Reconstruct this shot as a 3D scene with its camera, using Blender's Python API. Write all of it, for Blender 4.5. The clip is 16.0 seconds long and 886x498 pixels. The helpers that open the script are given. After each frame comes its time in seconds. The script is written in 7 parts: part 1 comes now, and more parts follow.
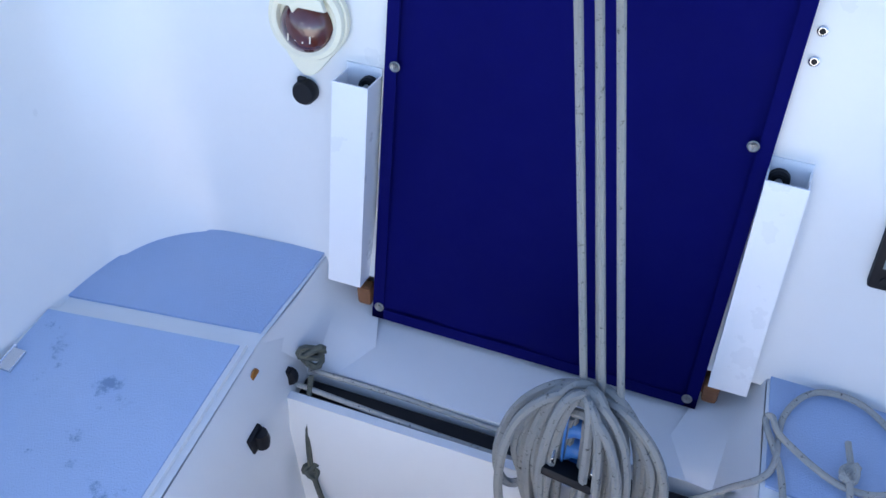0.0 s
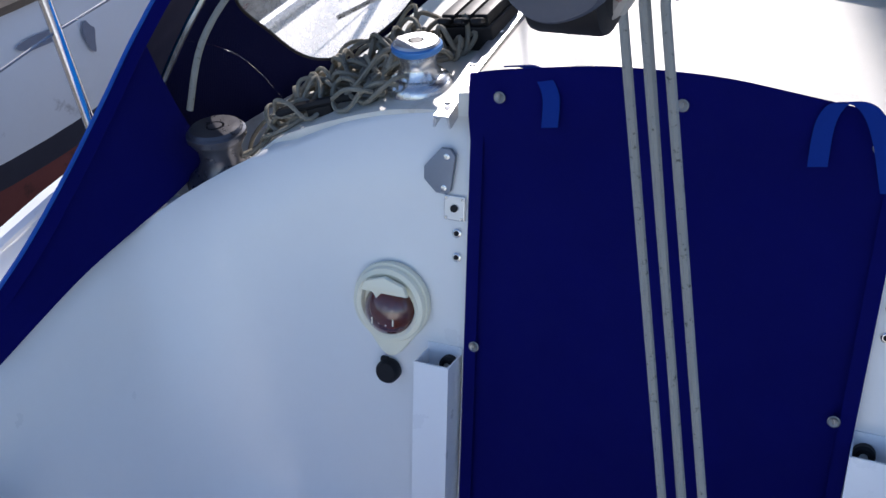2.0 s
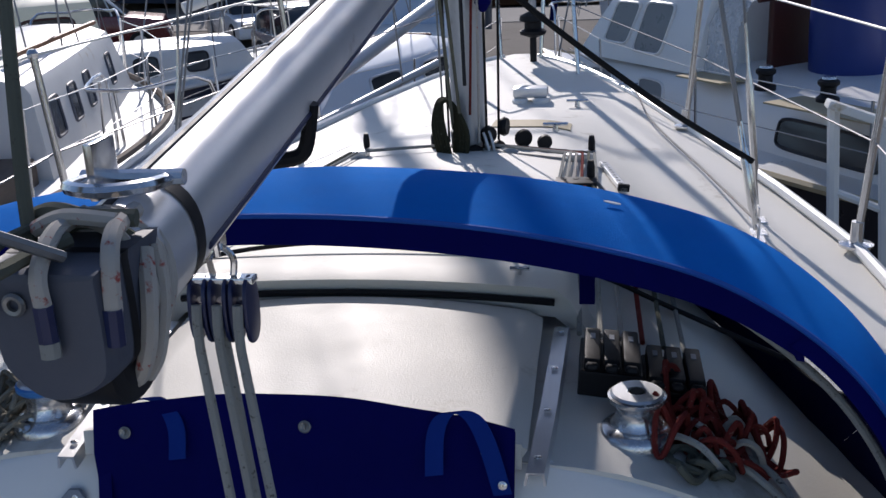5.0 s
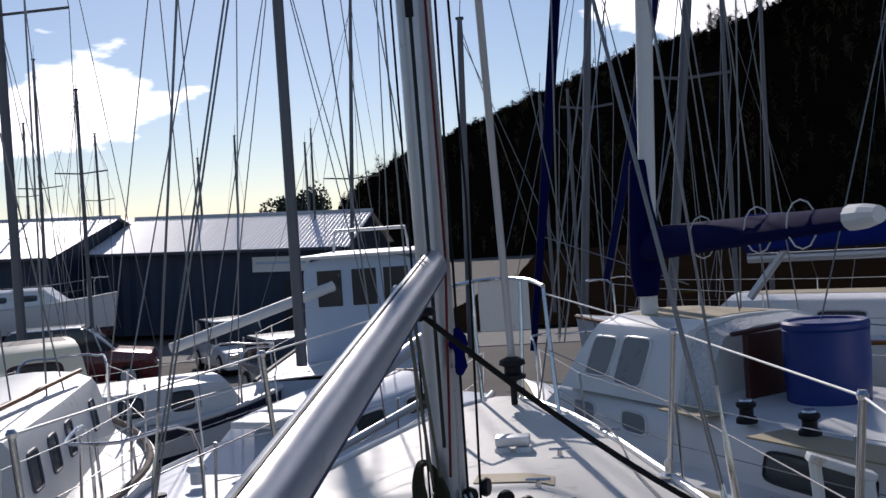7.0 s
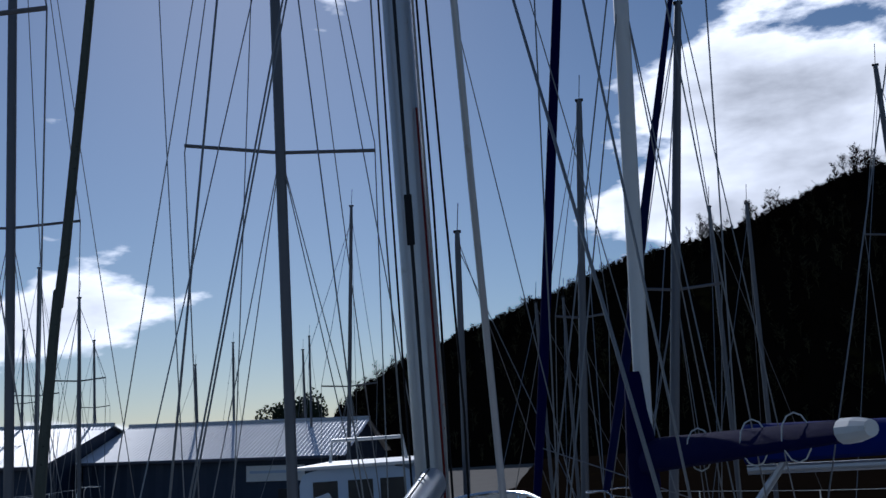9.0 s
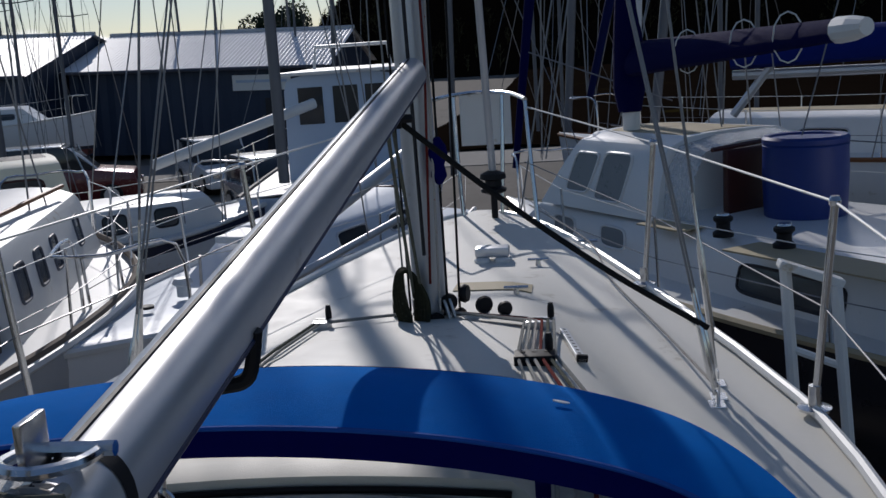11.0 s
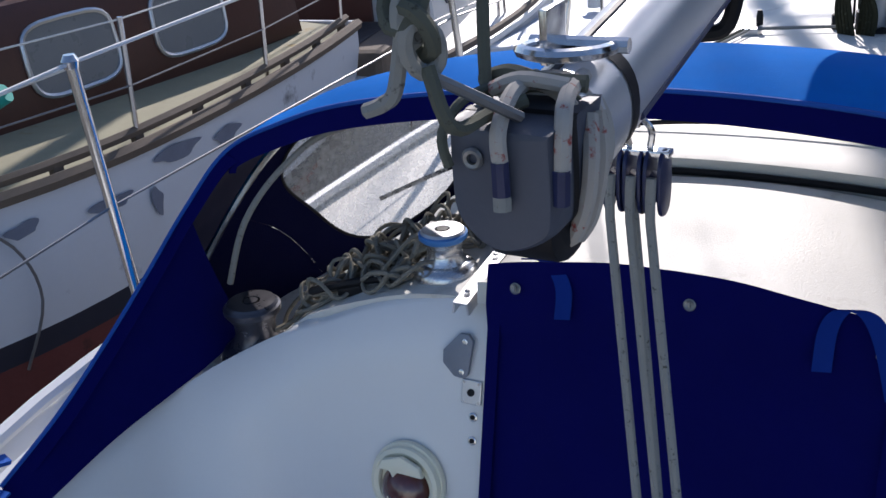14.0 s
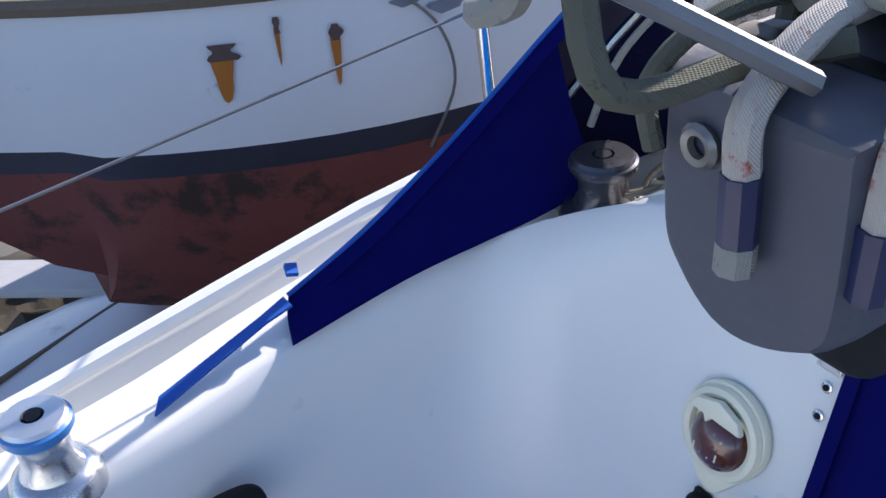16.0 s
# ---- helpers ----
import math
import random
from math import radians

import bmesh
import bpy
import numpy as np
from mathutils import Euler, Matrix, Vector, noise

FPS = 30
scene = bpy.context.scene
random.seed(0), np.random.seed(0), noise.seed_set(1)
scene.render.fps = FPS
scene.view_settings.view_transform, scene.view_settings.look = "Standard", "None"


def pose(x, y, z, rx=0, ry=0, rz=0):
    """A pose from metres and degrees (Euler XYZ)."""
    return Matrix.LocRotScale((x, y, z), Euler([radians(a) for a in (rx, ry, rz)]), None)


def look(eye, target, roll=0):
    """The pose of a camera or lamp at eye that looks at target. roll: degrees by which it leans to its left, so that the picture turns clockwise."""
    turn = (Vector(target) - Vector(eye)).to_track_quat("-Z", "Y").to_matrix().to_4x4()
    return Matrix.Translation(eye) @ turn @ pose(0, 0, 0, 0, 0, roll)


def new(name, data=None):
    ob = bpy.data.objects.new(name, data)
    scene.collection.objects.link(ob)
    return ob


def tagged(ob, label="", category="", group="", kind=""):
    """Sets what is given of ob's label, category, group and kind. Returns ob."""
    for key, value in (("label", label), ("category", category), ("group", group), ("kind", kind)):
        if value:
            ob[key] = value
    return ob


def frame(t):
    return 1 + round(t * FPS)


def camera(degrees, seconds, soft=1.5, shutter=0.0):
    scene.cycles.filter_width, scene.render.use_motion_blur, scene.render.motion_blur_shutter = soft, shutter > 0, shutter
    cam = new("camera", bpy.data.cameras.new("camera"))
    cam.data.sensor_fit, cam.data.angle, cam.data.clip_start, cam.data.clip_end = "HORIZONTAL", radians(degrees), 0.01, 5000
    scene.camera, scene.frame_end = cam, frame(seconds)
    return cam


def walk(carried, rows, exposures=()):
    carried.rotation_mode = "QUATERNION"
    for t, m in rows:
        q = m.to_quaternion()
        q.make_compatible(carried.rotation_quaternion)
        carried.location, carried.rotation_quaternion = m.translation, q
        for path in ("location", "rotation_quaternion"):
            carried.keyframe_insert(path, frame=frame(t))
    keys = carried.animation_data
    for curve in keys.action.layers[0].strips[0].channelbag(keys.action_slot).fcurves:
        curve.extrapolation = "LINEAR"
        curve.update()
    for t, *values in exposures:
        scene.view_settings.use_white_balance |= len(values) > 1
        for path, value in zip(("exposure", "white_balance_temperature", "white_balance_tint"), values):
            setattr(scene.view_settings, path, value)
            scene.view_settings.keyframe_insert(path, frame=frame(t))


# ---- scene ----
cam = camera(46.3, 16.0)
PATH = [
    (0, (0.308, -1.25, 1.537), (-0.2, 0.026, 0.083), -1.2),
    (0.5, (0.358, -1.226, 1.543), (-0.303, 0.115, 0.214), -3.9),
    (1, (0.313, -1.207, 1.579), (-0.395, 0.18, 0.324), -5.2),
    (1.5, (0.308, -1.208, 1.598), (-0.456, 0.216, 0.418), -6.1),
    (2, (0.318, -1.247, 1.619), (-0.433, 0.252, 0.529), -5.5),
    (2.5, (0.383, -1.277, 1.606), (-0.333, 0.333, 0.661), -4.5),
    (3, (0.394, -1.243, 1.616), (-0.245, 0.453, 0.77), -3.6),
    (3.5, (0.4, -1.219, 1.64), (-0.149, 0.547, 0.88), -2.9),
    (4, (0.41, -1.204, 1.656), (-0.04, 0.617, 0.961), -2.3),
    (4.2, (0.423, -1.202, 1.661), (0.008, 0.635, 0.987), -2.2),
    (6.3, (0.525, -1.193, 1.738), (0.313, 0.753, 1.328), -3.4),
    (6.5, (0.523, -1.195, 1.76), (0.297, 0.768, 1.447), -3.5),
    (7, (0.512, -1.181, 1.826), (0.257, 0.803, 1.793), -3.9),
    (7.5, (0.515, -1.239, 1.865), (0.252, 0.728, 2.121), -3.7),
    (8, (0.535, -1.447, 1.865), (0.302, 0.48, 2.348), -4.3),
    (8.5, (0.554, -1.536, 1.855), (0.337, 0.383, 2.377), -4.1),
    (9, (0.531, -1.362, 1.863), (0.311, 0.593, 2.223), -3.9),
    (9.5, (0.53, -1.291, 1.844), (0.302, 0.693, 1.964), -3.8),
    (10, (0.515, -1.228, 1.832), (0.284, 0.757, 1.731), -3.8),
    (10.2, (0.515, -1.215, 1.824), (0.284, 0.765, 1.655), -3.7),
    (12.3, (0.544, -1.168, 1.739), (0.252, 0.725, 1.166), -2.9),
    (12.5, (0.539, -1.169, 1.735), (0.207, 0.712, 1.142), -2.8),
    (13, (0.503, -1.179, 1.701), (0.004, 0.639, 1.034), -2.7),
    (13.5, (0.451, -1.203, 1.685), (-0.279, 0.5, 0.931), -3.4),
    (14, (0.415, -1.231, 1.679), (-0.5, 0.351, 0.867), -4.8),
    (14.5, (0.408, -1.198, 1.661), (-0.611, 0.298, 0.812), -5.7),
    (15, (0.404, -1.135, 1.622), (-0.686, 0.3, 0.755), -6.2),
    (15.5, (0.372, -0.96, 1.578), (-0.818, 0.353, 0.651), -4.8),
    (15.7, (0.356, -0.898, 1.575), (-0.918, 0.28, 0.581), -3.8),
    (16, (0.289, -0.783, 1.593), (-1.158, 0.054, 0.496), -5.6),
]
EXPOSURES = [(0.0, 1.6, 6400, 18), (0.6, 1.19, 6000, 18), (1.5, 0.83, 6330, 18), (2.5, 0.34, 6250, 18), (3.5, -0.16, 6300, 18), (6.3, -0.56, 6400, 18), (7.0, -0.78, 6450, 18), (8.0, -1.24, 5550, 13), (8.5, -1.54, 5470, 13), (9.0, -1.59, 5550, 13), (10.2, -1.47, 6050, 13), (12.5, -0.6, 6300, 18), (14.5, 0.1, 6350, 18), (15.5, 0.43, 6370, 18), (16.0, 0.73, 6400, 18)]
walk(cam, [(t, look(eye, target, roll)) for t, eye, target, roll in PATH], exposures=EXPOSURES)

# ---- world and sun ----
SUN_AZ, SUN_EL = radians(17.0), radians(30.0)      # sun ahead, a little to port
world = bpy.data.worlds.new("sky")
scene.world = world
world.use_nodes = True
wn, wl = world.node_tree.nodes, world.node_tree.links
wn.clear()
w_out = wn.new("ShaderNodeOutputWorld")
w_bg = wn.new("ShaderNodeBackground")
w_bg.inputs["Strength"].default_value = 0.14
w_sky = wn.new("ShaderNodeTexSky")
w_sky.sky_type = "NISHITA"
w_sky.sun_disc = False
w_sky.sun_elevation, w_sky.sun_rotation = SUN_EL, -SUN_AZ
w_sky.air_density, w_sky.dust_density, w_sky.ozone_density = 1.0, 0.2, 3.0
# broken cumulus: noise on the sky dome, thicker low down
w_co = wn.new("ShaderNodeTexCoord")
w_map = wn.new("ShaderNodeMapping")
w_map.inputs["Location"].default_value = (1.3, 0.4, 0.55)
w_map.inputs["Scale"].default_value = (1.6, 1.6, 4.2)
w_n = wn.new("ShaderNodeTexNoise")
w_n.inputs["Scale"].default_value = 2.3
w_n.inputs["Detail"].default_value = 9
w_n.inputs["Roughness"].default_value = 0.55
w_r = wn.new("ShaderNodeValToRGB")
w_r.color_ramp.elements[0].position, w_r.color_ramp.elements[1].position = 0.655, 0.705
w_shade = wn.new("ShaderNodeValToRGB")
w_shade.color_ramp.elements[0].position, w_shade.color_ramp.elements[1].position = 0.70, 0.98
w_shade.color_ramp.elements[0].color, w_shade.color_ramp.elements[1].color = (24, 24, 24.2, 1), (6.0, 6.2, 6.7, 1)
w_mix = wn.new("ShaderNodeMix")
w_mix.data_type = "RGBA"
wl.new(w_co.outputs["Generated"], w_map.inputs["Vector"])
wl.new(w_map.outputs[0], w_n.inputs["Vector"])
# two cloud banks: one over the hill, one low over the sheds
w_sum = w_n.outputs["Fac"]
for way, lo, gain in (((0.241, 0.934, 0.265), 0.955, 0.28), ((-0.432, 0.900, 0.025), 0.975, 0.20)):
    w_dot = wn.new("ShaderNodeVectorMath")
    w_dot.operation = "DOT_PRODUCT"
    w_dot.inputs[1].default_value = way
    wl.new(w_co.outputs["Generated"], w_dot.inputs[0])
    w_rng = wn.new("ShaderNodeMapRange")
    w_rng.inputs["From Min"].default_value, w_rng.inputs["From Max"].default_value = lo, 1.0
    w_rng.inputs["To Min"].default_value, w_rng.inputs["To Max"].default_value = 0.0, gain
    wl.new(w_dot.outputs["Value"], w_rng.inputs["Value"])
    w_add = wn.new("ShaderNodeMath")
    wl.new(w_sum, w_add.inputs[0])
    wl.new(w_rng.outputs[0], w_add.inputs[1])
    w_sum = w_add.outputs[0]
wl.new(w_sum, w_r.inputs["Fac"])
wl.new(w_sum, w_shade.inputs["Fac"])
wl.new(w_r.outputs["Color"], w_mix.inputs["Factor"])
wl.new(w_sky.outputs[0], w_mix.inputs["A"])
wl.new(w_shade.outputs["Color"], w_mix.inputs["B"])
wl.new(w_mix.outputs["Result"], w_bg.inputs["Color"])
wl.new(w_bg.outputs[0], w_out.inputs["Surface"])

sun = new("sun", bpy.data.lights.new("sun", "SUN"))
sun.data.energy, sun.data.angle, sun.data.color = 5.0, radians(0.55), (1.0, 0.95, 0.87)
sun_dir = Vector((-math.sin(SUN_AZ) * math.cos(SUN_EL), math.cos(SUN_AZ) * math.cos(SUN_EL), math.sin(SUN_EL)))
sun.matrix_world = look(sun_dir * 60, (0, 0, 0))


# ---- materials ----
def mat(name, col, rough=0.5, metal=0.0, var=0.12, scale=6.0, bump=0.0, bscale=80.0, stain=None, stain_amt=0.0, stain_scale=3.0,
        coat=0.0, rand=0.0, stretch=(1, 1, 1)):
    """Principled surface with colour drift at two scales, optional stains and a fine bump."""
    m = bpy.data.materials.new(name)
    m.use_nodes = True
    n, l = m.node_tree.nodes, m.node_tree.links
    b = n["Principled BSDF"]
    b.inputs["Roughness"].default_value, b.inputs["Metallic"].default_value = rough, metal
    if coat:
        b.inputs["Coat Weight"].default_value = coat
    co = n.new("ShaderNodeTexCoord")
    mp = n.new("ShaderNodeMapping")
    mp.inputs["Scale"].default_value = stretch
    l.new(co.outputs["Object"], mp.inputs["Vector"])

    def noise_node(s, d=6.0, r=0.6):
        k = n.new("ShaderNodeTexNoise")
        k.inputs["Scale"].default_value, k.inputs["Detail"].default_value, k.inputs["Roughness"].default_value = s, d, r
        l.new(mp.outputs[0], k.inputs["Vector"])
        return k

    def mixed(a, bcol, fac):
        x = n.new("ShaderNodeMix")
        x.data_type = "RGBA"
        for sock, v in (("A", a), ("B", bcol), ("Factor", fac)):
            if hasattr(v, "node"):
                l.new(v, x.inputs[sock])
            else:
                x.inputs[sock].default_value = v if sock == "Factor" else (*v[:3], 1)
        return x.outputs["Result"]

    dark = [c * (1 - var) for c in col]
    light = [min(1, c * (1 + var * 0.7)) for c in col]
    c1 = mixed(dark, light, noise_node(scale).outputs["Fac"])
    c2 = mixed(dark, c1, 0.75)
    fine = noise_node(scale * 11, 4, 0.7)
    c3 = mixed(c2, light, fine.outputs["Fac"]) if var else c1
    out = mixed(c1, c3, 0.5)
    if stain is not None:
        ramp = n.new("ShaderNodeValToRGB")
        ramp.color_ramp.elements[0].position, ramp.color_ramp.elements[1].position = 0.62 - stain_amt * 0.3, 0.7 - stain_amt * 0.28
        l.new(noise_node(stain_scale, 10, 0.68).outputs["Fac"], ramp.inputs["Fac"])
        out = mixed(out, stain, ramp.outputs["Color"])
    if rand:
        oi = n.new("ShaderNodeObjectInfo")
        hs = n.new("ShaderNodeHueSaturation")
        mr = n.new("ShaderNodeMapRange")
        mr.inputs["To Min"].default_value, mr.inputs["To Max"].default_value = 1 - rand, 1 + rand
        l.new(oi.outputs["Random"], mr.inputs["Value"])
        l.new(mr.outputs[0], hs.inputs["Value"])
        l.new(out, hs.inputs["Color"])
        out = hs.outputs[0]
    l.new(out, b.inputs["Base Color"])
    rr = n.new("ShaderNodeMapRange")
    rr.inputs["To Min"].default_value, rr.inputs["To Max"].default_value = max(0.02, rough - 0.12), min(1, rough + 0.12)
    l.new(noise_node(scale * 2.3).outputs["Fac"], rr.inputs["Value"])
    l.new(rr.outputs[0], b.inputs["Roughness"])
    if bump:
        bp = n.new("ShaderNodeBump")
        bp.inputs["Strength"].default_value, bp.inputs["Distance"].default_value = bump, 0.003
        l.new(noise_node(bscale, 3, 0.6).outputs["Fac"], bp.inputs["Height"])
        l.new(bp.outputs[0], b.inputs["Normal"])
    return m


def woven(name, col, rough=0.85, pitch=260.0, fleck=None, fleck_scale=60.0, fleck_at=0.62):
    """Canvas or rope: woven relief and, for rope, flecks of a second colour."""
    m = mat(name, col, rough, 0, 0.22, 9, stain=fleck, stain_scale=fleck_scale, stain_amt=0.0 if fleck is None else 0.12)
    n, l = m.node_tree.nodes, m.node_tree.links
    co = n.new("ShaderNodeTexCoord")
    w1, w2 = n.new("ShaderNodeTexWave"), n.new("ShaderNodeTexWave")
    for w, d in ((w1, "DIAGONAL"), (w2, "X")):
        w.bands_direction = d
        w.inputs["Scale"].default_value = pitch
        w.inputs["Distortion"].default_value = 1.5
        l.new(co.outputs["Object"], w.inputs["Vector"])
    add = n.new("ShaderNodeMath")
    l.new(w1.outputs["Fac"], add.inputs[0])
    l.new(w2.outputs["Fac"], add.inputs[1])
    bp = n.new("ShaderNodeBump")
    bp.inputs["Strength"].default_value, bp.inputs["Distance"].default_value = 0.35, 0.002
    n["Principled BSDF"].inputs["Specular IOR Level"].default_value = 0.12
    l.new(add.outputs[0], bp.inputs["Height"])
    l.new(bp.outputs[0], n["Principled BSDF"].inputs["Normal"])
    return m


def clear(name, col, rough=0.05, alpha=0.3):
    """Clear vinyl or glass: partly see-through, glossy."""
    m = bpy.data.materials.new(name)
    m.use_nodes = True
    n, l = m.node_tree.nodes, m.node_tree.links
    b = n["Principled BSDF"]
    b.inputs["Base Color"].default_value = (*col, 1)
    b.inputs["Roughness"].default_value = rough
    tr = n.new("ShaderNodeBsdfTransparent")
    mx = n.new("ShaderNodeMixShader")
    k = n.new("ShaderNodeTexNoise")
    k.inputs["Scale"].default_value, k.inputs["Detail"].default_value = 22, 8
    r = n.new("ShaderNodeMapRange")
    r.inputs["From Min"].default_value, r.inputs["From Max"].default_value = 0.35, 0.7
    r.inputs["To Min"].default_value, r.inputs["To Max"].default_value = alpha * 0.7, alpha * 1.3
    l.new(k.outputs["Fac"], r.inputs["Value"])
    l.new(r.outputs[0], mx.inputs["Fac"])
    l.new(tr.outputs[0], mx.inputs[1])
    l.new(b.outputs[0], mx.inputs[2])
    l.new(mx.outputs[0], n["Material Output"].inputs["Surface"])
    return m


GEL = mat("white_gelcoat", (0.78, 0.78, 0.76), 0.32, var=0.05, scale=3, bump=0.04, bscale=18, coat=0.15)
GELDIRT = mat("old_white_gelcoat", (0.72, 0.72, 0.69), 0.4, var=0.1, scale=4, stain=(0.45, 0.44, 0.4), stain_amt=0.02, stain_scale=7)
DECK = mat("cream_deck_paint", (0.68, 0.66, 0.60), 0.55, var=0.08, scale=3, bump=0.25, bscale=260, stain=(0.5, 0.47, 0.4), stain_amt=0.04, stain_scale=5)
SEAT = mat("pale_blue_nonslip", (0.36, 0.47, 0.66), 0.65, var=0.12, scale=5, bump=0.5, bscale=330)
SEATW = mat("worn_blue_nonslip", (0.42, 0.54, 0.72), 0.6, var=0.14, scale=5, bump=0.5, bscale=330, stain=(0.2, 0.3, 0.47), stain_amt=0.07, stain_scale=13)
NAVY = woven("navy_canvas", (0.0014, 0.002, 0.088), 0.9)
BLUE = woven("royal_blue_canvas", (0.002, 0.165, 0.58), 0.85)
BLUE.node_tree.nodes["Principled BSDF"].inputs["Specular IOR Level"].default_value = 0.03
SAILC = woven("dark_navy_sail_cover", (0.001, 0.0018, 0.05), 0.9)
EDGE = woven("blue_binding_tape", (0.02, 0.10, 0.42), 0.7)
ALU = mat("brushed_alloy", (0.62, 0.63, 0.65), 0.36, 0.85, var=0.1, scale=8, bump=0.08, bscale=60, stretch=(6, 0.4, 6))
ANOD = mat("grey_anodised_spar", (0.54, 0.55, 0.57), 0.38, 0.5, var=0.1, scale=6, stain=(0.4, 0.4, 0.4), stain_amt=0.02, stain_scale=9)
STEEL = mat("stainless_steel", (0.66, 0.66, 0.66), 0.2, 1.0, var=0.1, scale=20)
PADGREY = mat("dull_grey_casting", (0.22, 0.24, 0.28), 0.5, 0.2, var=0.2, scale=30, bump=0.1, bscale=150)
# spar alloy darkened so that far masts read as backlit silhouettes
SPARD = mat("weathered_dark_spar", (0.14, 0.145, 0.16), 0.5, 0.3, var=0.2, scale=3)
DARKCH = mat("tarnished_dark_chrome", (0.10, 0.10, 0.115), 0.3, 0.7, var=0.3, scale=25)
OLDSTEEL = mat("dulled_steel", (0.24, 0.24, 0.24), 0.42, 0.8, var=0.3, scale=60)
CHROME = mat("satin_chrome_winch", (0.6, 0.61, 0.62), 0.25, 0.9, var=0.12, scale=25)
BLACK = mat("black_plastic", (0.010, 0.010, 0.012), 0.55, var=0.3, scale=14)
BLKLINE = mat("black_groove", (0.015, 0.015, 0.02), 0.6)
BLACK.node_tree.nodes["Principled BSDF"].inputs["Specular IOR Level"].default_value = 0.25
GREYCAP = mat("grey_plastic_cap", (0.07, 0.078, 0.105), 0.55, var=0.2, scale=14, bump=0.15, bscale=120)
BLOCKB = mat("navy_plastic_block", (0.012, 0.02, 0.075), 0.35, var=0.2, scale=20)
BLOCKL = mat("blue_plastic_sheave", (0.05, 0.2, 0.5), 0.35, var=0.2, scale=20)
TUBEW = mat("white_plastic_channel", (0.85, 0.85, 0.85), 0.3, var=0.02)
CREAM = mat("yellowed_cream_plastic", (0.82, 0.78, 0.6), 0.4, var=0.06, scale=20)
TEAK = mat("weathered_teak", (0.22, 0.085, 0.03), 0.55, var=0.4, scale=12, stretch=(1, 8, 8), bump=0.2, bscale=60)
MAHOG = mat("dark_mahogany_ply", (0.06, 0.014, 0.010), 0.45, var=0.35, scale=8, stretch=(1, 6, 1))
ROPE = woven("grey_braided_rope", (0.30, 0.30, 0.28), 0.95, 420, (0.085, 0.085, 0.075), 110)
ROPET = woven("tan_grey_rope", (0.24, 0.225, 0.185), 0.95, 420, (0.10, 0.09, 0.075), 120)
STRAP = woven("dark_blue_webbing", (0.005, 0.03, 0.22), 0.8)
ROPED = woven("dirty_green_grey_rope", (0.12, 0.125, 0.10), 0.95, 420, (0.06, 0.06, 0.05), 140)
ROPEW = woven("white_rope_flecked_red", (0.46, 0.43, 0.39), 0.95, 380, (0.35, 0.07, 0.06), 70)
ROPEB = woven("white_rope_flecked_black", (0.42, 0.41, 0.37), 0.95, 380, (0.03, 0.03, 0.04), 120)
ROPER = woven("faded_red_rope", (0.17, 0.028, 0.024), 0.95, 420, (0.3, 0.18, 0.15), 120)
ROPEG = woven("dark_green_rope", (0.035, 0.036, 0.022), 0.95, 420, (0.1, 0.1, 0.07), 90)
ROPEK = woven("black_rope", (0.02, 0.02, 0.02), 0.95, 420)
WIRE = mat("rigging_wire", (0.22, 0.22, 0.23), 0.4, 0.7, var=0.2, scale=40)
VINYL = clear("clear_vinyl", (0.75, 0.77, 0.78), 0.25, 0.34)
GLASS = mat("dark_window_glass", (0.03, 0.035, 0.04), 0.08, 0, var=0.2, scale=4)
GLASSG = mat("grey_window_cover", (0.18, 0.19, 0.2), 0.3, 0, var=0.2, scale=4)
BROWNG = mat("dark_red_compass_card", (0.10, 0.022, 0.016), 0.06, 0, var=0.6, scale=40, coat=1.0)
TAN = mat("tan_deck_paint", (0.42, 0.35, 0.22), 0.7, var=0.12, scale=6, bump=0.3, bscale=200)
HULLP = mat("peeling_white_hull_paint", (0.62, 0.66, 0.72), 0.45, var=0.08, scale=3, stain=(0.16, 0.17, 0.2), stain_amt=-0.05, stain_scale=2.2)
HULLW = mat("white_hull_paint", (0.7, 0.71, 0.72), 0.35, var=0.07, scale=2, stain=(0.5, 0.48, 0.44), stain_amt=0.0, stain_scale=3)
HULLG = mat("grey_hull_paint", (0.42, 0.43, 0.44), 0.45, var=0.1, scale=3)
HULLK = mat("black_hull_paint", (0.012, 0.013, 0.02), 0.3, var=0.2, scale=3)
HULLN = mat("navy_hull_paint", (0.012, 0.018, 0.05), 0.3, var=0.2, scale=3)
HULLB = mat("pale_blue_hull_paint", (0.42, 0.52, 0.66), 0.4, var=0.08, scale=3)
STRIPE = mat("dark_navy_boot_stripe", (0.02, 0.024, 0.045), 0.5, var=0.3, scale=8)
ANTIF = mat("worn_red_antifouling", (0.15, 0.042, 0.04), 0.9, var=0.4, scale=4, stain=(0.035, 0.022, 0.018), stain_amt=0.34, stain_scale=2.5, bump=0.4, bscale=40)
RUST = mat("rust_streak", (0.36, 0.13, 0.02), 0.9, var=0.4, scale=20, stretch=(1, 1, 0.2))
BROWN = mat("brown_varnished_wood", (0.07, 0.022, 0.014), 0.4, var=0.35, scale=6, stretch=(1, 5, 5))
WOODG = mat("bare_grey_wood", (0.14, 0.11, 0.085), 0.85, var=0.35, scale=14, stretch=(6, 1, 6), bump=0.3, bscale=60)
DIRTY = mat("dirty_green_deck", (0.32, 0.30, 0.2), 0.8, var=0.3, scale=7, stain=(0.3, 0.2, 0.06), stain_amt=0.06, stain_scale=4)
WHITEP = mat("white_paint", (0.72, 0.72, 0.70), 0.45, var=0.08, scale=5, stain=(0.5, 0.42, 0.3), stain_amt=-0.02, stain_scale=6)
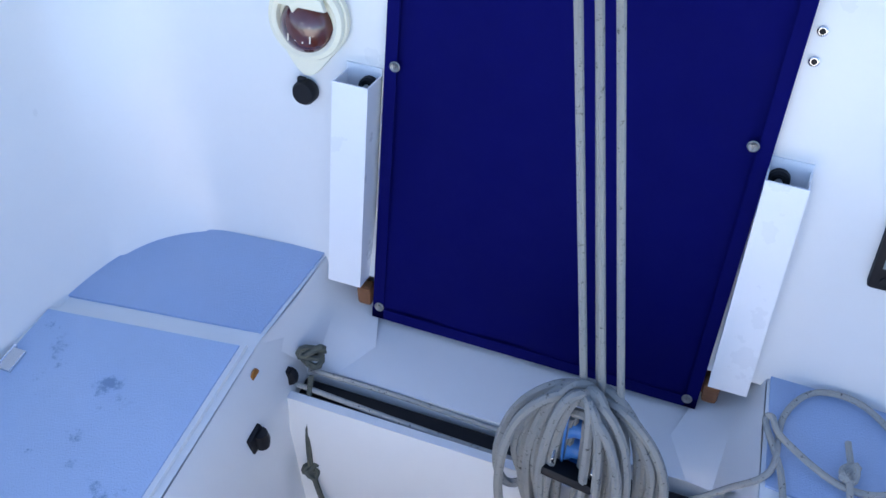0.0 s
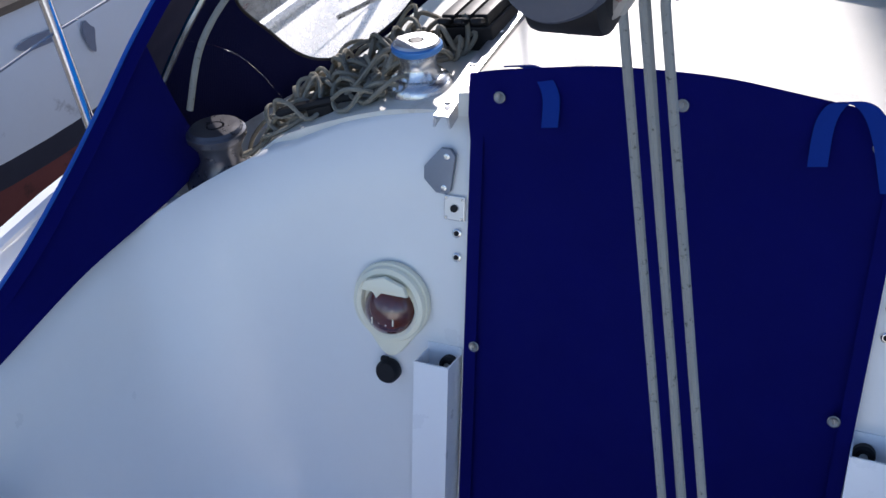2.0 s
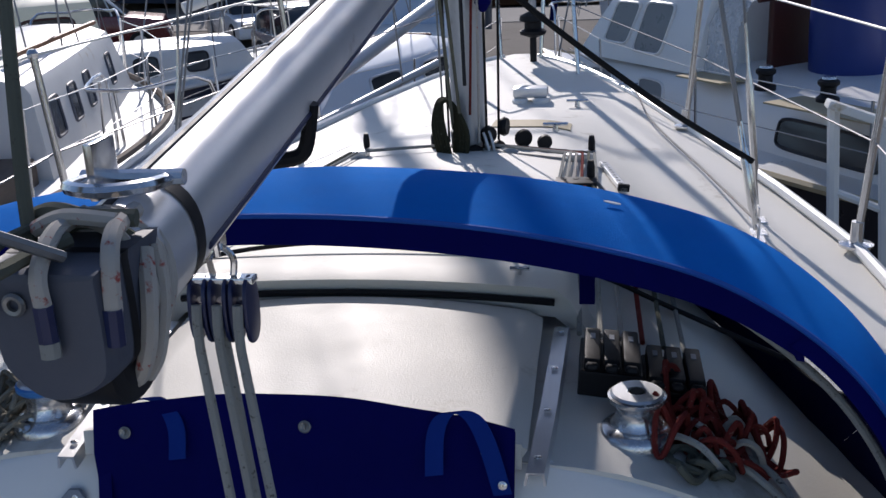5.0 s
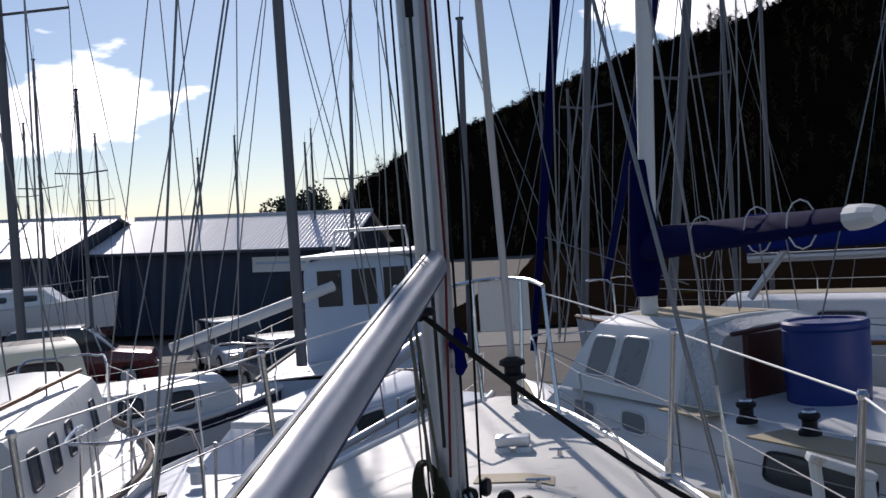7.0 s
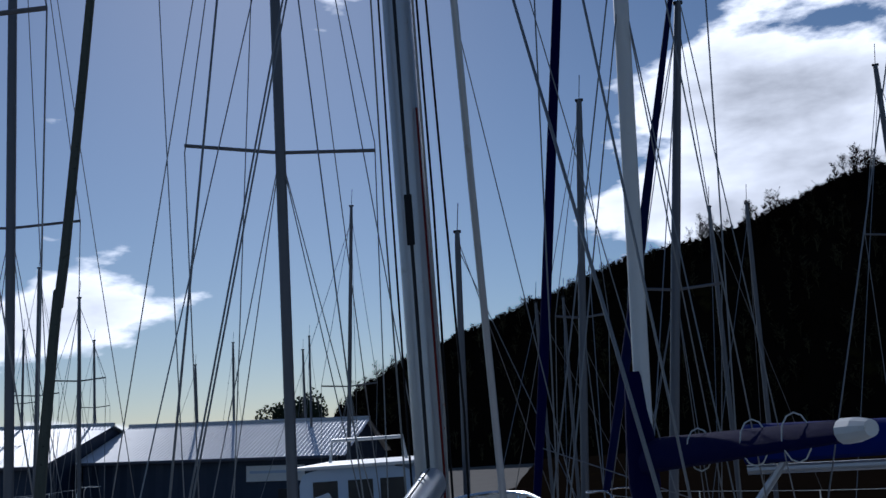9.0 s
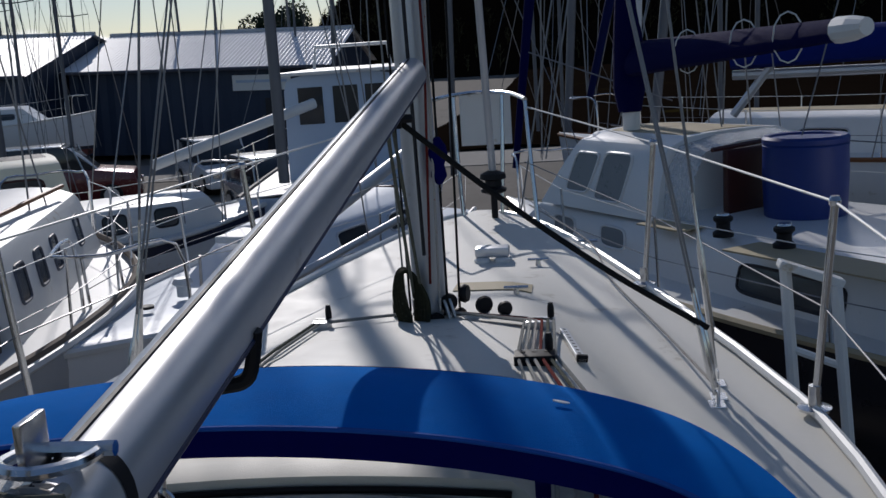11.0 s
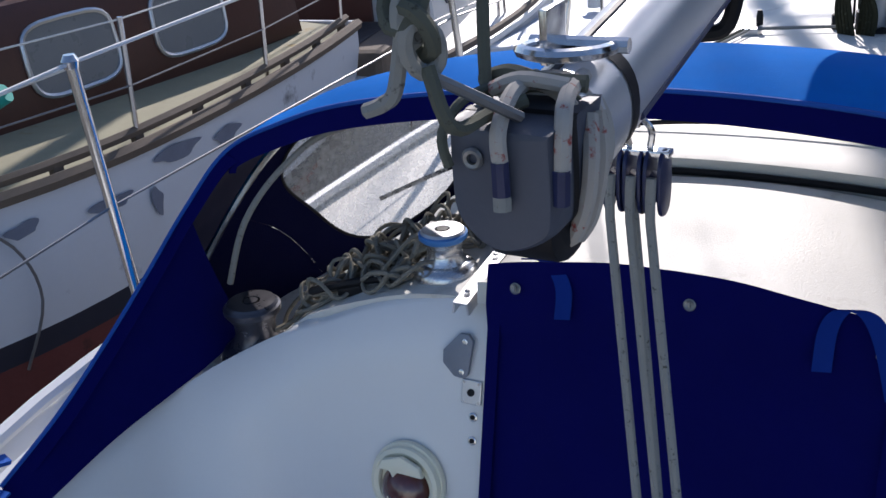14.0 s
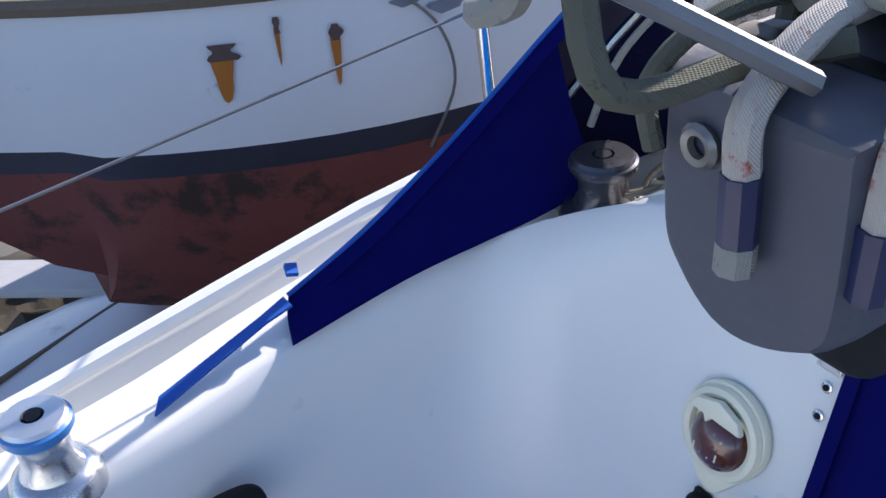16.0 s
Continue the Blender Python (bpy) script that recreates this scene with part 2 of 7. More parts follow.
BARREL = mat("blue_plastic_drum", (0.006, 0.028, 0.18), 0.4, var=0.15, scale=6)
TEAL = mat("teal_foam_tube", (0.01, 0.32, 0.27), 0.6, var=0.12, scale=12)
ORANGE = mat("orange_plastic", (0.7, 0.2, 0.02), 0.5)
REDP = mat("dark_red_paint", (0.16, 0.012, 0.014), 0.4, var=0.2, scale=5)


# ---- mesh helpers ----
def part(name, bm, material, parent, label="", smooth=False):
    """Links a bmesh as one mesh object under a thing or under a part."""
    me = bpy.data.meshes.new(name)
    bmesh.ops.recalc_face_normals(bm, faces=bm.faces)
    bm.to_mesh(me)
    bm.free()
    me.materials.append(material)
    if smooth:
        me.shade_smooth()
        me.set_sharp_from_angle(angle=radians(38))
    ob = new(name, me)
    ob.parent = parent
    if label:
        ob["label"] = label
    return ob


def same_mesh(ob, parent, m):
    """One more object on the mesh of ob, as a part of parent."""
    o = new(ob.name.split(".")[0], ob.data)
    o.parent = parent
    o.matrix_basis = m
    return o


def thing(name, label, category, at=(0, 0, 0), rot=(0, 0, 0), group="", kind=""):
    e = new(name)
    e.empty_display_size = 0.1
    e.matrix_basis = pose(*at, *rot)
    return tagged(e, label, category, group, kind)


def bevelled(bm, w, seg=2):
    if w > 0:
        bmesh.ops.bevel(bm, geom=[e for e in bm.edges if len(e.link_faces) == 2 and e.calc_face_angle(0) > 0.6], offset=w, segments=seg, affect="EDGES", profile=0.6)
    return bm


def box(sx, sy, sz, at=(0, 0, 0), bevel=0.0, seg=2, m=None):
    bm = bmesh.new()
    bmesh.ops.create_cube(bm, size=1, matrix=Matrix.Diagonal((sx, sy, sz, 1)))
    bevelled(bm, bevel, seg)
    bmesh.ops.transform(bm, matrix=Matrix.Translation(at) @ (m or Matrix()), verts=bm.verts)
    return bm


def join(*bms):
    """Joins bmeshes into the first."""
    out = bms[0]
    for b in bms[1:]:
        me = bpy.data.meshes.new("t")
        b.to_mesh(me)
        b.free()
        out.from_mesh(me)
        bpy.data.meshes.remove(me)
    return out


def smooth_line(pts, k=6, closed=False):
    """Catmull-Rom line through the points, k steps for each stretch."""
    p = [Vector(q) for q in pts]
    n = len(p)
    out = []
    for i in range(n if closed else n - 1):
        if closed:
            a, b, c, d = (p[(i + j) % n] for j in (-1, 0, 1, 2))
        else:
            a, b, c, d = p[max(i - 1, 0)], p[i], p[i + 1], p[min(i + 2, n - 1)]
        for j in range(k):
            t = j / k
            out.append(0.5 * (2 * b + (c - a) * t + (2 * a - 5 * b + 4 * c - d) * t * t + (3 * b - a - 3 * c + d) * t ** 3))
    if not closed:
        out.append(p[-1])
    return out


def tube(pts, r, n=8, closed=False, flat=1.0):
    """A tube swept along points; r a number or one radius a point."""
    p = [Vector(q) for q in pts]
    bm = bmesh.new()
    count = len(p)
    rs = r if isinstance(r, (list, tuple)) else [r] * count
    tang = []
    for i in range(count):
        a, b = (p[(i - 1) % count], p[(i + 1) % count]) if closed else (p[max(i - 1, 0)], p[min(i + 1, count - 1)])
        d = b - a
        tang.append(d.normalized() if d.length > 1e-9 else Vector((0, 0, 1)))
    up = tang[0].orthogonal().normalized()
    rings = []
    for i in range(count):
        if i:
            up = (tang[i - 1].rotation_difference(tang[i]) @ up)
            up = (up - tang[i] * up.dot(tang[i])).normalized()
        side = tang[i].cross(up)
        rings.append([bm.verts.new(p[i] + rs[i] * (math.cos(2 * math.pi * j / n) * up + flat * math.sin(2 * math.pi * j / n) * side)) for j in range(n)])
    for i in range(count if closed else count - 1):
        a, b = rings[i], rings[(i + 1) % count]
        for j in range(n):
            bm.faces.new((a[j], a[(j + 1) % n], b[(j + 1) % n], b[j]))
    if not closed:
        bm.faces.new(rings[0][::-1])
        bm.faces.new(rings[-1])
    return bm


def lathe(profile, n=24, m=None):
    """Turns (radius, height) pairs round z."""
    bm = bmesh.new()
    rings = [[bm.verts.new((max(r, 1e-4) * math.cos(2 * math.pi * j / n), max(r, 1e-4) * math.sin(2 * math.pi * j / n), z)) for j in range(n)] for r, z in profile]
    for a, b in zip(rings, rings[1:]):
        for j in range(n):
            bm.faces.new((a[j], a[(j + 1) % n], b[(j + 1) % n], b[j]))
    bm.faces.new(rings[0][::-1])
    bm.faces.new(rings[-1])
    if m:
        bmesh.ops.transform(bm, matrix=m, verts=bm.verts)
    return bm


def sheet(rows, thick=0.0, closed=False):
    """A surface through rows of points, given a thickness."""
    bm = bmesh.new()
    g = [[bm.verts.new(q) for q in row] for row in rows]
    for a, b in zip(g, g[1:]):
        n = len(a)
        for j in range(n if closed else n - 1):
            bm.faces.new((a[j], a[(j + 1) % n], b[(j + 1) % n], b[j]))
    if thick:
        bmesh.ops.recalc_face_normals(bm, faces=bm.faces)
        bmesh.ops.solidify(bm, geom=bm.faces[:], thickness=thick)
    return bm


def prism(poly, depth, m=None, bevel=0.0):
    """A flat outline (x, y) raised by depth along z."""
    bm = bmesh.new()
    f = bm.faces.new([bm.verts.new((x, y, 0)) for x, y in poly])
    r = bmesh.ops.extrude_face_region(bm, geom=[f])
    bmesh.ops.translate(bm, verts=[v for v in r["geom"] if isinstance(v, bmesh.types.BMVert)], vec=(0, 0, depth))
    if bevel:
        bevelled(bm, bevel, 2)
    if m:
        bmesh.ops.transform(bm, matrix=m, verts=bm.verts)
    return bm


def oval(w, h, n=24, p=2.0):
    """A rounded outline, w by h; p above 2 is squarer."""
    out = []
    for i in range(n):
        c, s = math.cos(2 * math.pi * i / n), math.sin(2 * math.pi * i / n)
        out.append((w / 2 * math.copysign(abs(c) ** (2 / p), c), h / 2 * math.copysign(abs(s) ** (2 / p), s)))
    return out


def lerp(a, b, t):
    return a + (b - a) * t


def table(x, rows):
    """Straight lines between (x, value) rows."""
    if x <= rows[0][0]:
        return rows[0][1]
    for (x0, v0), (x1, v1) in zip(rows, rows[1:]):
        if x <= x1:
            return lerp(v0, v1, (x - x0) / (x1 - x0))
    return rows[-1][1]


def step(x):
    x = min(max(x, 0.0), 1.0)
    return x * x * (3 - 2 * x)


# ---- ground ----
GROUND_Z = -1.9
GRAVEL = mat("grey_yard_gravel", (0.17, 0.155, 0.135), 0.9, var=0.35, scale=0.6, bump=0.8, bscale=30, stain=(0.08, 0.075, 0.06), stain_amt=0.05, stain_scale=0.5)
bm = bmesh.new()
bmesh.ops.create_grid(bm, x_segments=60, y_segments=60, size=1500, matrix=Matrix.Translation((0, 900, GROUND_Z)))
ground = part("ground", bm, GRAVEL, None)
tagged(ground, "grey gravel boatyard ground with dark damp patches", "ground", kind="structure")

# ---- our yacht: hull, deck, cockpit ----
RAKE = 0.2586                      # the cabin's aft wall leans forward by this much a metre


def half_beam(y):
    return table(y, [(-2.6, 0.8), (-1.5, 1.08), (0, 1.27), (1.0, 1.29), (1.5, 1.275), (1.83, 1.245), (2.4, 1.12), (3.2, 0.91), (4.0, 0.68), (4.6, 0.47), (5.0, 0.29), (5.3, 0.05)])


def sheer(y):
    return table(y, [(-2.6, 0.5), (-0.8, 0.52), (0, 0.58), (1.8, 0.645), (3.2, 0.69), (5.3, 0.75)])


def roof_z(x, y):
    """Deck and cabin top in one moulding: side deck, soft cabin side, crowned top."""
    b = half_beam(y)
    w = table(y, [(0.1, 0.87), (1.0, 0.82), (2.0, 0.66), (3.0, 0.48), (3.6, 0.38)])
    h = table(y, [(0.1, 0.16), (1.0, 0.175), (1.8, 0.19), (2.5, 0.115), (3.1, 0.065), (3.7, 0.0)])
    top = step((w + 0.13 - abs(x)) / 0.36)
    crown = 0.10 * (1 - min(1, abs(x) / 1.05) ** 2) * table(y, [(0.1, 1.0), (1.0, 0.85), (1.8, 0.45), (2.5, 0.3), (5.3, 0.2)])
    ease = 0.032 * math.exp(-((abs(x) - 0.67) / 0.11) ** 2) * step((1.0 - y) / 0.6) + 0.04 * math.exp(-((abs(x) - 0.98) / 0.13) ** 2) * step((0.55 - y) / 0.35)
    return sheer(y) + h * top + crown - ease


yacht = thing("sailing_yacht", "white glassfibre sailing yacht with cream deck, laid up ashore", "boat")
NX = 40
rows = []
ys = [0.0] + [0.24 + 5.06 * (i / 46) ** 1.05 for i in range(47)]
for y in ys[1:]:
    b = half_beam(y)
    rows.append([(b * (2 * j / NX - 1), y, roof_z(b * (2 * j / NX - 1), y)) for j in range(NX + 1)])
part("deck", sheet(rows, 0.02), DECK, yacht, "cream deck and cabin top with fine non-slip", True)
# hull sides
hull_rows = []
for y in [-2.6 + 7.9 * i / 40 for i in range(41)]:
    b, s = half_beam(y), sheer(y)
    dep = 0.25 + 0.55 * math.sin(math.pi * min(1, max(0, (y + 2.9) / 8.4))) ** 0.7
    ring = []
    for j in range(25):
        a = -1 + 2 * j / 24
        q = abs(a)
        ring.append((math.copysign(b * (1 - (1 - q) ** 2.6), a), y, s - (s + 0.33 + dep) * (1 - q ** 1.6)))
    hull_rows.append(ring)
part("hull", sheet(hull_rows), HULLW, yacht, "white topsides", True)
part("fin_keel", prism([(0.2, -0.8), (2.0, -0.8), (1.7, -1.84), (0.6, -1.84)], 0.14, Matrix(((0, 0, 1, -0.07), (1, 0, 0, 0), (0, 1, 0, 0), (0, 0, 0, 1))), 0.03), ANTIF, yacht)
for sx in (-1, 1):
    rail = [(sx * (half_beam(y) - 0.02), y, sheer(y) + 0.02) for y in [-2.55 + 7.75 * i / 50 for i in range(51)]]
    part("toe_rail", tube(rail, 0.018, 8), GEL, yacht, "white moulded toe rail", True)

# cabin aft wall that sweeps round into the cockpit coamings, both sides
LOW = [(0.33, 0.0, 0.0), (0.46, 0.0, 0.0), (0.60, -0.005, 0.0), (0.71, -0.03, 0.0), (0.80, -0.10, 0.0), (0.855, -0.22, 0.0), (0.885, -0.38, 0.0), (0.90, -0.6, 0.0), (0.905, -0.95, 0.0), (0.88, -1.5, 0.0), (0.8, -2.4, 0.0)]
TOP = [(0.33, 0.219, 0.838), (0.46, 0.213, 0.816), (0.60, 0.202, 0.778), (0.74, 0.186, 0.714), (0.87, 0.14, 0.648), (0.97, 0.05, 0.59), (0.995, -0.10, 0.578), (0.985, -0.32, 0.55), (0.935, -0.65, 0.525), (0.89, -1.3, 0.50), (0.8, -2.4, 0.48)]
for sx in (-1, 1):
    lo, hi = smooth_line(LOW, 5), smooth_line(TOP, 5)
    rows = []
    for k in range(13):
        t = k / 12
        # rounded foot against the seat, rounded shoulder at the top
        push = 0.02 * (1 - step(t / 0.14)) - 0.02 * step((t - 0.9) / 0.1)
        rows.append([(sx * (lerp(a.x, b.x, t) - push * (0.9 if i > 14 else 0.0)), lerp(a.y, b.y, t) - (push if i <= 22 else 0.0), lerp(a.z, b.z, t)) for i, (a, b) in enumerate(zip(lo, hi))])
    # top of the coaming, then its outer face down to the side deck
    last = rows[-1]
    flat, out, down, edge = [], [], [], []
    for i, q in enumerate(last):
        nxt, prv = last[min(i + 1, len(last) - 1)], last[max(i - 1, 0)]
        d = Vector((nxt[0] - prv[0], nxt[1] - prv[1], 0)).normalized()
        nrm = Vector((d.y, -d.x, 0)) * -sx
        f = step((i - 16) / 10)
        v = Vector(q) + nrm * 0.012 + Vector((0, 0, 0.008))
        v2 = v + nrm * lerp(0.05, 0.13, f)
        v3 = v + nrm * lerp(0.10, 0.16, f)
        for w_ in (v2, v3):
            blend = step((0.26 - w_.y) / 0.22)
            w_.z = min(v.z, lerp(roof_z(w_.x, max(w_.y, 0.24)) - 0.004, w_.z - (0.09 * f if w_ is v3 else 0.0), blend))
        flat.append(tuple(v))
        out.append(tuple(v2))
        down.append(tuple(v3))
        ye = min(v3.y, 0.26)
        blend = step((0.26 - v3.y) / 0.22)
        edge.append(tuple((v3 + Vector((0, 0.05, -0.03))).lerp(Vector((sx * (half_beam(ye) - 0.005), ye, sheer(ye))), blend)))
    rows += [flat, out, down, edge]
    part("coaming", sheet(rows), GEL, yacht, "white cabin bulkhead sweeping into the cockpit coaming", True)

# wall beside and under the companionway opening, bridge deck, seats, well
WALL = Matrix(((1, 0, 0, 0), (0, RAKE, 1, 0), (0, 1, 0, 0), (0, 0, 0, 1)))   # outline (x, height) onto the leaning wall


def on_wall(x, z, out=0.0):
    """A place on the leaning cabin wall, out metres proud of it."""
    return Vector((x, RAKE * z - out, z + out * RAKE * 0.9))


WALL_ROT = (90 - math.degrees(math.atan(RAKE)), 0, 0)     # local x across, y up the wall, z out towards the cockpit

well_top = -0.11
part("companionway_sill", box(0.66, 0.06, 0.10, (0, 0.05, -0.12), 0.012), GEL, yacht)
part("bridge_deck", sheet([[(-0.46, 0.06, -0.107), (0.46, 0.06, -0.107)], [(-0.44, -0.10, -0.115), (0.44, -0.10, -0.115)], [(-0.42, -0.185, -0.12), (0.42, -0.185, -0.12)], [(-0.42, -0.19, -0.16), (0.42, -0.19, -0.16)], [(-0.42, -0.245, -0.162), (0.42, -0.245, -0.162)], [(-0.42, -0.25, -0.125), (0.42, -0.25, -0.125)], [(-0.42, -0.268, -0.125), (0.42, -0.268, -0.125)], [(-0.41, -0.29, -0.2), (0.41, -0.29, -0.2)], [(-0.40, -0.31, -0.46), (0.40, -0.31, -0.46)]]), GEL, yacht, "white moulded bridge deck", True)
for sx in (-1, 1):
    # scooped flank between bridge deck and seat
    part("scooped_flank", sheet([[(sx * 0.34, 0.02, -0.09), (sx * 0.30, -0.10, -0.115), (sx * 0.30, -0.18, -0.12)], [(sx * 0.40, 0.012, -0.05), (sx * 0.40, -0.08, -0.075), (sx * 0.395, -0.19, -0.12)], [(sx * 0.435, 0.01, 0.014), (sx * 0.445, -0.12, 0.014), (sx * 0.46, -0.25, 0.014)]]), GEL, yacht, "", True)
    part("seat_front", sheet([[(sx * 0.462, -0.17, 0.014), (sx * 0.458, -0.6, 0.014), (sx * 0.455, -1.2, 0.014), (sx * 0.45, -2.3, 0.014)], [(sx * 0.44, -0.17, -0.02), (sx * 0.437, -0.6, -0.02), (sx * 0.434, -1.2, -0.02), (sx * 0.43, -2.3, -0.02)], [(sx * 0.415, -0.17, -0.14), (sx * 0.41, -0.6, -0.14), (sx * 0.41, -1.2, -0.14), (sx * 0.40, -2.3, -0.14)], [(sx * 0.395, -0.17, -0.46), (sx * 0.385, -0.6, -0.46), (sx * 0.385, -1.2, -0.46), (sx * 0.38, -2.3, -0.46)]]), GEL, yacht, "white seat front", True)
    plan = [(p.x, p.y) for p in smooth_line([(0.435, 0.02, 0), (0.75, 0.02, 0), (0.93, -0.12, 0), (0.97, -0.5, 0), (0.97, -1.5, 0), (0.9, -2.4, 0), (0.45, -2.4, 0), (0.46, -1.0, 0), (0.462, -0.26, 0)], 5)]
    part("cockpit_seat", prism([(sx * x, y) for x, y in plan], 0.015, Matrix.Translation((0, 0, 0.0))), GEL, yacht, "white cockpit seat moulding")
    pad = [(0.442, -0.006), (0.74, -0.03)] + [(p.x, p.y) for p in smooth_line([(0.74, -0.03, 0), (0.812, -0.062, 0), (0.85, -0.15, 0), (0.866, -0.285, 0)], 5)][1:] + [(0.468, -0.237)]
    part("seat_pad", prism([(sx * x, y) for x, y in pad], 0.006, Matrix.Translation((0, 0, 0.0145))), SEAT, yacht, "pale blue non-slip panel")
    lid = thing("cockpit_locker_lid", "pale blue locker lid with scuffed non-slip on the seat", "locker lid")
    part("panel", prism([(sx * x, y) for x, y in [(0.475, -0.275), (0.885, -0.325), (0.895, -0.6), (0.9, -1.2), (0.475, -1.2)]], 0.014, Matrix.Translation((0, 0, 0.012))), GEL, lid, "white rim")
    part("non_slip", prism([(sx * x, y) for x, y in [(0.485, -0.285), (0.872, -0.333), (0.882, -0.6), (0.888, -1.19), (0.485, -1.19)]], 0.005, Matrix.Translation((0, 0, 0.0245))), SEATW, lid, "pale blue non-slip flaking to a darker blue")
    part("hinge", join(box(0.03, 0.05, 0.006, (sx * 0.86, -0.46, 0.032), 0.002), tube([(sx * 0.875, -0.49, 0.03), (sx * 0.875, -0.43, 0.03)], 0.006)), STEEL, lid, "small steel hinge")
part("cockpit_sole", box(0.9, 2.1, 0.03, (0, -1.36, -0.475)), GELDIRT, yacht)
part("transom_panel", box(1.9, 0.05, 1.0, (0, -2.45, 0.0), 0.01), GEL, yacht)
for i in range(6):
    p = part("sole_board", box(0.085, 1.6, 0.02, (-0.25 + 0.1 * i, -1.15, -0.45), 0.004), TEAK, yacht, "teak sole board")

# inside wall behind the canvas so that no daylight shows through
part("washboard", prism([(-0.345, -0.09), (0.345, -0.09), (0.345, 0.86), (-0.345, 0.86)], 0.02, Matrix.Translation((0, 0.02, 0)) @ WALL), TEAK, yacht, "teak washboard behind the canvas")
for sx in (-1, 1):
    part("teak_lug", box(0.03, 0.03, 0.05, (sx * 0.35, -0.022, -0.05), 0.008), TEAK, yacht, "varnished teak lug")

# ---- sliding hatch with its rails and garage ----
hatch = thing("sliding_hatch", "cream glassfibre sliding companionway hatch, shut", "hatch")
rows = []
for j in range(9):
    y = 0.235 + 0.485 * j / 8
    rows.append([(x, y, 0.874 + 0.03 * (1 - (x / 0.37) ** 2) + 0.045 * (y - 0.235) - (0.012 if abs(x) > 0.36 else 0)) for x in [-0.368 + 0.736 * i / 24 for i in range(25)]])
part("hatch_top", sheet(rows, 0.015), DECK, hatch, "", True)
part("hatch_lip", sheet([[(x, 0.232, 0.876 + 0.03 * (1 - (x / 0.37) ** 2)) for x in [-0.36 + 0.72 * i / 16 for i in range(17)]], [(x, 0.226, 0.835 + 0.03 * (1 - (x / 0.37) ** 2)) for x in [-0.36 + 0.72 * i / 16 for i in range(17)]]], 0.012), DECK, hatch, "", True)
garage = thing("hatch_garage", "cream moulded hatch garage with a black rubber seal", "hatch garage")
xs = [-0.48 + 0.96 * i / 32 for i in range(33)]


def garage_z(x):
    return 0.936 + 0.02 * (1 - (x / 0.42) ** 2) - 0.10 * step((abs(x) - 0.395) / 0.08)


part("cover", sheet([[(x, 0.745, garage_z(x) - 0.062) for x in xs], [(x, 0.74, garage_z(x)) for x in xs], [(x, 0.79, garage_z(x) + 0.012) for x in xs], [(x, 0.845, garage_z(x) + 0.004) for x in xs], [(x, 1.35, garage_z(x) - 0.05) for x in xs], [(x, 1.45, 0.83) for x in xs]], 0.012), DECK, garage, "", True)
part("seal", tube([(x, 0.733, garage_z(x) - 0.026) for x in xs[3:-3]], 0.008, 6), BLACK, garage, "black rubber seal")
part("knob", join(lathe([(0.012, 0), (0.012, 0.004), (0.004, 0.006), (0.004, 0.02)], 12, Matrix.Translation((0.318, 0.782, 0.946))), tube([(0.298, 0.782, 0.967), (0.338, 0.782, 0.967)], 0.005)), STEEL, garage, "small steel turnbutton")


def rail_top(y):
    return table(y, [(0.19, 0.848), (0.364, 0.862), (0.72, 0.871)])


def rail_mid(y):
    return table(y, [(0.19, 0.382), (0.364, 0.393), (0.72, 0.405)])


for sx in (-1, 1):
    rail = thing("hatch_rail", "polished alloy hatch slide rail screwed to the cabin top", "rail", group="hatch rails")
    rows = []
    for i in range(9):
        y = 0.19 + 0.52 * i / 8
        z, x = rail_top(y) - 0.022, rail_mid(y)
        rows.append([(sx * (x - 0.017), y, z), (sx * (x - 0.014), y, z + 0.022), (sx * (x + 0.014), y, z + 0.022), (sx * (x + 0.017), y, z)])
    part("bar", sheet(rows, 0.004), ALU, rail)
    for y in (0.227, 0.364, 0.52, 0.678):
        part("screw", lathe([(0.006, 0), (0.006, 0.002), (0.003, 0.003)], 10, Matrix.Translation((sx * rail_mid(y), y, rail_top(y) + 0.003))), STEEL, rail)

# ---- canvas companionway cover ----
cover = thing("companionway_cover", "navy blue canvas cover fastened over the companionway with eyelets", "canvas cover")
rows = []
for k in range(31):
    t = k / 30
    row = []
    for j in range(33):
        u = -1 + j / 16
        z = lerp(-0.098, 0.918 + 0.034 * (1 - u * u) - 0.01 * max(u, 0), t)
        bulge = 0.012 + 0.006 * math.sin(3.1 * u + 4 * t) * math.sin(math.pi * t) + 0.004 * math.sin(11 * u + 2 * t) + 0.02 * step((t - 0.86) / 0.08)
        row.append(on_wall((lerp(0.331, 0.352, t) if u > 0 else 0.330) * u, z, bulge))
    rows.append(row)
part("cloth", sheet(rows, 0.002), NAVY, cover, "", True)
for sx in (-1, 1):
    part("hem", sheet([[on_wall((lerp(0.331, 0.352, k / 20) if sx > 0 else 0.330) * sx * f, lerp(-0.097, 0.9, k / 20), 0.019) for k in range(21)] for f in (1.0, 0.93)], 0.002), NAVY, cover, "stitched hem")
part("hem", sheet([[on_wall(0.331 * (-1 + 2 * j / 20), z, 0.019) for j in range(21)] for z in (-0.098, -0.075)], 0.002), NAVY, cover, "stitched hem")
ring_me = None
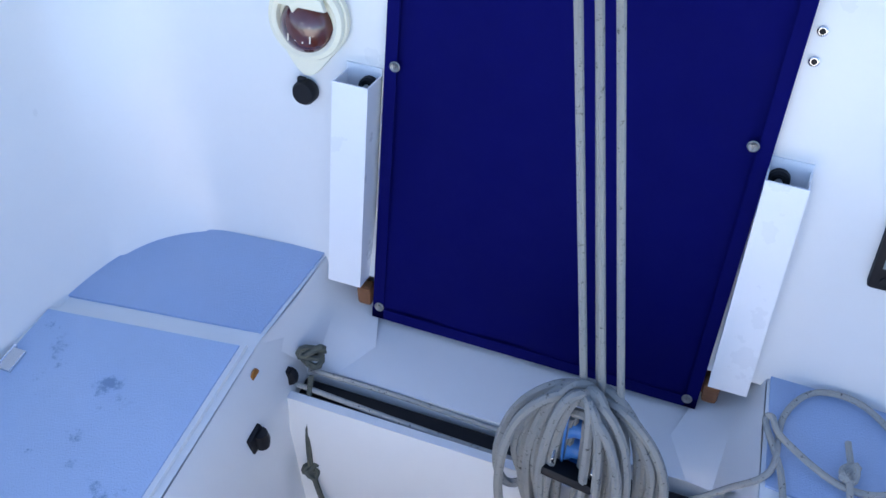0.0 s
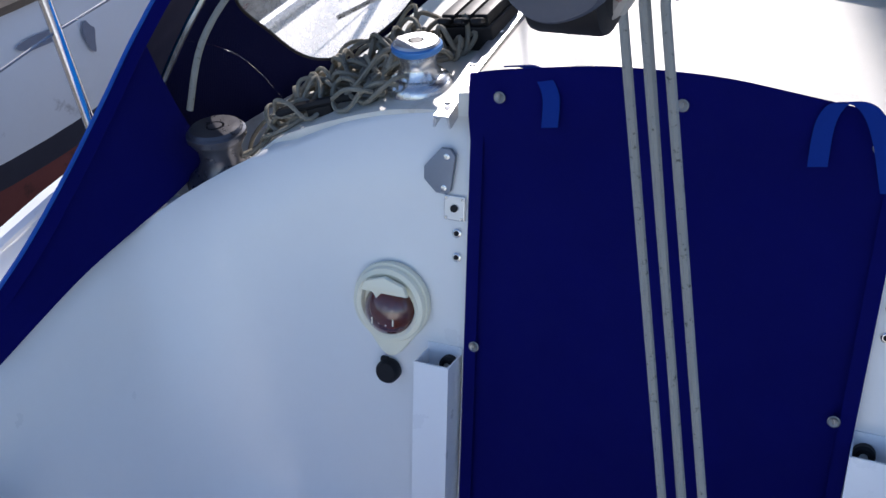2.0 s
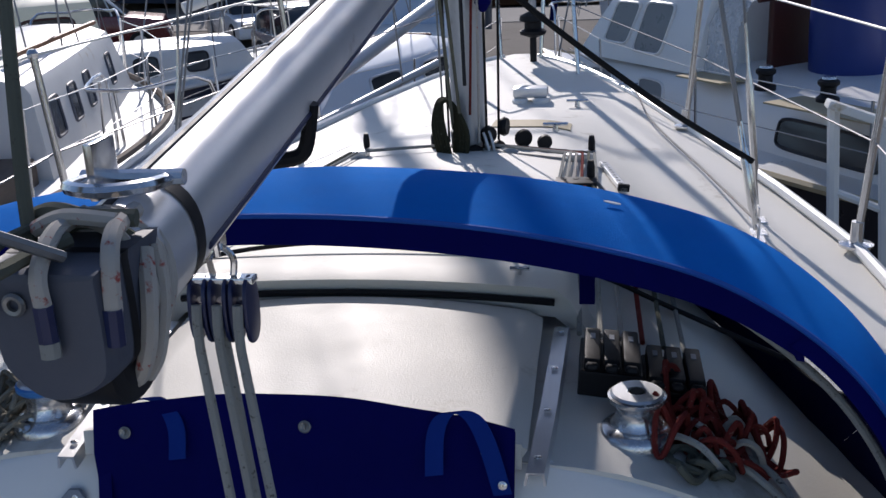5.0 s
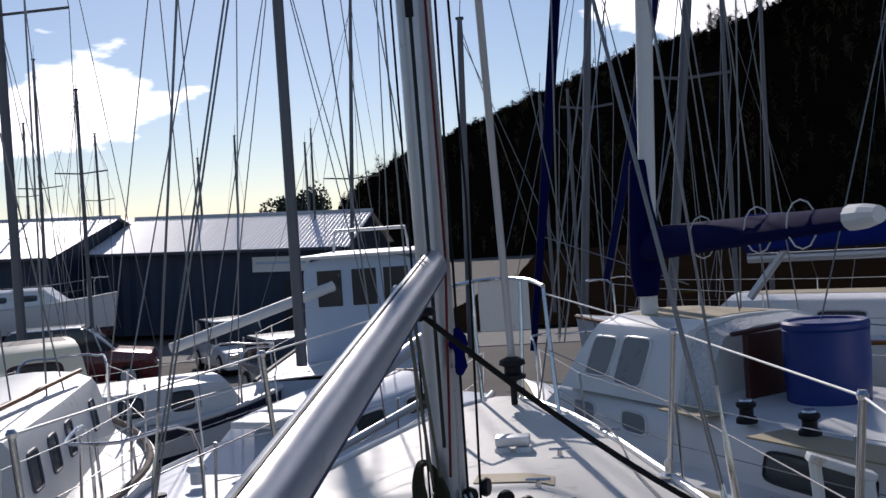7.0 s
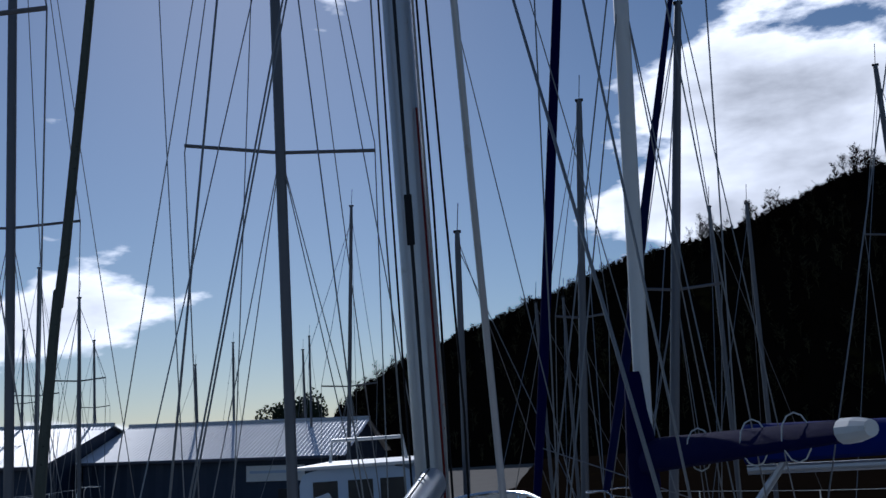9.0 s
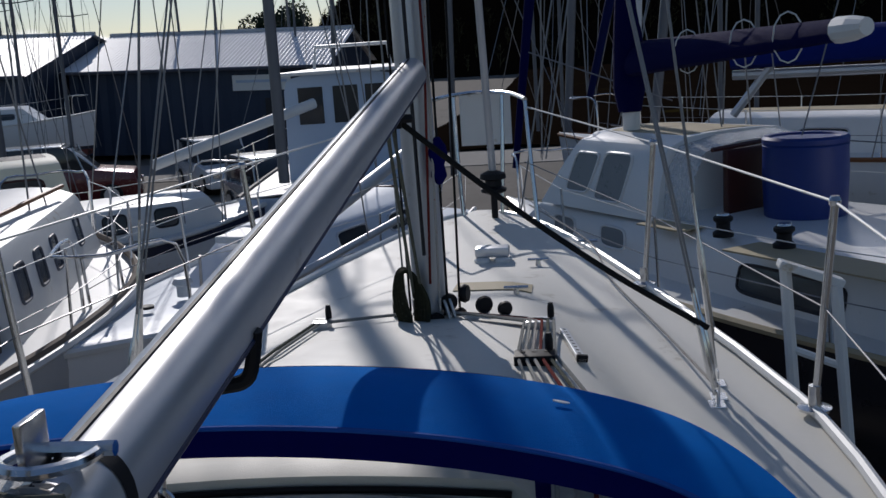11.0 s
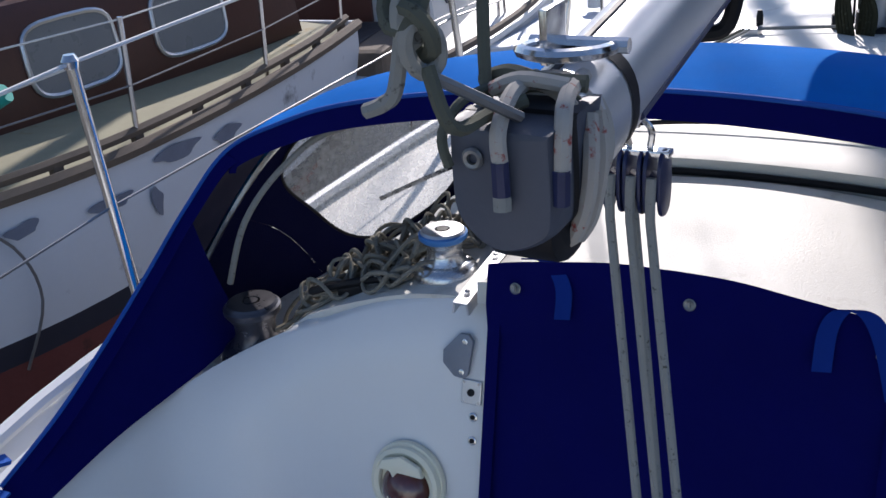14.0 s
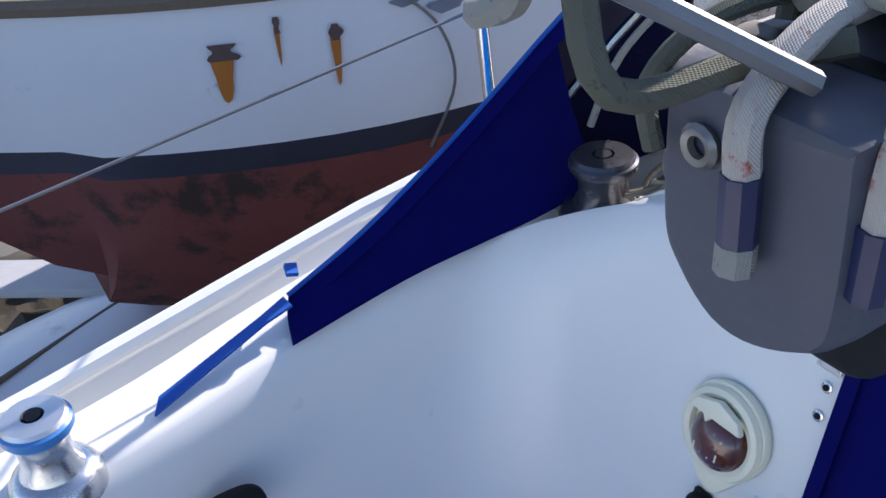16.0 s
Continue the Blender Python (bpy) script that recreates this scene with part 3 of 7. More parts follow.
for x, z in [(-0.31, 0.436), (0.31, 0.436), (-0.316, -0.07), (0.312, -0.078), (-0.274, 0.885), (0.024, 0.903), (0.310, 0.873)]:
    e = part("eyelet", join(lathe([(0.006, 0.0), (0.0098, 0.001), (0.0102, 0.002), (0.0082, 0.003), (0.0052, 0.0015)], 20), box(0.003, 0.009, 0.003, (0, 0, 0.003), 0.001)), OLDSTEEL, cover, "steel eyelet on a turnbutton", True)
    e.matrix_basis = Matrix.Translation(on_wall(x, z, 0.0195 if z < 0.8 else 0.034)) @ pose(0, 0, 0, *WALL_ROT)
# blue webbing straps
STRAPS = [[(-0.27, 0.262, 0.925), (-0.235, 0.255, 0.93), (-0.20, 0.222, 0.925), (-0.183, 0.205, 0.90), (-0.183, 0.193, 0.855)],
          [(0.230, 0.190, 0.845), (0.232, 0.212, 0.905), (0.25, 0.222, 0.935), (0.285, 0.215, 0.935), (0.31, 0.20, 0.90), (0.334, 0.19, 0.815)]]
for s in STRAPS:
    line = [p + Vector((0, -0.018, 0.004)) for p in smooth_line(s, 6)]
    part("strap", sheet([[p + Vector((0.014, 0, 0.002)) for p in line], [p - Vector((0.014, 0, 0.002)) for p in line]], 0.003), STRAP, cover, "blue webbing strap", True)
for x, z in [(-0.183, 0.863), (0.230, 0.852), (0.334, 0.826)]:
    e = part("snap", lathe([(0.007, 0), (0.007, 0.003), (0.003, 0.004)], 14), STEEL, cover, "steel snap")
    e.matrix_basis = Matrix.Translation(on_wall(x, z, 0.04)) @ pose(0, 0, 0, *WALL_ROT)

# ---- fittings on the cabin wall ----
for sx in (-1, 1):
    ch = thing("instrument_channel", "white plastic square channel with a black socket bolted inside", "plastic channel", group="white channels")
    ax, bx = sx * 0.341, sx * 0.410
    for nm, (x0, x1, d0, d1) in {"front_face": (ax, bx, 0.058, 0.062), "inner_side": (ax, ax + sx * 0.003, 0.0, 0.058), "outer_side": (bx - sx * 0.003, bx, 0.0, 0.058), "back_face": (ax, bx, -0.002, 0.002)}.items():
        hi = 0.418 if nm in ("back_face",) else 0.405
        rows = [[on_wall(x, z, d) for x, d in ((x0, d0), (x1, d0), (x1, d1), (x0, d1))] for z in (-0.005, hi)]
        b = sheet(rows, 0, True)
        bmesh.ops.contextual_create(b, geom=[e for e in b.edges if len(e.link_faces) == 1])
        part(nm, b, TUBEW, ch)
    e = part("socket", lathe([(0.018, 0), (0.018, 0.012), (0.013, 0.014), (0.008, 0.012)], 18), BLACK, ch, "black rubber socket")
    e.matrix_basis = Matrix.Translation(on_wall(sx * 0.362, 0.385, 0.004)) @ pose(0, 0, 0, *WALL_ROT)
    e2 = part("bolt", lathe([(0.007, 0), (0.007, 0.006)], 8), STEEL, ch)
    e2.matrix_basis = Matrix.Translation(on_wall(sx * 0.362, 0.385, 0.014)) @ pose(0, 0, 0, *WALL_ROT)

compass = thing("bulkhead_compass", "cream-rimmed bulkhead compass with a dark red domed card", "compass", at=on_wall(-0.482, 0.474, 0.0), rot=WALL_ROT)
compass.scale = (1.1, 1.1, 1.1)
out = [(x, y) for x, y in oval(0.142, 0.142, 40)]
out = [(x, y) if y > -0.035 else (x * (1 - 0.42 * step((-y - 0.035) / 0.035)), y * (1 + 0.42 * step((-y - 0.035) / 0.03))) for x, y in out]
part("bezel", prism(out, 0.016, Matrix.Translation((0, 0.012, 0)), 0.006), CREAM, compass, "yellowed cream bezel with a drip-shaped foot", True)
part("raised_rim", tube([(0.058 * math.cos(a), 0.010 + 0.058 * math.sin(a), 0.018) for a in [math.pi * 2 * i / 36 for i in range(36)]], 0.010, 8, True), CREAM, compass, "", True)
part("dome", lathe([(0.047, 0.012), (0.046, 0.02), (0.04, 0.032), (0.028, 0.041), (0.012, 0.046), (0.001, 0.047)], 32), BROWNG, compass, "dark red glossy dome", True)
part("visor", prism([(-0.044, 0.036), (-0.020, 0.036), (-0.014, 0.024), (-0.006, 0.036), (0.044, 0.036), (0.036, 0.054), (0.0, 0.066), (-0.036, 0.054)], 0.012, Matrix.Translation((0, 0, 0.03)), 0.004), CREAM, compass, "cream lubber visor", True)
for i, x in enumerate((-0.02, -0.007, 0.006, 0.019)):
    part("card_mark", box(0.0022, 0.012, 0.001, (x, -0.014 + 0.002 * (i % 2), 0.0435), 0), CREAM, compass, "pale card marking")
knob = thing("lamp_plug", "black round plastic plug on the cabin wall", "plug", at=on_wall(-0.487, 0.347, 0.0), rot=WALL_ROT)
part("body", lathe([(0.021, 0), (0.0235, 0.004), (0.0235, 0.02), (0.02, 0.026), (0.004, 0.027)], 24), BLACK, knob, "", True)
part("tab", box(0.016, 0.012, 0.01, (-0.008, 0.022, 0.012), 0.003), BLACK, knob)


def wall_thing(name, label, cat, x, z, out=0.0, group=""):
    return thing(name, label, cat, at=on_wall(x, z, out), rot=WALL_ROT, group=group)


for sx in (-1, 1):
    pl = wall_thing("pad_plate", "grey cast alloy pad plate with two screws", "plate", 0.392 if sx > 0 else -0.387, 0.742, 0.0, "pad plates")
    part("plate", prism([(sx * -x, y) for x, y in [(0.016, 0.042), (0.026, 0.030), (0.018, -0.034), (0.010, -0.042), (-0.010, -0.040), (-0.034, -0.018), (-0.034, 0.006), (-0.002, 0.042)]], 0.010, None, 0.003), PADGREY, pl, "", True)
    for yy, xx in ((0.028, 0.010), (-0.029, 0.006)):
        part("screw", lathe([(0.0055, 0.0), (0.0055, 0.0115), (0.003, 0.012)], 10, Matrix.Translation((sx * -xx, yy, 0))), STEEL, pl)
sq = wall_thing("switch_plate", "small square alloy plate with a centre stud and corner screws", "plate", -0.363, 0.678)
part("plate", box(0.040, 0.046, 0.004, (0, 0, 0.002), 0.002), ALU, sq)
part("stud", lathe([(0.007, 0.004), (0.007, 0.007), (0.003, 0.008)], 12), BLACK, sq)
for a in (-1, 1):
    for b in (-1, 1):
        part("screw", lathe([(0.003, 0.004), (0.003, 0.0055)], 8, Matrix.Translation((a * 0.015, b * 0.018, 0))), STEEL, sq)
for x, z in ((-0.358, 0.633), (-0.357, 0.589), (0.364, 0.580), (0.364, 0.627)):
    s = wall_thing("wall_screw", "steel screw in a washer on the cabin wall", "screw", x, z, 0.0, "wall screws")
    part("washer", lathe([(0.0085, 0), (0.0085, 0.002), (0.006, 0.003)], 16), STEEL, s)
    part("head", join(lathe([(0.005, 0.003), (0.004, 0.005)], 12), box(0.008, 0.0012, 0.001, (0, 0, 0.0055))), BLACK, s)
inst = wall_thing("depth_display", "black-framed instrument display with a grey screen", "instrument", 0.60, 0.30, 0.0)
part("case", box(0.12, 0.125, 0.022, (0, 0, 0.011), 0.008), BLACK, inst, "", True)
part("screen", box(0.09, 0.07, 0.002, (0, 0.015, 0.0225)), mat("grey_lcd", (0.25, 0.29, 0.27), 0.15), inst)
for i in range(4):
    part("button", lathe([(0.007, 0.022), (0.006, 0.025)], 14, Matrix.Translation((-0.036 + 0.024 * i, -0.043, 0))), BLACK, inst)
port = wall_thing("engine_panel", "dark oval instrument recess low on the coaming", "panel", 0, 0)
port.matrix_basis = pose(-0.905, -0.52, 0.36, 82, 0, 86)
part("frame", prism(oval(0.11, 0.11, 28, 3), 0.012, None, 0.004), BLACK, port, "", True)
part("dial", lathe([(0.04, 0.012), (0.04, 0.016), (0.034, 0.014)], 24), GREYCAP, port)

# ---- spray hood ----
hood = thing("spray_hood", "royal blue canvas spray hood with clear windows, raised over the hatch", "spray hood")
RIM = [(-1.075, -0.30, 0.595), (-1.06, -0.16, 0.665), (-1.055, -0.02, 0.745), (-1.05, 0.11, 0.83), (-1.035, 0.24, 0.93), (-0.965, 0.31, 1.035), (-0.83, 0.325, 1.10), (-0.67, 0.335, 1.148), (-0.4, 0.35, 1.185), (-0.05, 0.355, 1.205), (0.29, 0.35, 1.186), (0.58, 0.34, 1.13), (0.74, 0.315, 1.065), (0.86, 0.25, 0.98), (0.93, 0.13, 0.88), (0.99, -0.05, 0.76), (1.04, -0.26, 0.62)]
CREST = [(-1.08, 0.02, 0.62), (-1.09, 0.18, 0.70), (-1.09, 0.32, 0.80), (-1.075, 0.43, 0.89), (-1.03, 0.52, 0.98), (-0.94, 0.58, 1.055), (-0.80, 0.61, 1.115), (-0.64, 0.63, 1.16), (-0.38, 0.65, 1.195), (-0.03, 0.665, 1.212), (0.31, 0.65, 1.196), (0.56, 0.63, 1.155), (0.74, 0.59, 1.10), (0.88, 0.51, 1.01), (0.97, 0.41, 0.90), (1.02, 0.29, 0.78), (1.06, 0.14, 0.64)]
FOOT = [(-1.09, 0.25, 0.615), (-1.06, 0.42, 0.66), (-1.02, 0.56, 0.685), (-0.98, 0.68, 0.705), (-0.92, 0.80, 0.735), (-0.84, 0.90, 0.765), (-0.74, 0.99, 0.795), (-0.60, 1.07, 0.825), (-0.36, 1.13, 0.86), (-0.02, 1.15, 0.88), (0.34, 1.13, 0.86), (0.58, 1.07, 0.825), (0.72, 0.99, 0.795), (0.82, 0.90, 0.765), (0.90, 0.78, 0.735), (0.97, 0.62, 0.70), (1.03, 0.45, 0.63)]
FOOT = [(x, y, roof_z(x, y) - 0.004) for x, y, z in FOOT]
r_line, c_line, f_line = (smooth_line(q, 15) for q in (RIM, CREST, FOOT))
lip = [p + Vector((0, -0.004, -0.045)) if 75 <= i <= 185 else p + (Vector((0.02 if p.x < 0 else -0.02, 0.0, -0.02))) for i, p in enumerate(r_line)]
top_rows = []
for k in range(7):
    t = k / 6
    top_rows.append([a.lerp(b, t) + Vector((0, 0, 0.016 * math.sin(math.pi * t) + 0.003 * math.sin(0.36 * i) * math.sin(math.pi * t))) for i, (a, b) in enumerate(zip(r_line, c_line))])
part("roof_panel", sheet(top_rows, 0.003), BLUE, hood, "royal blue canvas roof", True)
# added sheet under the roof, its near-black navy standing in for shade
part("lining", sheet([[p + Vector((0.006 if p.x < -0.9 else (-0.006 if p.x > 0.85 else 0), 0, -0.008)) for p in row] for row in top_rows], 0.001), mat("dark_navy_lining", (0.002, 0.003, 0.03), 0.9), hood, "navy inner face, added sheet with the hood's shade in its colour", True)
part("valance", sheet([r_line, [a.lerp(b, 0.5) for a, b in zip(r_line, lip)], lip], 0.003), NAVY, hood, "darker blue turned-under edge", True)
part("binding", tube([p + Vector((0, -0.002, 0.003)) for p in r_line], 0.0045, 6), EDGE, hood, "bright blue binding", True)
# side skirts from the rim down onto the coaming shoulder
SKIRT = [(0.99, -0.34, 0.562), (0.995, -0.12, 0.59), (0.985, 0.04, 0.605), (0.965, 0.15, 0.625), (0.96, 0.27, 0.645)]
for edge_pts, sx in ((RIM[:5], -1), ([(1.04, -0.26, 0.62), (1.01, -0.12, 0.715), (0.975, 0.0, 0.795), (0.93, 0.13, 0.88), (0.86, 0.25, 0.98)], 1)):
    upper, lower_ = smooth_line(edge_pts, 6), smooth_line([(sx * x, y, z) for x, y, z in SKIRT], 6)
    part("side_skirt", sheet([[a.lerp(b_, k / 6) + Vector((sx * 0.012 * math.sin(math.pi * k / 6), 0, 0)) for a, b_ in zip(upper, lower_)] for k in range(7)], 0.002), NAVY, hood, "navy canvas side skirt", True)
# front panel: canvas with three clear windows
def front_at(i, v):
    """A place on the front panel: i along the hoop, v from crest (0) to foot (1)."""
    i = min(max(i, 0.0), len(c_line) - 1.001)
    k, f = int(i), i - int(i)
    a, b_ = c_line[k].lerp(c_line[k + 1], f), f_line[k].lerp(f_line[k + 1], f)
    return a.lerp(b_, v) + Vector((0, 0.03, 0.03)) * math.sin(math.pi * v)


PANE_N = 96
BAYS = ((38, 94, 49, 93, 0.12, 0.96), (94, 167, 96, 165, 0.04, 0.95), (167, 218, 170, 212, 0.08, 0.78))
canvas = bmesh.new()
panes = []
for x0, x1, a, b_, lo, hi in BAYS:
    ci, cv, ri, rv = (a + b_) / 2, (lo + hi) / 2, (b_ - a) / 2, (hi - lo) / 2
    inner_edge, outer_edge = [], []
    for n_ in range(PANE_N):
        ang = 2 * math.pi * n_ / PANE_N
        c_, s_ = math.cos(ang), math.sin(ang)
        p_ = (abs(c_) ** 3.0 + abs(s_) ** 3.0) ** (-1 / 3.0)
        inner_edge.append((ci + ri * c_ * p_, cv + rv * s_ * p_))
        q_ = 1 / max(abs(c_), abs(s_))
        ox, oy = c_ * q_, s_ * q_
        outer_edge.append((ci + (x1 - ci if ox > 0 else ci - x0) * ox, cv + (1 - cv if oy > 0 else cv) * oy))
    ring_rows = [[front_at(lerp(p[0], q[0], w_), lerp(p[1], q[1], w_)) for p, q in zip(inner_edge, outer_edge)] for w_ in (0, 0.33, 0.66, 1)]
    canvas = join(canvas, sheet(ring_rows, 0.0, True))
    panes.append(sheet([[front_at(lerp(ci, p[0], w_), lerp(cv, p[1], w_)) for p in inner_edge] for w_ in (0.01, 0.25, 0.5, 0.75, 1)], 0.0, True))
    part("window_hem", tube([front_at(p[0], p[1]) for p in inner_edge], 0.004, 6, True), BLACK, hood, "black hem round the window", True)
for x0, x1 in ((0, 38), (218, len(c_line) - 1)):
    canvas = join(canvas, sheet([[front_at(x0 + (x1 - x0) * i / 20, v / 10) for i in range(21)] for v in range(11)], 0.0))
bmesh.ops.recalc_face_normals(canvas, faces=canvas.faces)
# canvas colour darkened here too, for the shade inside the hood
part("front_panel", canvas, woven("navy_black_canvas", (0.002, 0.003, 0.03), 0.9), hood, "navy canvas front panel, darkened for the shade inside the hood", True)
for pane in panes:
    bmesh.ops.recalc_face_normals(pane, faces=pane.faces)
    w = part("window", pane, VINYL, hood, "scuffed clear vinyl window", True)
    w.visible_shadow = False
inner = [p + Vector((0, 0.012, -0.02)) for p in c_line[15:-15]]
part("frame_hoop", tube(inner, 0.011, 8), STEEL, hood, "stainless frame hoop", True)
hoop = smooth_line([(-1.0, 0.29, 0.74), (-0.955, 0.32, 0.88), (-0.86, 0.36, 1.0), (-0.72, 0.385, 1.085), (-0.36, 0.385, 1.16), (0, 0.375, 1.175), (0.3, 0.37, 1.16), (0.6, 0.36, 1.09), (0.80, 0.31, 0.97), (0.90, 0.25, 0.85), (0.94, 0.22, 0.72)], 6)
part("frame_hoop", tube(hoop, 0.007, 8), ROPE, hood, "grey hoop sleeve", True)
part("brace_strap", box(0.03, 0.012, 0.16, (0.455, 0.66, 1.02), 0.003), NAVY, hood, "rolled window strap")
part("reflective_patch", prism(oval(0.03, 0.009, 16), 0.0015, Matrix.Translation((0.499, 0.505, 1.184)) @ pose(0, 0, 0, 4, 12, 0).to_3x3().to_4x4()), WHITEP, hood, "white bird dropping")
for sx in (-1, 1):
    part("tie", sheet([[Vector((sx * 1.075, -0.31, 0.60)), Vector((sx * 1.06, -0.36, 0.592)), Vector((sx * 1.02, -0.56, 0.555))], [Vector((sx * 1.04, -0.31, 0.602)), Vector((sx * 1.035, -0.36, 0.594)), Vector((sx * 0.985, -0.58, 0.552))]], 0.004), EDGE, hood, "blue webbing tie")
    part("cam_buckle", prism([(0, 0), (0.05, 0.012), (0.055, 0.022), (0.02, 0.02)], 0.02, pose(sx * 1.10, -0.27, 0.63, 80, 0, -20)), EDGE, hood, "light blue cam strap end")
piping = smooth_line([(-0.93, 0.80, 0.75), (-0.8, 0.92, 0.80), (-0.6, 0.93, 0.885), (-0.3, 0.935, 0.955), (0, 0.94, 0.972), (0.3, 0.93, 0.95), (0.48, 0.91, 0.905), (0.62, 0.88, 0.85), (0.85, 0.8, 0.77)], 6)
part("bolt_rope", tube(piping, 0.006, 6), BLACK, hood, "black bolt rope along the foot")

# ---- mast, boom and running rigging ----
mast = thing("mast", "grey anodised alloy mast with a black sail track, stepped on deck", "mast", at=(-0.003, 2.59, 0.75), rot=(0, -0.6, 0))
mrows = []
for z in (0.0, 0.5, 1.0, 3.0, 6.0, 9.8):
    mrows.append([(x, y - 0.006 * z, z) for x, y in oval(0.126 * (1 - 0.02 * z), 0.165 * (1 - 0.02 * z), 28)])
mb = sheet(mrows, 0, True)
bmesh.ops.contextual_create(mb, geom=[e for e in mb.edges if len(e.link_faces) == 1])
part("spar", mb, ANOD, mast, "", True)
part("sail_track", tube([(0, -0.082, 0.3), (0, -0.0905, 2.0), (0, -0.098, 4.0), (0, -0.122, 9.0)], 0.0075, 6), BLKLINE, mast, "black sail track")
part("exit_slot", box(0.03, 0.016, 0.2, (-0.002, -0.09, 1.95), 0.004), BLACK, mast, "black halyard exit box")
part("exit_slot", box(0.012, 0.03, 0.2, (0.054, -0.05, 3.15), 0.004), BLACK, mast, "black halyard exit box")
part("mast_foot", lathe([(0.085, -0.02), (0.085, 0.03), (0.07, 0.07), (0.07, 0.12)], 20), BLACK, mast, "black mast foot", True)
part("gooseneck", join(box(0.05, 0.07, 0.09, (0, -0.11, 0.955), 0.008), box(0.03, 0.12, 0.03, (0, -0.15, 0.965), 0.006)), BLACK, mast, "gooseneck fitting")
part("mast_winch", lathe([(0.04, 0), (0.04, 0.02), (0.028, 0.03), (0.025, 0.07), (0.035, 0.085), (0.03, 0.095)], 20, pose(-0.06, 0, 0.86, 0, -90, 0)), CHROME, mast, "", True)
for x, y, z in ((0.075, -0.05, 0.11), (-0.09, -0.05, 0.05), (0.03, -0.1, 0.05), (-0.02, -0.1, 0.07), (0.11, -0.03, 0.05), (-0.13, -0.02, 0.08), (0.06, -0.12, 0.03), (0.13, 0.0, 0.13)):
    bl = join(lathe([(0.03, -0.014), (0.034, -0.006), (0.034, 0.006), (0.03, 0.014)], 16, pose(x, y, z, 90, 0, 60 * x * 10)), box(0.012, 0.02, 0.07, (x, y, z), 0.004))
    part("foot_block", bl, BLACK, mast, "black turning block", True)
part("white_drum", join(*[lathe([(0.042, a), (0.042, a + 0.008)], 16, pose(0.085, -0.08, 0.09, 0, 78, 15)) for a in (-0.02, 0.0)]), WHITEP, mast, "white-banded sheave")

for pts, m, r in (([(0.02, -0.12, 0.2), (0.06, -0.1, 1.0), (0.055, -0.07, 2.4)], ROPER, 0.005), ([(0.05, -0.13, 0.1), (0.075, -0.09, 1.2), (0.07, -0.06, 4)], ROPEW, 0.005), ([(0.075, -0.1, 0.1), (0.09, -0.05, 2), (0.06, -0.03, 7)], ROPEK, 0.005),
                  ([(-0.06, -0.12, 0.1), (-0.065, -0.1, 2), (-0.05, -0.07, 8)], ROPEK, 0.0045), ([(-0.08, -0.1, 0.1), (-0.11, -0.02, 2), (-0.08, -0.02, 8)], ROPE, 0.004), ([(0.11, -0.02, 0.08), (0.14, 0.0, 1.2), (0.09, 0, 5)], ROPEK, 0.005)):
    h = thing("halyard", "halyard running down the mast to the foot blocks", "rope", at=(-0.003, 2.59, 0.75), rot=(0, -0.6, 0), group="halyards")
    part("line", tube([Vector(p) for p in pts], r, 6), m, h)
coil = thing("halyard_coil", "dark green halyard coil hanging at the mast foot", "rope", at=(-0.07, 2.46, 0.90))
for i in range(5):
    a = 0.012 * i
    part("loop", tube(smooth_line([(-0.03 + a * 0.4, -0.01 * i, 0.10), (-0.05 + a, -0.01 * i, 0.0), (-0.02 + a, -0.01 * i, -0.12), (0.02 + a, -0.01 * i, -0.1), (0.03 + a, -0.01 * i, 0.0), (0.01 + a * 0.4, -0.01 * i, 0.1)], 5, True), 0.008, 6, True), ROPEG, coil, "", True)
blue_cover = thing("halyard_bag", "navy cloth bundle tied to the mast", "bundle", at=(0.07, 2.5, 1.40))
part("cloth_roll", lathe([(0.01, -0.09), (0.03, -0.06), (0.022, -0.02), (0.036, 0.02), (0.03, 0.05), (0.01, 0.08)], 12), NAVY, blue_cover, "", True)

END_SHIFT = Vector((0.010, -0.073, 0.016))
GOOSE, BOOM_END = Vector((0.008, 2.45, 1.708)), Vector((0.066, -0.418, 1.382))
boom = thing("boom", "silver alloy boom with a grey end cap over the cockpit", "boom")
ax = (BOOM_END - GOOSE).normalized()
side = ax.cross(Vector((0, 0, 1))).normalized()
upv = side.cross(ax)


def boom_at(d, x=0.0, z=0.0):
    """A place on the boom, d metres forward of its aft end."""
    return BOOM_END - ax * d + side * -x + upv * z


brow = []
for d in [2.88 * i / 24 for i in range(25)]:
    brow.append([boom_at(d, x, z) for x, z in oval(0.094, 0.113, 28, 2.2)])
bb = sheet(brow, 0, True)
bmesh.ops.contextual_create(bb, geom=[e for e in bb.edges if len(e.link_faces) == 1])
part("spar", bb, ANOD, boom, "", True)
part("side_stripe", tube([boom_at(d, 0.0435, -0.022) for d in (0.12, 1.4, 2.85)], 0.0045, 6), BLOCKB, boom, "dark blue side stripe")
part("luff_groove", tube([boom_at(d, -0.006, 0.0555) for d in (0.0, 1.4, 2.85)], 0.0045, 6), BLKLINE, boom, "dark foot groove")
part("side_line", sheet([[boom_at(d, 0.0415, -0.014) for d in (0.0, 1.4, 2.87)], [boom_at(d, 0.0415, -0.024) for d in (0.0, 1.4, 2.87)]], 0.003), BLOCKB, boom, "dark blue side stripe")
part("black_band", sheet([[boom_at(0.085 + w, x * 1.02, z * 1.02) for x, z in oval(0.094, 0.113, 28, 2.2)] for w in (0, 0.022)], 0, True), BLACK, boom, "black sail limit band", True)
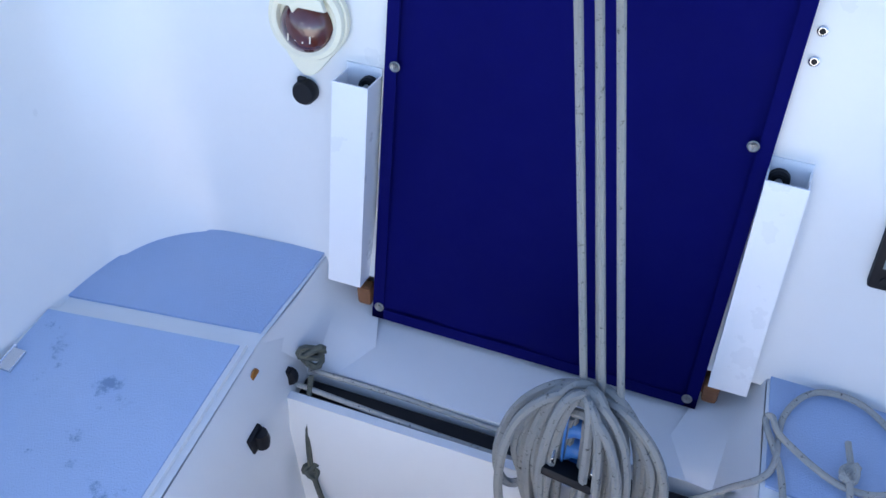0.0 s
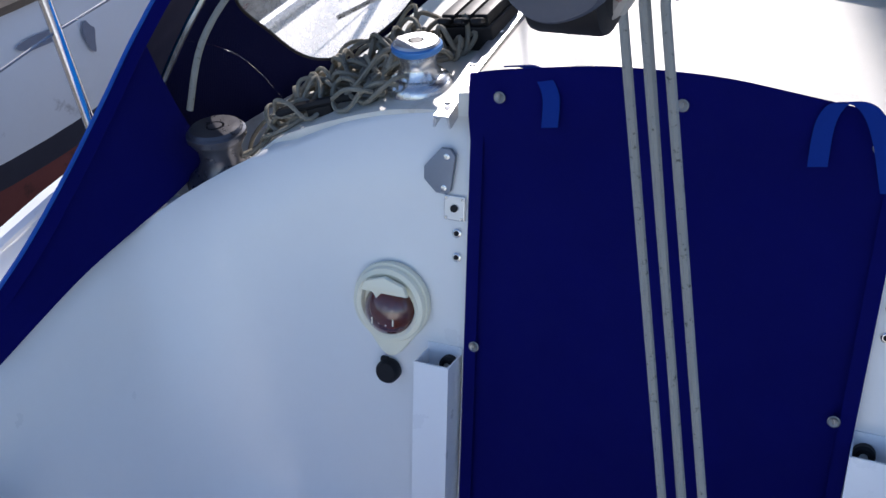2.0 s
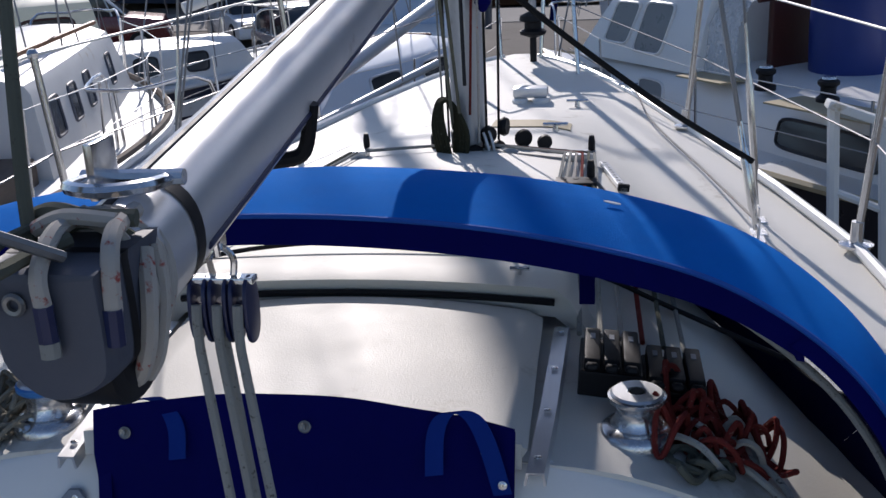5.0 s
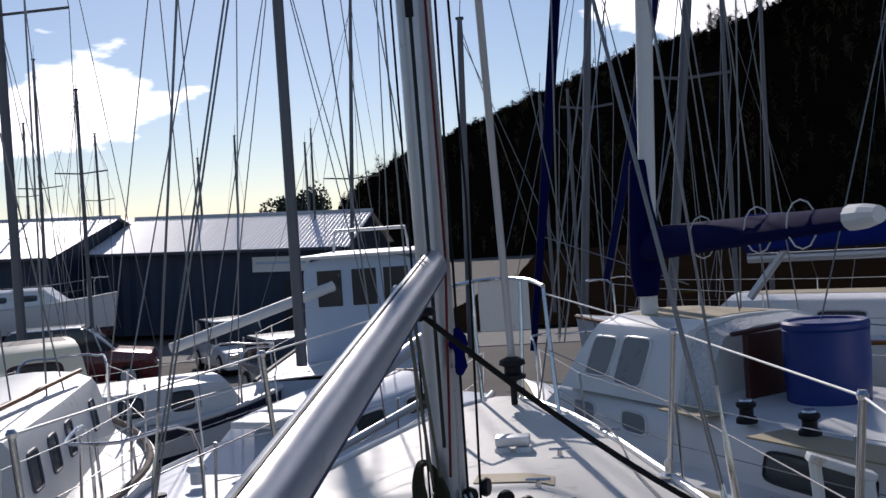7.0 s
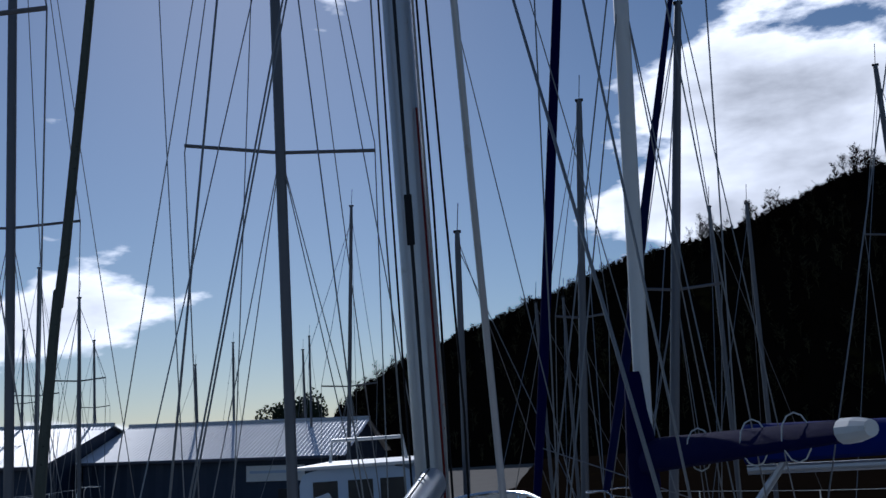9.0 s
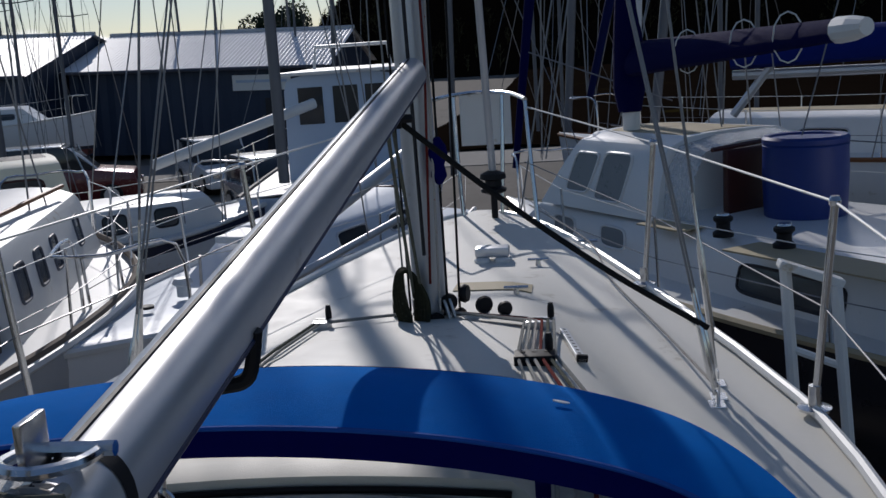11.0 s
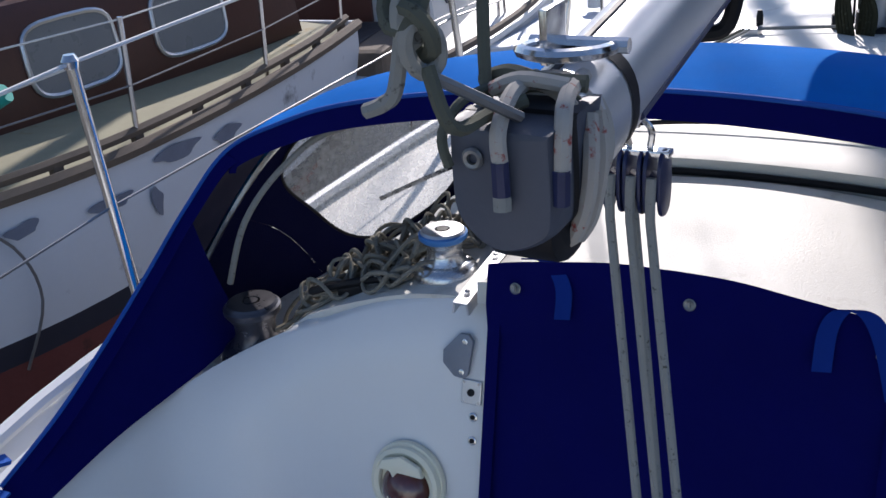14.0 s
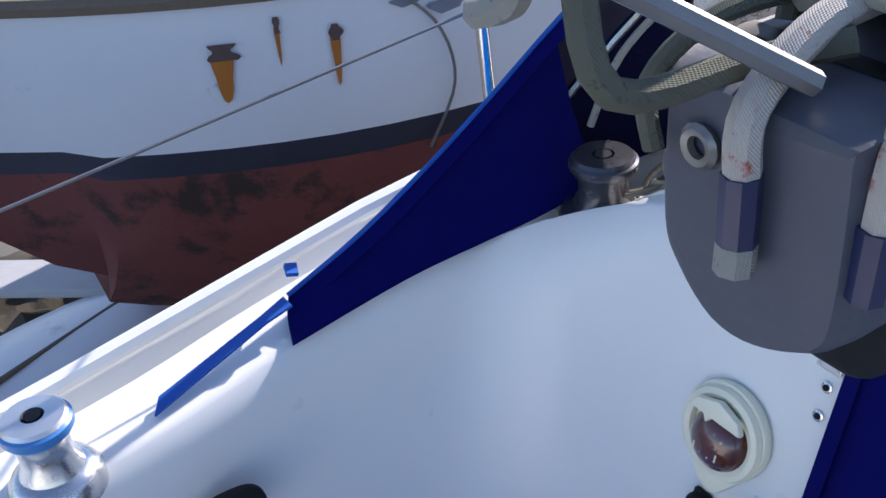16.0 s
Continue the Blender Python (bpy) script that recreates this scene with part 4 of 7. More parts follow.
part("boom_bail", tube(smooth_line([boom_at(0.52, -0.046, -0.01), boom_at(0.52, -0.03, -0.075), boom_at(0.53, 0.0, -0.085), boom_at(0.54, 0.03, -0.075), boom_at(0.54, 0.046, -0.01)], 5), 0.011, 8), BLACK, boom, "black webbing loop", True)
part("outhaul_shackle", join(tube(smooth_line([boom_at(0.09, -0.034, 0.060), boom_at(0.03, -0.036, 0.075), boom_at(0.01, 0, 0.078), boom_at(0.03, 0.034, 0.075), boom_at(0.09, 0.034, 0.060)], 5), 0.0065, 8), tube([boom_at(0.075, -0.045, 0.066), boom_at(0.075, 0.05, 0.066)], 0.0075, 8), box(0.008, 0.045, 0.05, boom_at(0.05, -0.012, 0.085), 0.002)), STEEL, boom, "bright steel shackle", True)
CAP = [(-0.046, 0.047), (0.046, 0.047), (0.051, 0.040), (0.052, -0.028), (0.044, -0.052), (0.012, -0.068), (-0.016, -0.068), (-0.040, -0.050), (-0.052, -0.026), (-0.052, 0.040)]
CAP = [(p.x, p.y) for p in smooth_line([(x, z, 0) for x, z in CAP], 4, True)]
cap_rows = []
for y, k in ((-0.33, 0.97), (-0.345, 1.0), (-0.425, 1.0), (-0.438, 0.975), (-0.445, 0.92), (-0.4465, 0.85)):
    cap_rows.append([(0.052 + x * k * 0.9, y, 1.366 + z * k * 0.96) for x, z in CAP])
cb = sheet(cap_rows, 0, True)
bmesh.ops.contextual_create(cb, geom=[e for e in cb.edges if len(e.link_faces) == 1])
part("end_cap", cb, GREYCAP, boom, "dark grey plastic end cap", True).location = END_SHIFT
part("cap_seam", sheet([[(0.052 + x * k * 0.9, y, 1.366 + z * k * 0.96) for x, z in CAP] for y, k in ((-0.392, 1.012), (-0.398, 1.018), (-0.404, 1.012))], 0, True), BLACK, boom, "dark moulding seam", True).location = END_SHIFT
part("sheave_housing", join(prism(oval(0.105, 0.10, 28, 2.3), 0.064, Matrix.Translation((0.022, -0.372, 1.322)) @ pose(0, 0, 0, 90, 0, 90), 0.006), lathe([(0.030, -0.034), (0.036, -0.03), (0.036, 0.03), (0.030, 0.034)], 24, Matrix.Translation((0.054, -0.372, 1.318)) @ pose(0, 0, 0, 0, 90, 0))), BLACK, boom, "dark sheave housing", True).location = END_SHIFT
part("cap_eye", tube([(0.030 + 0.007 * math.cos(a), -0.449, 1.385 + 0.007 * math.sin(a)) for a in [2 * math.pi * i / 14 for i in range(14)]], 0.003, 6, True), OLDSTEEL, boom, "", True).location = END_SHIFT
vang = thing("kicking_strap", "black kicking strap rope from boom to side deck", "rope")
v0, v1 = boom_at(2.36, 0.0, -0.06), Vector((0.935, 1.955, 0.895))
part("line", tube(smooth_line([v0, v0.lerp(v1, 0.35) - Vector((0, 0, 0.03)), v0.lerp(v1, 0.7) - Vector((0, 0, 0.03)), v1], 8), 0.0095, 8), ROPEK, vang, "", True)
part("end_block", join(lathe([(0.025, -0.012), (0.03, 0), (0.025, 0.012)], 14, Matrix.Translation(v0 + Vector((0.03, -0.02, 0.0)))), box(0.02, 0.05, 0.06, v0 + Vector((0.01, 0, 0.0)), 0.006)), BLACK, vang, "black block", True)
kick = thing("boom_downhaul", "grey rope tackle from boom to mast foot", "rope")
part("line", tube([boom_at(2.28, 0, -0.055), (-0.02, 2.48, 0.9)], 0.006, 6), ROPED, kick)
part("line", tube([boom_at(2.23, -0.01, -0.055), (-0.05, 2.48, 0.9)], 0.006, 6), ROPED, kick)

# lashings on the boom end
lash = thing("boom_end_lashing", "white braided rope lashing flecked with red, tied round the boom end", "rope", at=END_SHIFT)
for k in range(4):
    ring = [(0.05 + 0.051 * math.cos(a), -0.325 - 0.012 * k + 0.006 * math.sin(2 * a + k), 1.362 + (0.060 + 0.004 * (k % 2)) * math.sin(a)) for a in [2 * math.pi * i / 28 for i in range(28)]]
    part("turn", tube(ring, 0.0065, 8, True), (ROPEW, ROPEW, ROPED, ROPEW)[k], lash, "", True)
for pts, m, r in (([(0.045, -0.35, 1.428), (0.05, -0.41, 1.43), (0.056, -0.452, 1.412), (0.058, -0.456, 1.385)], ROPEW, 0.0072), ([(0.085, -0.34, 1.428), (0.094, -0.40, 1.428), (0.102, -0.43, 1.41), (0.102, -0.435, 1.375)], ROPEW, 0.0075), ([(0.02, -0.36, 1.425), (0.01, -0.42, 1.425), (0.005, -0.452, 1.405), (0.01, -0.454, 1.378)], ROPED, 0.0045),
                  ([(0.098, -0.36, 1.40), (0.106, -0.38, 1.37), (0.103, -0.385, 1.33), (0.088, -0.38, 1.295), (0.07, -0.37, 1.285)], ROPEW, 0.0075), ([(0.100, -0.345, 1.40), (0.107, -0.355, 1.36), (0.099, -0.36, 1.31), (0.085, -0.36, 1.285)], ROPEW, 0.0065), ([(0.0, -0.36, 1.425), (0.03, -0.37, 1.436), (0.06, -0.375, 1.432), (0.1, -0.37, 1.43)], ROPED, 0.008), ([(0.02, -0.385, 1.425), (0.05, -0.39, 1.437), (0.09, -0.385, 1.432)], ROPEW, 0.007)):
    part("tail", tube(smooth_line(pts, 5), r, 8), m, lash, "", True)
for a, b_ in (((0.058, -0.4565, 1.388), (0.058, -0.456, 1.358)), ((0.102, -0.436, 1.378), (0.101, -0.436, 1.348))):
    part("taped_end", tube([a, b_], 0.0078, 8), BLOCKB, lash, "navy tape on the rope end")
part("frayed_end", tube([(0.058, -0.456, 1.358), (0.0585, -0.457, 1.346)], 0.008, 8), ROPE, lash)
knotted = thing("topping_line_knot", "dirty grey-green rope knotted through a shackle at the boom end", "rope")
KN = Vector((0.030, -0.58, 1.522))
for k in range(4):
    a0 = k * 1.4
    part("knot_turn", tube([KN + Vector((0.015 * math.cos(a) * math.cos(a0) + 0.004 * k - 0.007, 0.013 * math.sin(a0 + a), 0.02 * math.sin(a) - 0.012 * k + 0.02)) for a in [2 * math.pi * i / 16 for i in range(16)]], 0.0068, 7, True), ROPE if k % 2 else ROPED, knotted, "", True)
part("tail", tube(smooth_line([KN + Vector((-0.012, 0, -0.01)), KN + Vector((-0.022, 0, -0.05)), KN + Vector((-0.035, 0, -0.062)), KN + Vector((-0.05, 0, -0.068))], 5), 0.0065, 7), ROPE, knotted, "", True)
part("shackle_strop", tube(smooth_line([KN + Vector((0.008, 0, -0.03)), KN + Vector((0.025, 0, -0.075)), (0.05, -0.508, 1.435), (0.07, -0.478, 1.44)], 5), 0.006, 7), ROPED, knotted, "", True)
part("snap_shackle", tube([KN + Vector((0.01, -0.003, -0.035)), (0.078, -0.508, 1.435)], 0.005, 7), OLDSTEEL, knotted, "steel snap shackle", True)
part("upper_line", tube([KN + Vector((0.0, 0, 0.03)), Vector((0.0, -0.66, 1.615)), Vector((-0.11, -1.15, 2.02)), Vector((-0.37, -2.4, 3.1))], 0.0055, 8), ROPED, knotted, "", True)
lift = thing("topping_lift", "dirty green-grey rope topping lift from boom end to masthead", "rope")
part("line", tube(smooth_line([(0.025, -0.46, 1.43), (0.008, -0.42, 1.54), (-0.04, -0.26, 2.0), (-0.088, 0.035, 3.0), (-0.36, 2.0, 10.6)], 5), 0.006, 8), ROPED, lift, "", True)

# mainsheet tackle
sheet_block = thing("mainsheet_upper_block", "navy plastic triple block hanging from the boom", "block")
UB = Vector((0.050, -0.125, 1.240))
for i in range(3):
    part("cheek", join(prism(oval(0.046, 0.082, 20, 2.6), 0.005, Matrix.Translation(UB + Vector((-0.039 + 0.0245 * i, 0, 0))) @ pose(0, 0, 0, 90, 0, 90), 0.0015), prism(oval(0.046, 0.082, 20, 2.6), 0.005, Matrix.Translation(UB + Vector((-0.022 + 0.0245 * i, 0, 0))) @ pose(0, 0, 0, 90, 0, 90), 0.0015)), BLOCKB, sheet_block, "", True)
    part("sheave", lathe([(0.021, 0.0), (0.015, 0.006), (0.021, 0.012)], 18, Matrix.Translation(UB + Vector((-0.034 + 0.0245 * i, 0, -0.008))) @ pose(0, 0, 0, 0, 90, 0)), BLOCKB, sheet_block)
part("head_bar", box(0.075, 0.02, 0.008, UB + Vector((0, 0, 0.036)), 0.002), STEEL, sheet_block)
part("shackle", join(tube(smooth_line([UB + Vector((-0.012, 0, 0.04)), UB + Vector((-0.014, 0, 0.062)), UB + Vector((0, 0, 0.075)), UB + Vector((0.014, 0, 0.062)), UB + Vector((0.012, 0, 0.04))], 4), 0.004, 6), tube(smooth_line([UB + Vector((0, 0.01, 0.068)), UB + Vector((0, 0.012, 0.09)), UB + Vector((0, 0, 0.1)), UB + Vector((0, -0.012, 0.09)), UB + Vector((0, -0.01, 0.068))], 4), 0.004, 6)), STEEL, sheet_block, "", True)
LB = Vector((0.165, -0.30, 0.06))
falls = thing("mainsheet", "grey braided mainsheet running in three parts between the blocks", "rope")
for i in range(3):
    part("fall", tube([UB + Vector((-0.028 + 0.0245 * i, -0.022, 0.012)), UB + Vector((-0.028 + 0.0245 * i, -0.026, -0.012)), UB + Vector((-0.028 + 0.0245 * i, -0.026, -0.04)), LB + Vector((-0.008 + 0.030 * i, 0.02, 0.12))], 0.0062, 8), ROPE, falls, "", True)
part("fall", tube([UB + Vector((-0.012, 0.012, -0.03)), LB + Vector((0.013, 0.035, 0.12))], 0.0058, 8), ROPE, falls, "", True)
lower = thing("mainsheet_lower_block", "blue and black cam-cleat block on the traveller car", "block")
for x in (-0.024, 0.02):
    part("cheek", prism(oval(0.05, 0.14, 20, 2.6), 0.004, Matrix.Translation(LB + Vector((x, -0.005, 0.03))) @ pose(0, 0, 0, 90, 0, 90)), BLOCKL if x < 0 else STEEL, lower, "", True)
for dz, r in ((0.055, 0.022), (0.0, 0.026), (-0.05, 0.022)):
    part("sheave", lathe([(r, -0.018), (r * 0.75, -0.008), (r * 0.75, 0.008), (r, 0.018)], 20, Matrix.Translation(LB + Vector((0, 0, dz))) @ pose(0, 0, 0, 0, 90, 0)), BLOCKL, lower, "blue sheave", True)
part("cam_plate", box(0.09, 0.05, 0.016, LB + Vector((-0.005, -0.04, -0.02)), 0.005, 2, pose(0, 0, 0, -25, 12, 0)), BLACK, lower, "black cam cleat", True)
for yx, yz in ((-0.032, 0.0), (0.034, -0.01)):
    part("yoke", box(0.004, 0.03, 0.09, LB + Vector((yx, -0.03, yz)), 0.001, 1, pose(0, 0, 0, 20, 0, 0)), STEEL, lower, "steel cleat yoke")
skein = thing("mainsheet_coil", "thick coil of grey braided mainsheet hung on the lower block", "rope")
rng = random.Random(4)
for i in range(20):
    f = i / 19
    right = i >= 8
    wid = lerp(-0.125, -0.035, i / 7) if not right else lerp(0.02, 0.14, (i - 8) / 11)
    h = rng.uniform(0.28, 0.36) if not right else rng.uniform(0.34, 0.50)
    y0 = -0.27 - (0.04 if abs(wid) < 0.08 else 0.02) - rng.uniform(0, 0.045)
    top = 0.215 - 0.3 * abs(wid) + rng.uniform(-0.012, 0.012)
    cx = 0.165
    pts = [Vector((cx - 0.02 * math.copysign(1, wid), y0 + 0.05, top - 0.02)), Vector((cx + wid * 0.35, y0 + 0.02, top + 0.012)), Vector((cx + wid * 0.85, y0, top - 0.045)), Vector((cx + wid * 1.08, y0 - 0.015, 0.03)), Vector((cx + wid * 1.0 + rng.uniform(-0.015, 0.015), y0 - 0.012, 0.22 - h)),
           Vector((cx + wid * 0.72 + rng.uniform(-0.02, 0.02), y0 - 0.005, 0.185 - h)), Vector((cx + wid * 0.5 + rng.uniform(-0.015, 0.015), y0 + 0.015, 0.24 - h)), Vector((cx + wid * 0.55, y0 + 0.02, 0.05)), Vector((cx + wid * 0.4, y0 + 0.03, 0.15))]
    part("loop", tube(smooth_line(pts, 5), 0.0083, 7), ROPE, skein, "", True)
trav = thing("mainsheet_traveller", "dirty black traveller track across the bridge deck with control lines", "traveller")
part("track", box(0.82, 0.028, 0.018, (0.0, -0.215, -0.152), 0.003), BLACK, trav, "dirty black track")
part("groove_dirt", box(0.83, 0.05, 0.004, (0, -0.218, -0.158)), mat("wet_dirt", (0.03, 0.026, 0.022), 0.7, var=0.5, scale=20), trav)
part("car", box(0.12, 0.045, 0.035, (0.165, -0.215, -0.125), 0.008), BLACK, trav)
part("control_line", tube(smooth_line([(-0.40, -0.20, -0.11), (-0.2, -0.19, -0.125), (0.0, -0.195, -0.128), (0.12, -0.2, -0.125)], 6), 0.0055, 7), ROPEB, trav, "white rope flecked with black", True)
part("control_line", tube(smooth_line([(-0.41, -0.235, -0.12), (-0.2, -0.24, -0.13), (0.0, -0.242, -0.135), (0.12, -0.24, -0.13)], 6), 0.0055, 7), ROPEB, trav, "white rope flecked with black", True)
part("hanging_line", tube(smooth_line([(-0.385, -0.22, -0.10), (-0.375, -0.27, -0.16), (-0.37, -0.297, -0.25), (-0.365, -0.305, -0.32), (-0.33, -0.33, -0.40), (-0.27, -0.36, -0.432)], 6), 0.006, 7), ROPED, trav, "grey control line tail", True)
part("knot", join(*[tube([Vector((-0.368 + 0.012 * math.cos(a), -0.302 + 0.012 * math.sin(a + k), -0.315 + 0.008 * k + 0.008 * math.sin(2 * a))) for a in [2 * math.pi * i / 12 for i in range(12)]], 0.006, 6, True) for k in range(3)]), ROPED, trav, "", True)
part("knot", join(*[tube([Vector((-0.395 + 0.02 * math.cos(a), -0.19 + 0.015 * math.sin(a + k), -0.085 + 0.012 * k + 0.008 * math.sin(2 * a))) for a in [2 * math.pi * i / 12 for i in range(12)]], 0.007, 6, True) for k in range(3)]), ROPED, trav, "", True)
for sx in (-1, 1):
    for k, (x, y, z) in enumerate(((0.425, -0.235, -0.10), (0.45, -0.245, -0.085), (0.44, -0.27, -0.12), (0.465, -0.285, -0.10))):
        part("end_block", join(lathe([(0.016, -0.009), (0.02, 0), (0.016, 0.009)], 14, pose(sx * x, y, z, 70, 20 * k, 40 * k)), box(0.012, 0.016, 0.045, (sx * x, y, z), 0.004)), BLOCKB if k % 2 else BLACK, trav, "small navy block", True)
    cl = thing("cam_cleat", "black cam cleat on the seat front", "cleat", at=(sx * 0.425, -0.385, -0.11))
    part("base", box(0.02, 0.045, 0.055, (0, 0, 0), 0.005), BLACK, cl, "", True)
    part("cam", lathe([(0.014, -0.02), (0.017, 0), (0.014, 0.02)], 12, pose(-sx * 0.012, 0.008, 0, 0, 0, 0)), BLACK, cl, "", True)
    pf = thing("rusty_fastening", "rust-stained plastic plug in the seat front", "plug", at=(sx * 0.447, -0.31, -0.012))
    part("stain", lathe([(0.013, 0), (0.012, 0.0035)], 12, pose(0, 0, 0, 0, -sx * 80, 0)), RUST, pf)
loop = thing("striped_rope_loop", "white rope flecked with black lying in a loop on the seat", "rope")
part("line", tube(smooth_line([(0.33, -0.26, -0.10), (0.41, -0.235, -0.03), (0.47, -0.215, 0.032), (0.475, -0.10, 0.033), (0.52, -0.03, 0.033), (0.60, -0.03, 0.033), (0.67, -0.10, 0.033), (0.66, -0.19, 0.034), (0.58, -0.205, 0.034), (0.48, -0.155, 0.045), (0.455, -0.12, 0.05), (0.448, -0.13, 0.04), (0.485, -0.21, 0.034), (0.51, -0.30, 0.034), (0.57, -0.34, 0.034), (0.60, -0.28, 0.034), (0.592, -0.20, 0.045)], 7), 0.0058, 8), ROPEB, loop, "", True)
part("knot", join(*[tube([Vector((0.59 + 0.012 * math.cos(a), -0.185 + 0.016 * math.sin(a + k), 0.045 + 0.006 * math.sin(2 * a + k))) for a in [2 * math.pi * i / 12 for i in range(12)]], 0.0058, 6, True) for k in range(3)]), ROPEB, loop, "", True)
part("end", tube([(0.59, -0.17, 0.05), (0.582, -0.125, 0.045)], 0.0058, 7), ROPEB, loop)


# ---- winches, clutches and rope on the cabin top ----
def winch(name, label, x, y, s=1.0, blue=False, group="winches"):
    z = roof_z(x, y) if y > 0.23 else 0.0
    w = thing(name, label, "winch", at=(x, y, z), group=group)
    part("base", lathe([(0.066 * s, -0.01), (0.066 * s, 0.012 * s), (0.058 * s, 0.026 * s), (0.045 * s, 0.034 * s)], 32), CHROME, w, "", True)
    part("drum", lathe([(0.045 * s, 0.034 * s), (0.036 * s, 0.055 * s), (0.036 * s, 0.08 * s), (0.045 * s, 0.098 * s)], 32), CHROME, w, "", True)
    part("rope_guide", lathe([(0.045 * s, 0.098 * s), (0.05 * s, 0.105 * s), (0.05 * s, 0.116 * s), (0.045 * s, 0.12 * s)], 32), BLOCKL if blue else CHROME, w, "blue-edged top flange" if blue else "", True)
    part("top_cap", lathe([(0.046 * s, 0.12 * s), (0.042 * s, 0.126 * s), (0.016 * s, 0.127 * s), (0.014 * s, 0.116 * s)], 32), ALU, w, "", True)
    part("handle_socket", lathe([(0.0125 * s, 0.112 * s), (0.0125 * s, 0.1275 * s)], 8), BLACK, w, "black star socket")
    return w


winch("cabin_top_winch", "small chrome winch with a blue-edged top on the cabin top", -0.488, 0.335, 0.9, True).scale = (1.05, 1.05, 0.78)
winch("cabin_top_winch", "small satin chrome winch on the cabin top", 0.54, 0.375, 0.92).scale = (1.05, 1.05, 0.68)
w3 = winch("self_tailing_winch", "chrome winch on the coaming shoulder, the hood's shadow put into a darker colour", -0.90, 0.235, 1.2)
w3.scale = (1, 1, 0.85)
# darker chrome on this winch stands in for the shadow it sits in
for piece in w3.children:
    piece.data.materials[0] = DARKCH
w4 = winch("primary_winch", "chrome primary winch on the port coaming", -0.96, -0.72, 1.05, True)
w4.location = (-0.965, -0.74, 0.525)
w5 = winch("primary_winch", "chrome primary winch on the starboard coaming", 0.96, -0.72, 1.05)
w5.location = (0.965, -0.74, 0.525)


def clutch_bank(x, y, n, label):
    c = thing("rope_clutch", label, "rope clutch", at=(x, y, roof_z(x, y) + 0.0), rot=(0, 5 if x > 0 else -5, 0))
    part("base", box(0.035 * n + 0.006, 0.15, 0.05, (0, 0, 0.02), 0.004), BLACK, c)
    for i in range(n):
        px = (i - (n - 1) / 2) * 0.0345
        part("lever", join(box(0.029, 0.14, 0.026, (px, 0.002, 0.055), 0.005), box(0.022, 0.05, 0.014, (px, -0.074, 0.056), 0.004, 1, pose(0, 0, 0, -20, 0, 0))), BLACK, c, "black lever", True)
        part("lever_mark", box(0.009, 0.022, 0.002, (px, 0.03, 0.0688)), PADGREY, c, "worn grey marking")
    return c


clutch_bank(0.495, 0.55, 3, "bank of black rope clutches on the cabin top")
clutch_bank(0.607, 0.54, 3, "bank of black rope clutches on the cabin top")
clutch_bank(-0.455, 0.56, 3, "black rope clutch pair on the cabin top")
for i, m in enumerate((ROPE, ROPEB, ROPEW, ROPER, ROPED, ROPE)):
    h = thing("halyard_tail", "rope led aft over the cabin top into a clutch", "rope", group="led lines")
    x = 0.44 + 0.04 * i
    part("line", tube([(x, 0.66, roof_z(x, 0.66) + 0.03), (x - 0.01, 1.2, roof_z(x, 1.2) + 0.02), (0.36 + 0.022 * i, 1.73, roof_z(0.4, 1.73) + 0.02), (0.36 + 0.02 * i, 2.26, roof_z(0.4, 2.26) + 0.025), (0.07, 2.52, 0.83)], 0.0055, 6), m, h, "", True)
for i, m in enumerate((ROPE, ROPED)):
    h = thing("halyard_tail", "rope led aft over the cabin top into a clutch", "rope", group="led lines")
    x = -0.47 - 0.03 * i
    part("line", tube([(x, 0.7, roof_z(x, 0.7) + 0.03), (x, 1.2, roof_z(x, 1.2) + 0.02), (-0.40 - 0.02 * i, 1.9, roof_z(-0.42, 1.9) + 0.02), (-0.385 - 0.02 * i, 2.38, roof_z(-0.4, 2.38) + 0.025), (-0.07, 2.52, 0.83)], 0.0055, 6), m, h, "", True)
for x, y, w, lab in ((0.415, 2.28, 0.10, "grey alloy deck organiser with four holes"), (-0.385, 2.40, 0.06, "grey alloy deck organiser with holes"), (0.41, 1.73, 0.12, "black deck organiser on the cabin top")):
    o = thing("deck_organiser", lab, "deck organiser", at=(x, y, roof_z(x, y)))
    part("body", box(w, 0.075, 0.032, (0, 0, 0.014), 0.005), ALU if y > 2 else BLACK, o, "", True)
    for i in range(3):
        part("hole", lathe([(0.009, 0.028), (0.009, 0.0315)], 12, Matrix.Translation(((i - 1) * w * 0.3, 0.01, 0))), BLACK, o)
    part("sheave", lathe([(0.012, 0), (0.012, 0.03), (0.008, 0.05)], 10, Matrix.Translation((w * 0.35, 0.03, 0.03))), BLACK, o)
for x, y, r in ((0.2, 2.55, 0.03), (0.28, 2.5, 0.025)):
    o = thing("standing_block", "black turning block standing on the cabin top", "block", at=(x, y, roof_z(x, y)))
    part("sheave", lathe([(r, -0.012), (r * 1.15, 0), (r, 0.012)], 16, pose(0, 0, r * 1.2, 90, 0, 20)), BLACK, o, "", True)
    part("strap", box(0.02, 0.12, 0.012, (0, 0.02, 0.008), 0.003), BLACK, o)
tr = thing("genoa_track", "short drilled alloy track on the cabin top", "track", at=(0.518, 2.04, roof_z(0.518, 2.04) + 0.006), rot=(-5, 8, 6))
part("rail", box(0.028, 0.50, 0.014, (0, 0, 0.008), 0.003), ALU, tr)
for i in range(9):
    part("hole", lathe([(0.006, 0.0145), (0.006, 0.0158)], 10, Matrix.Translation((0, -0.18 + 0.05 * i, 0))), BLACK, tr)
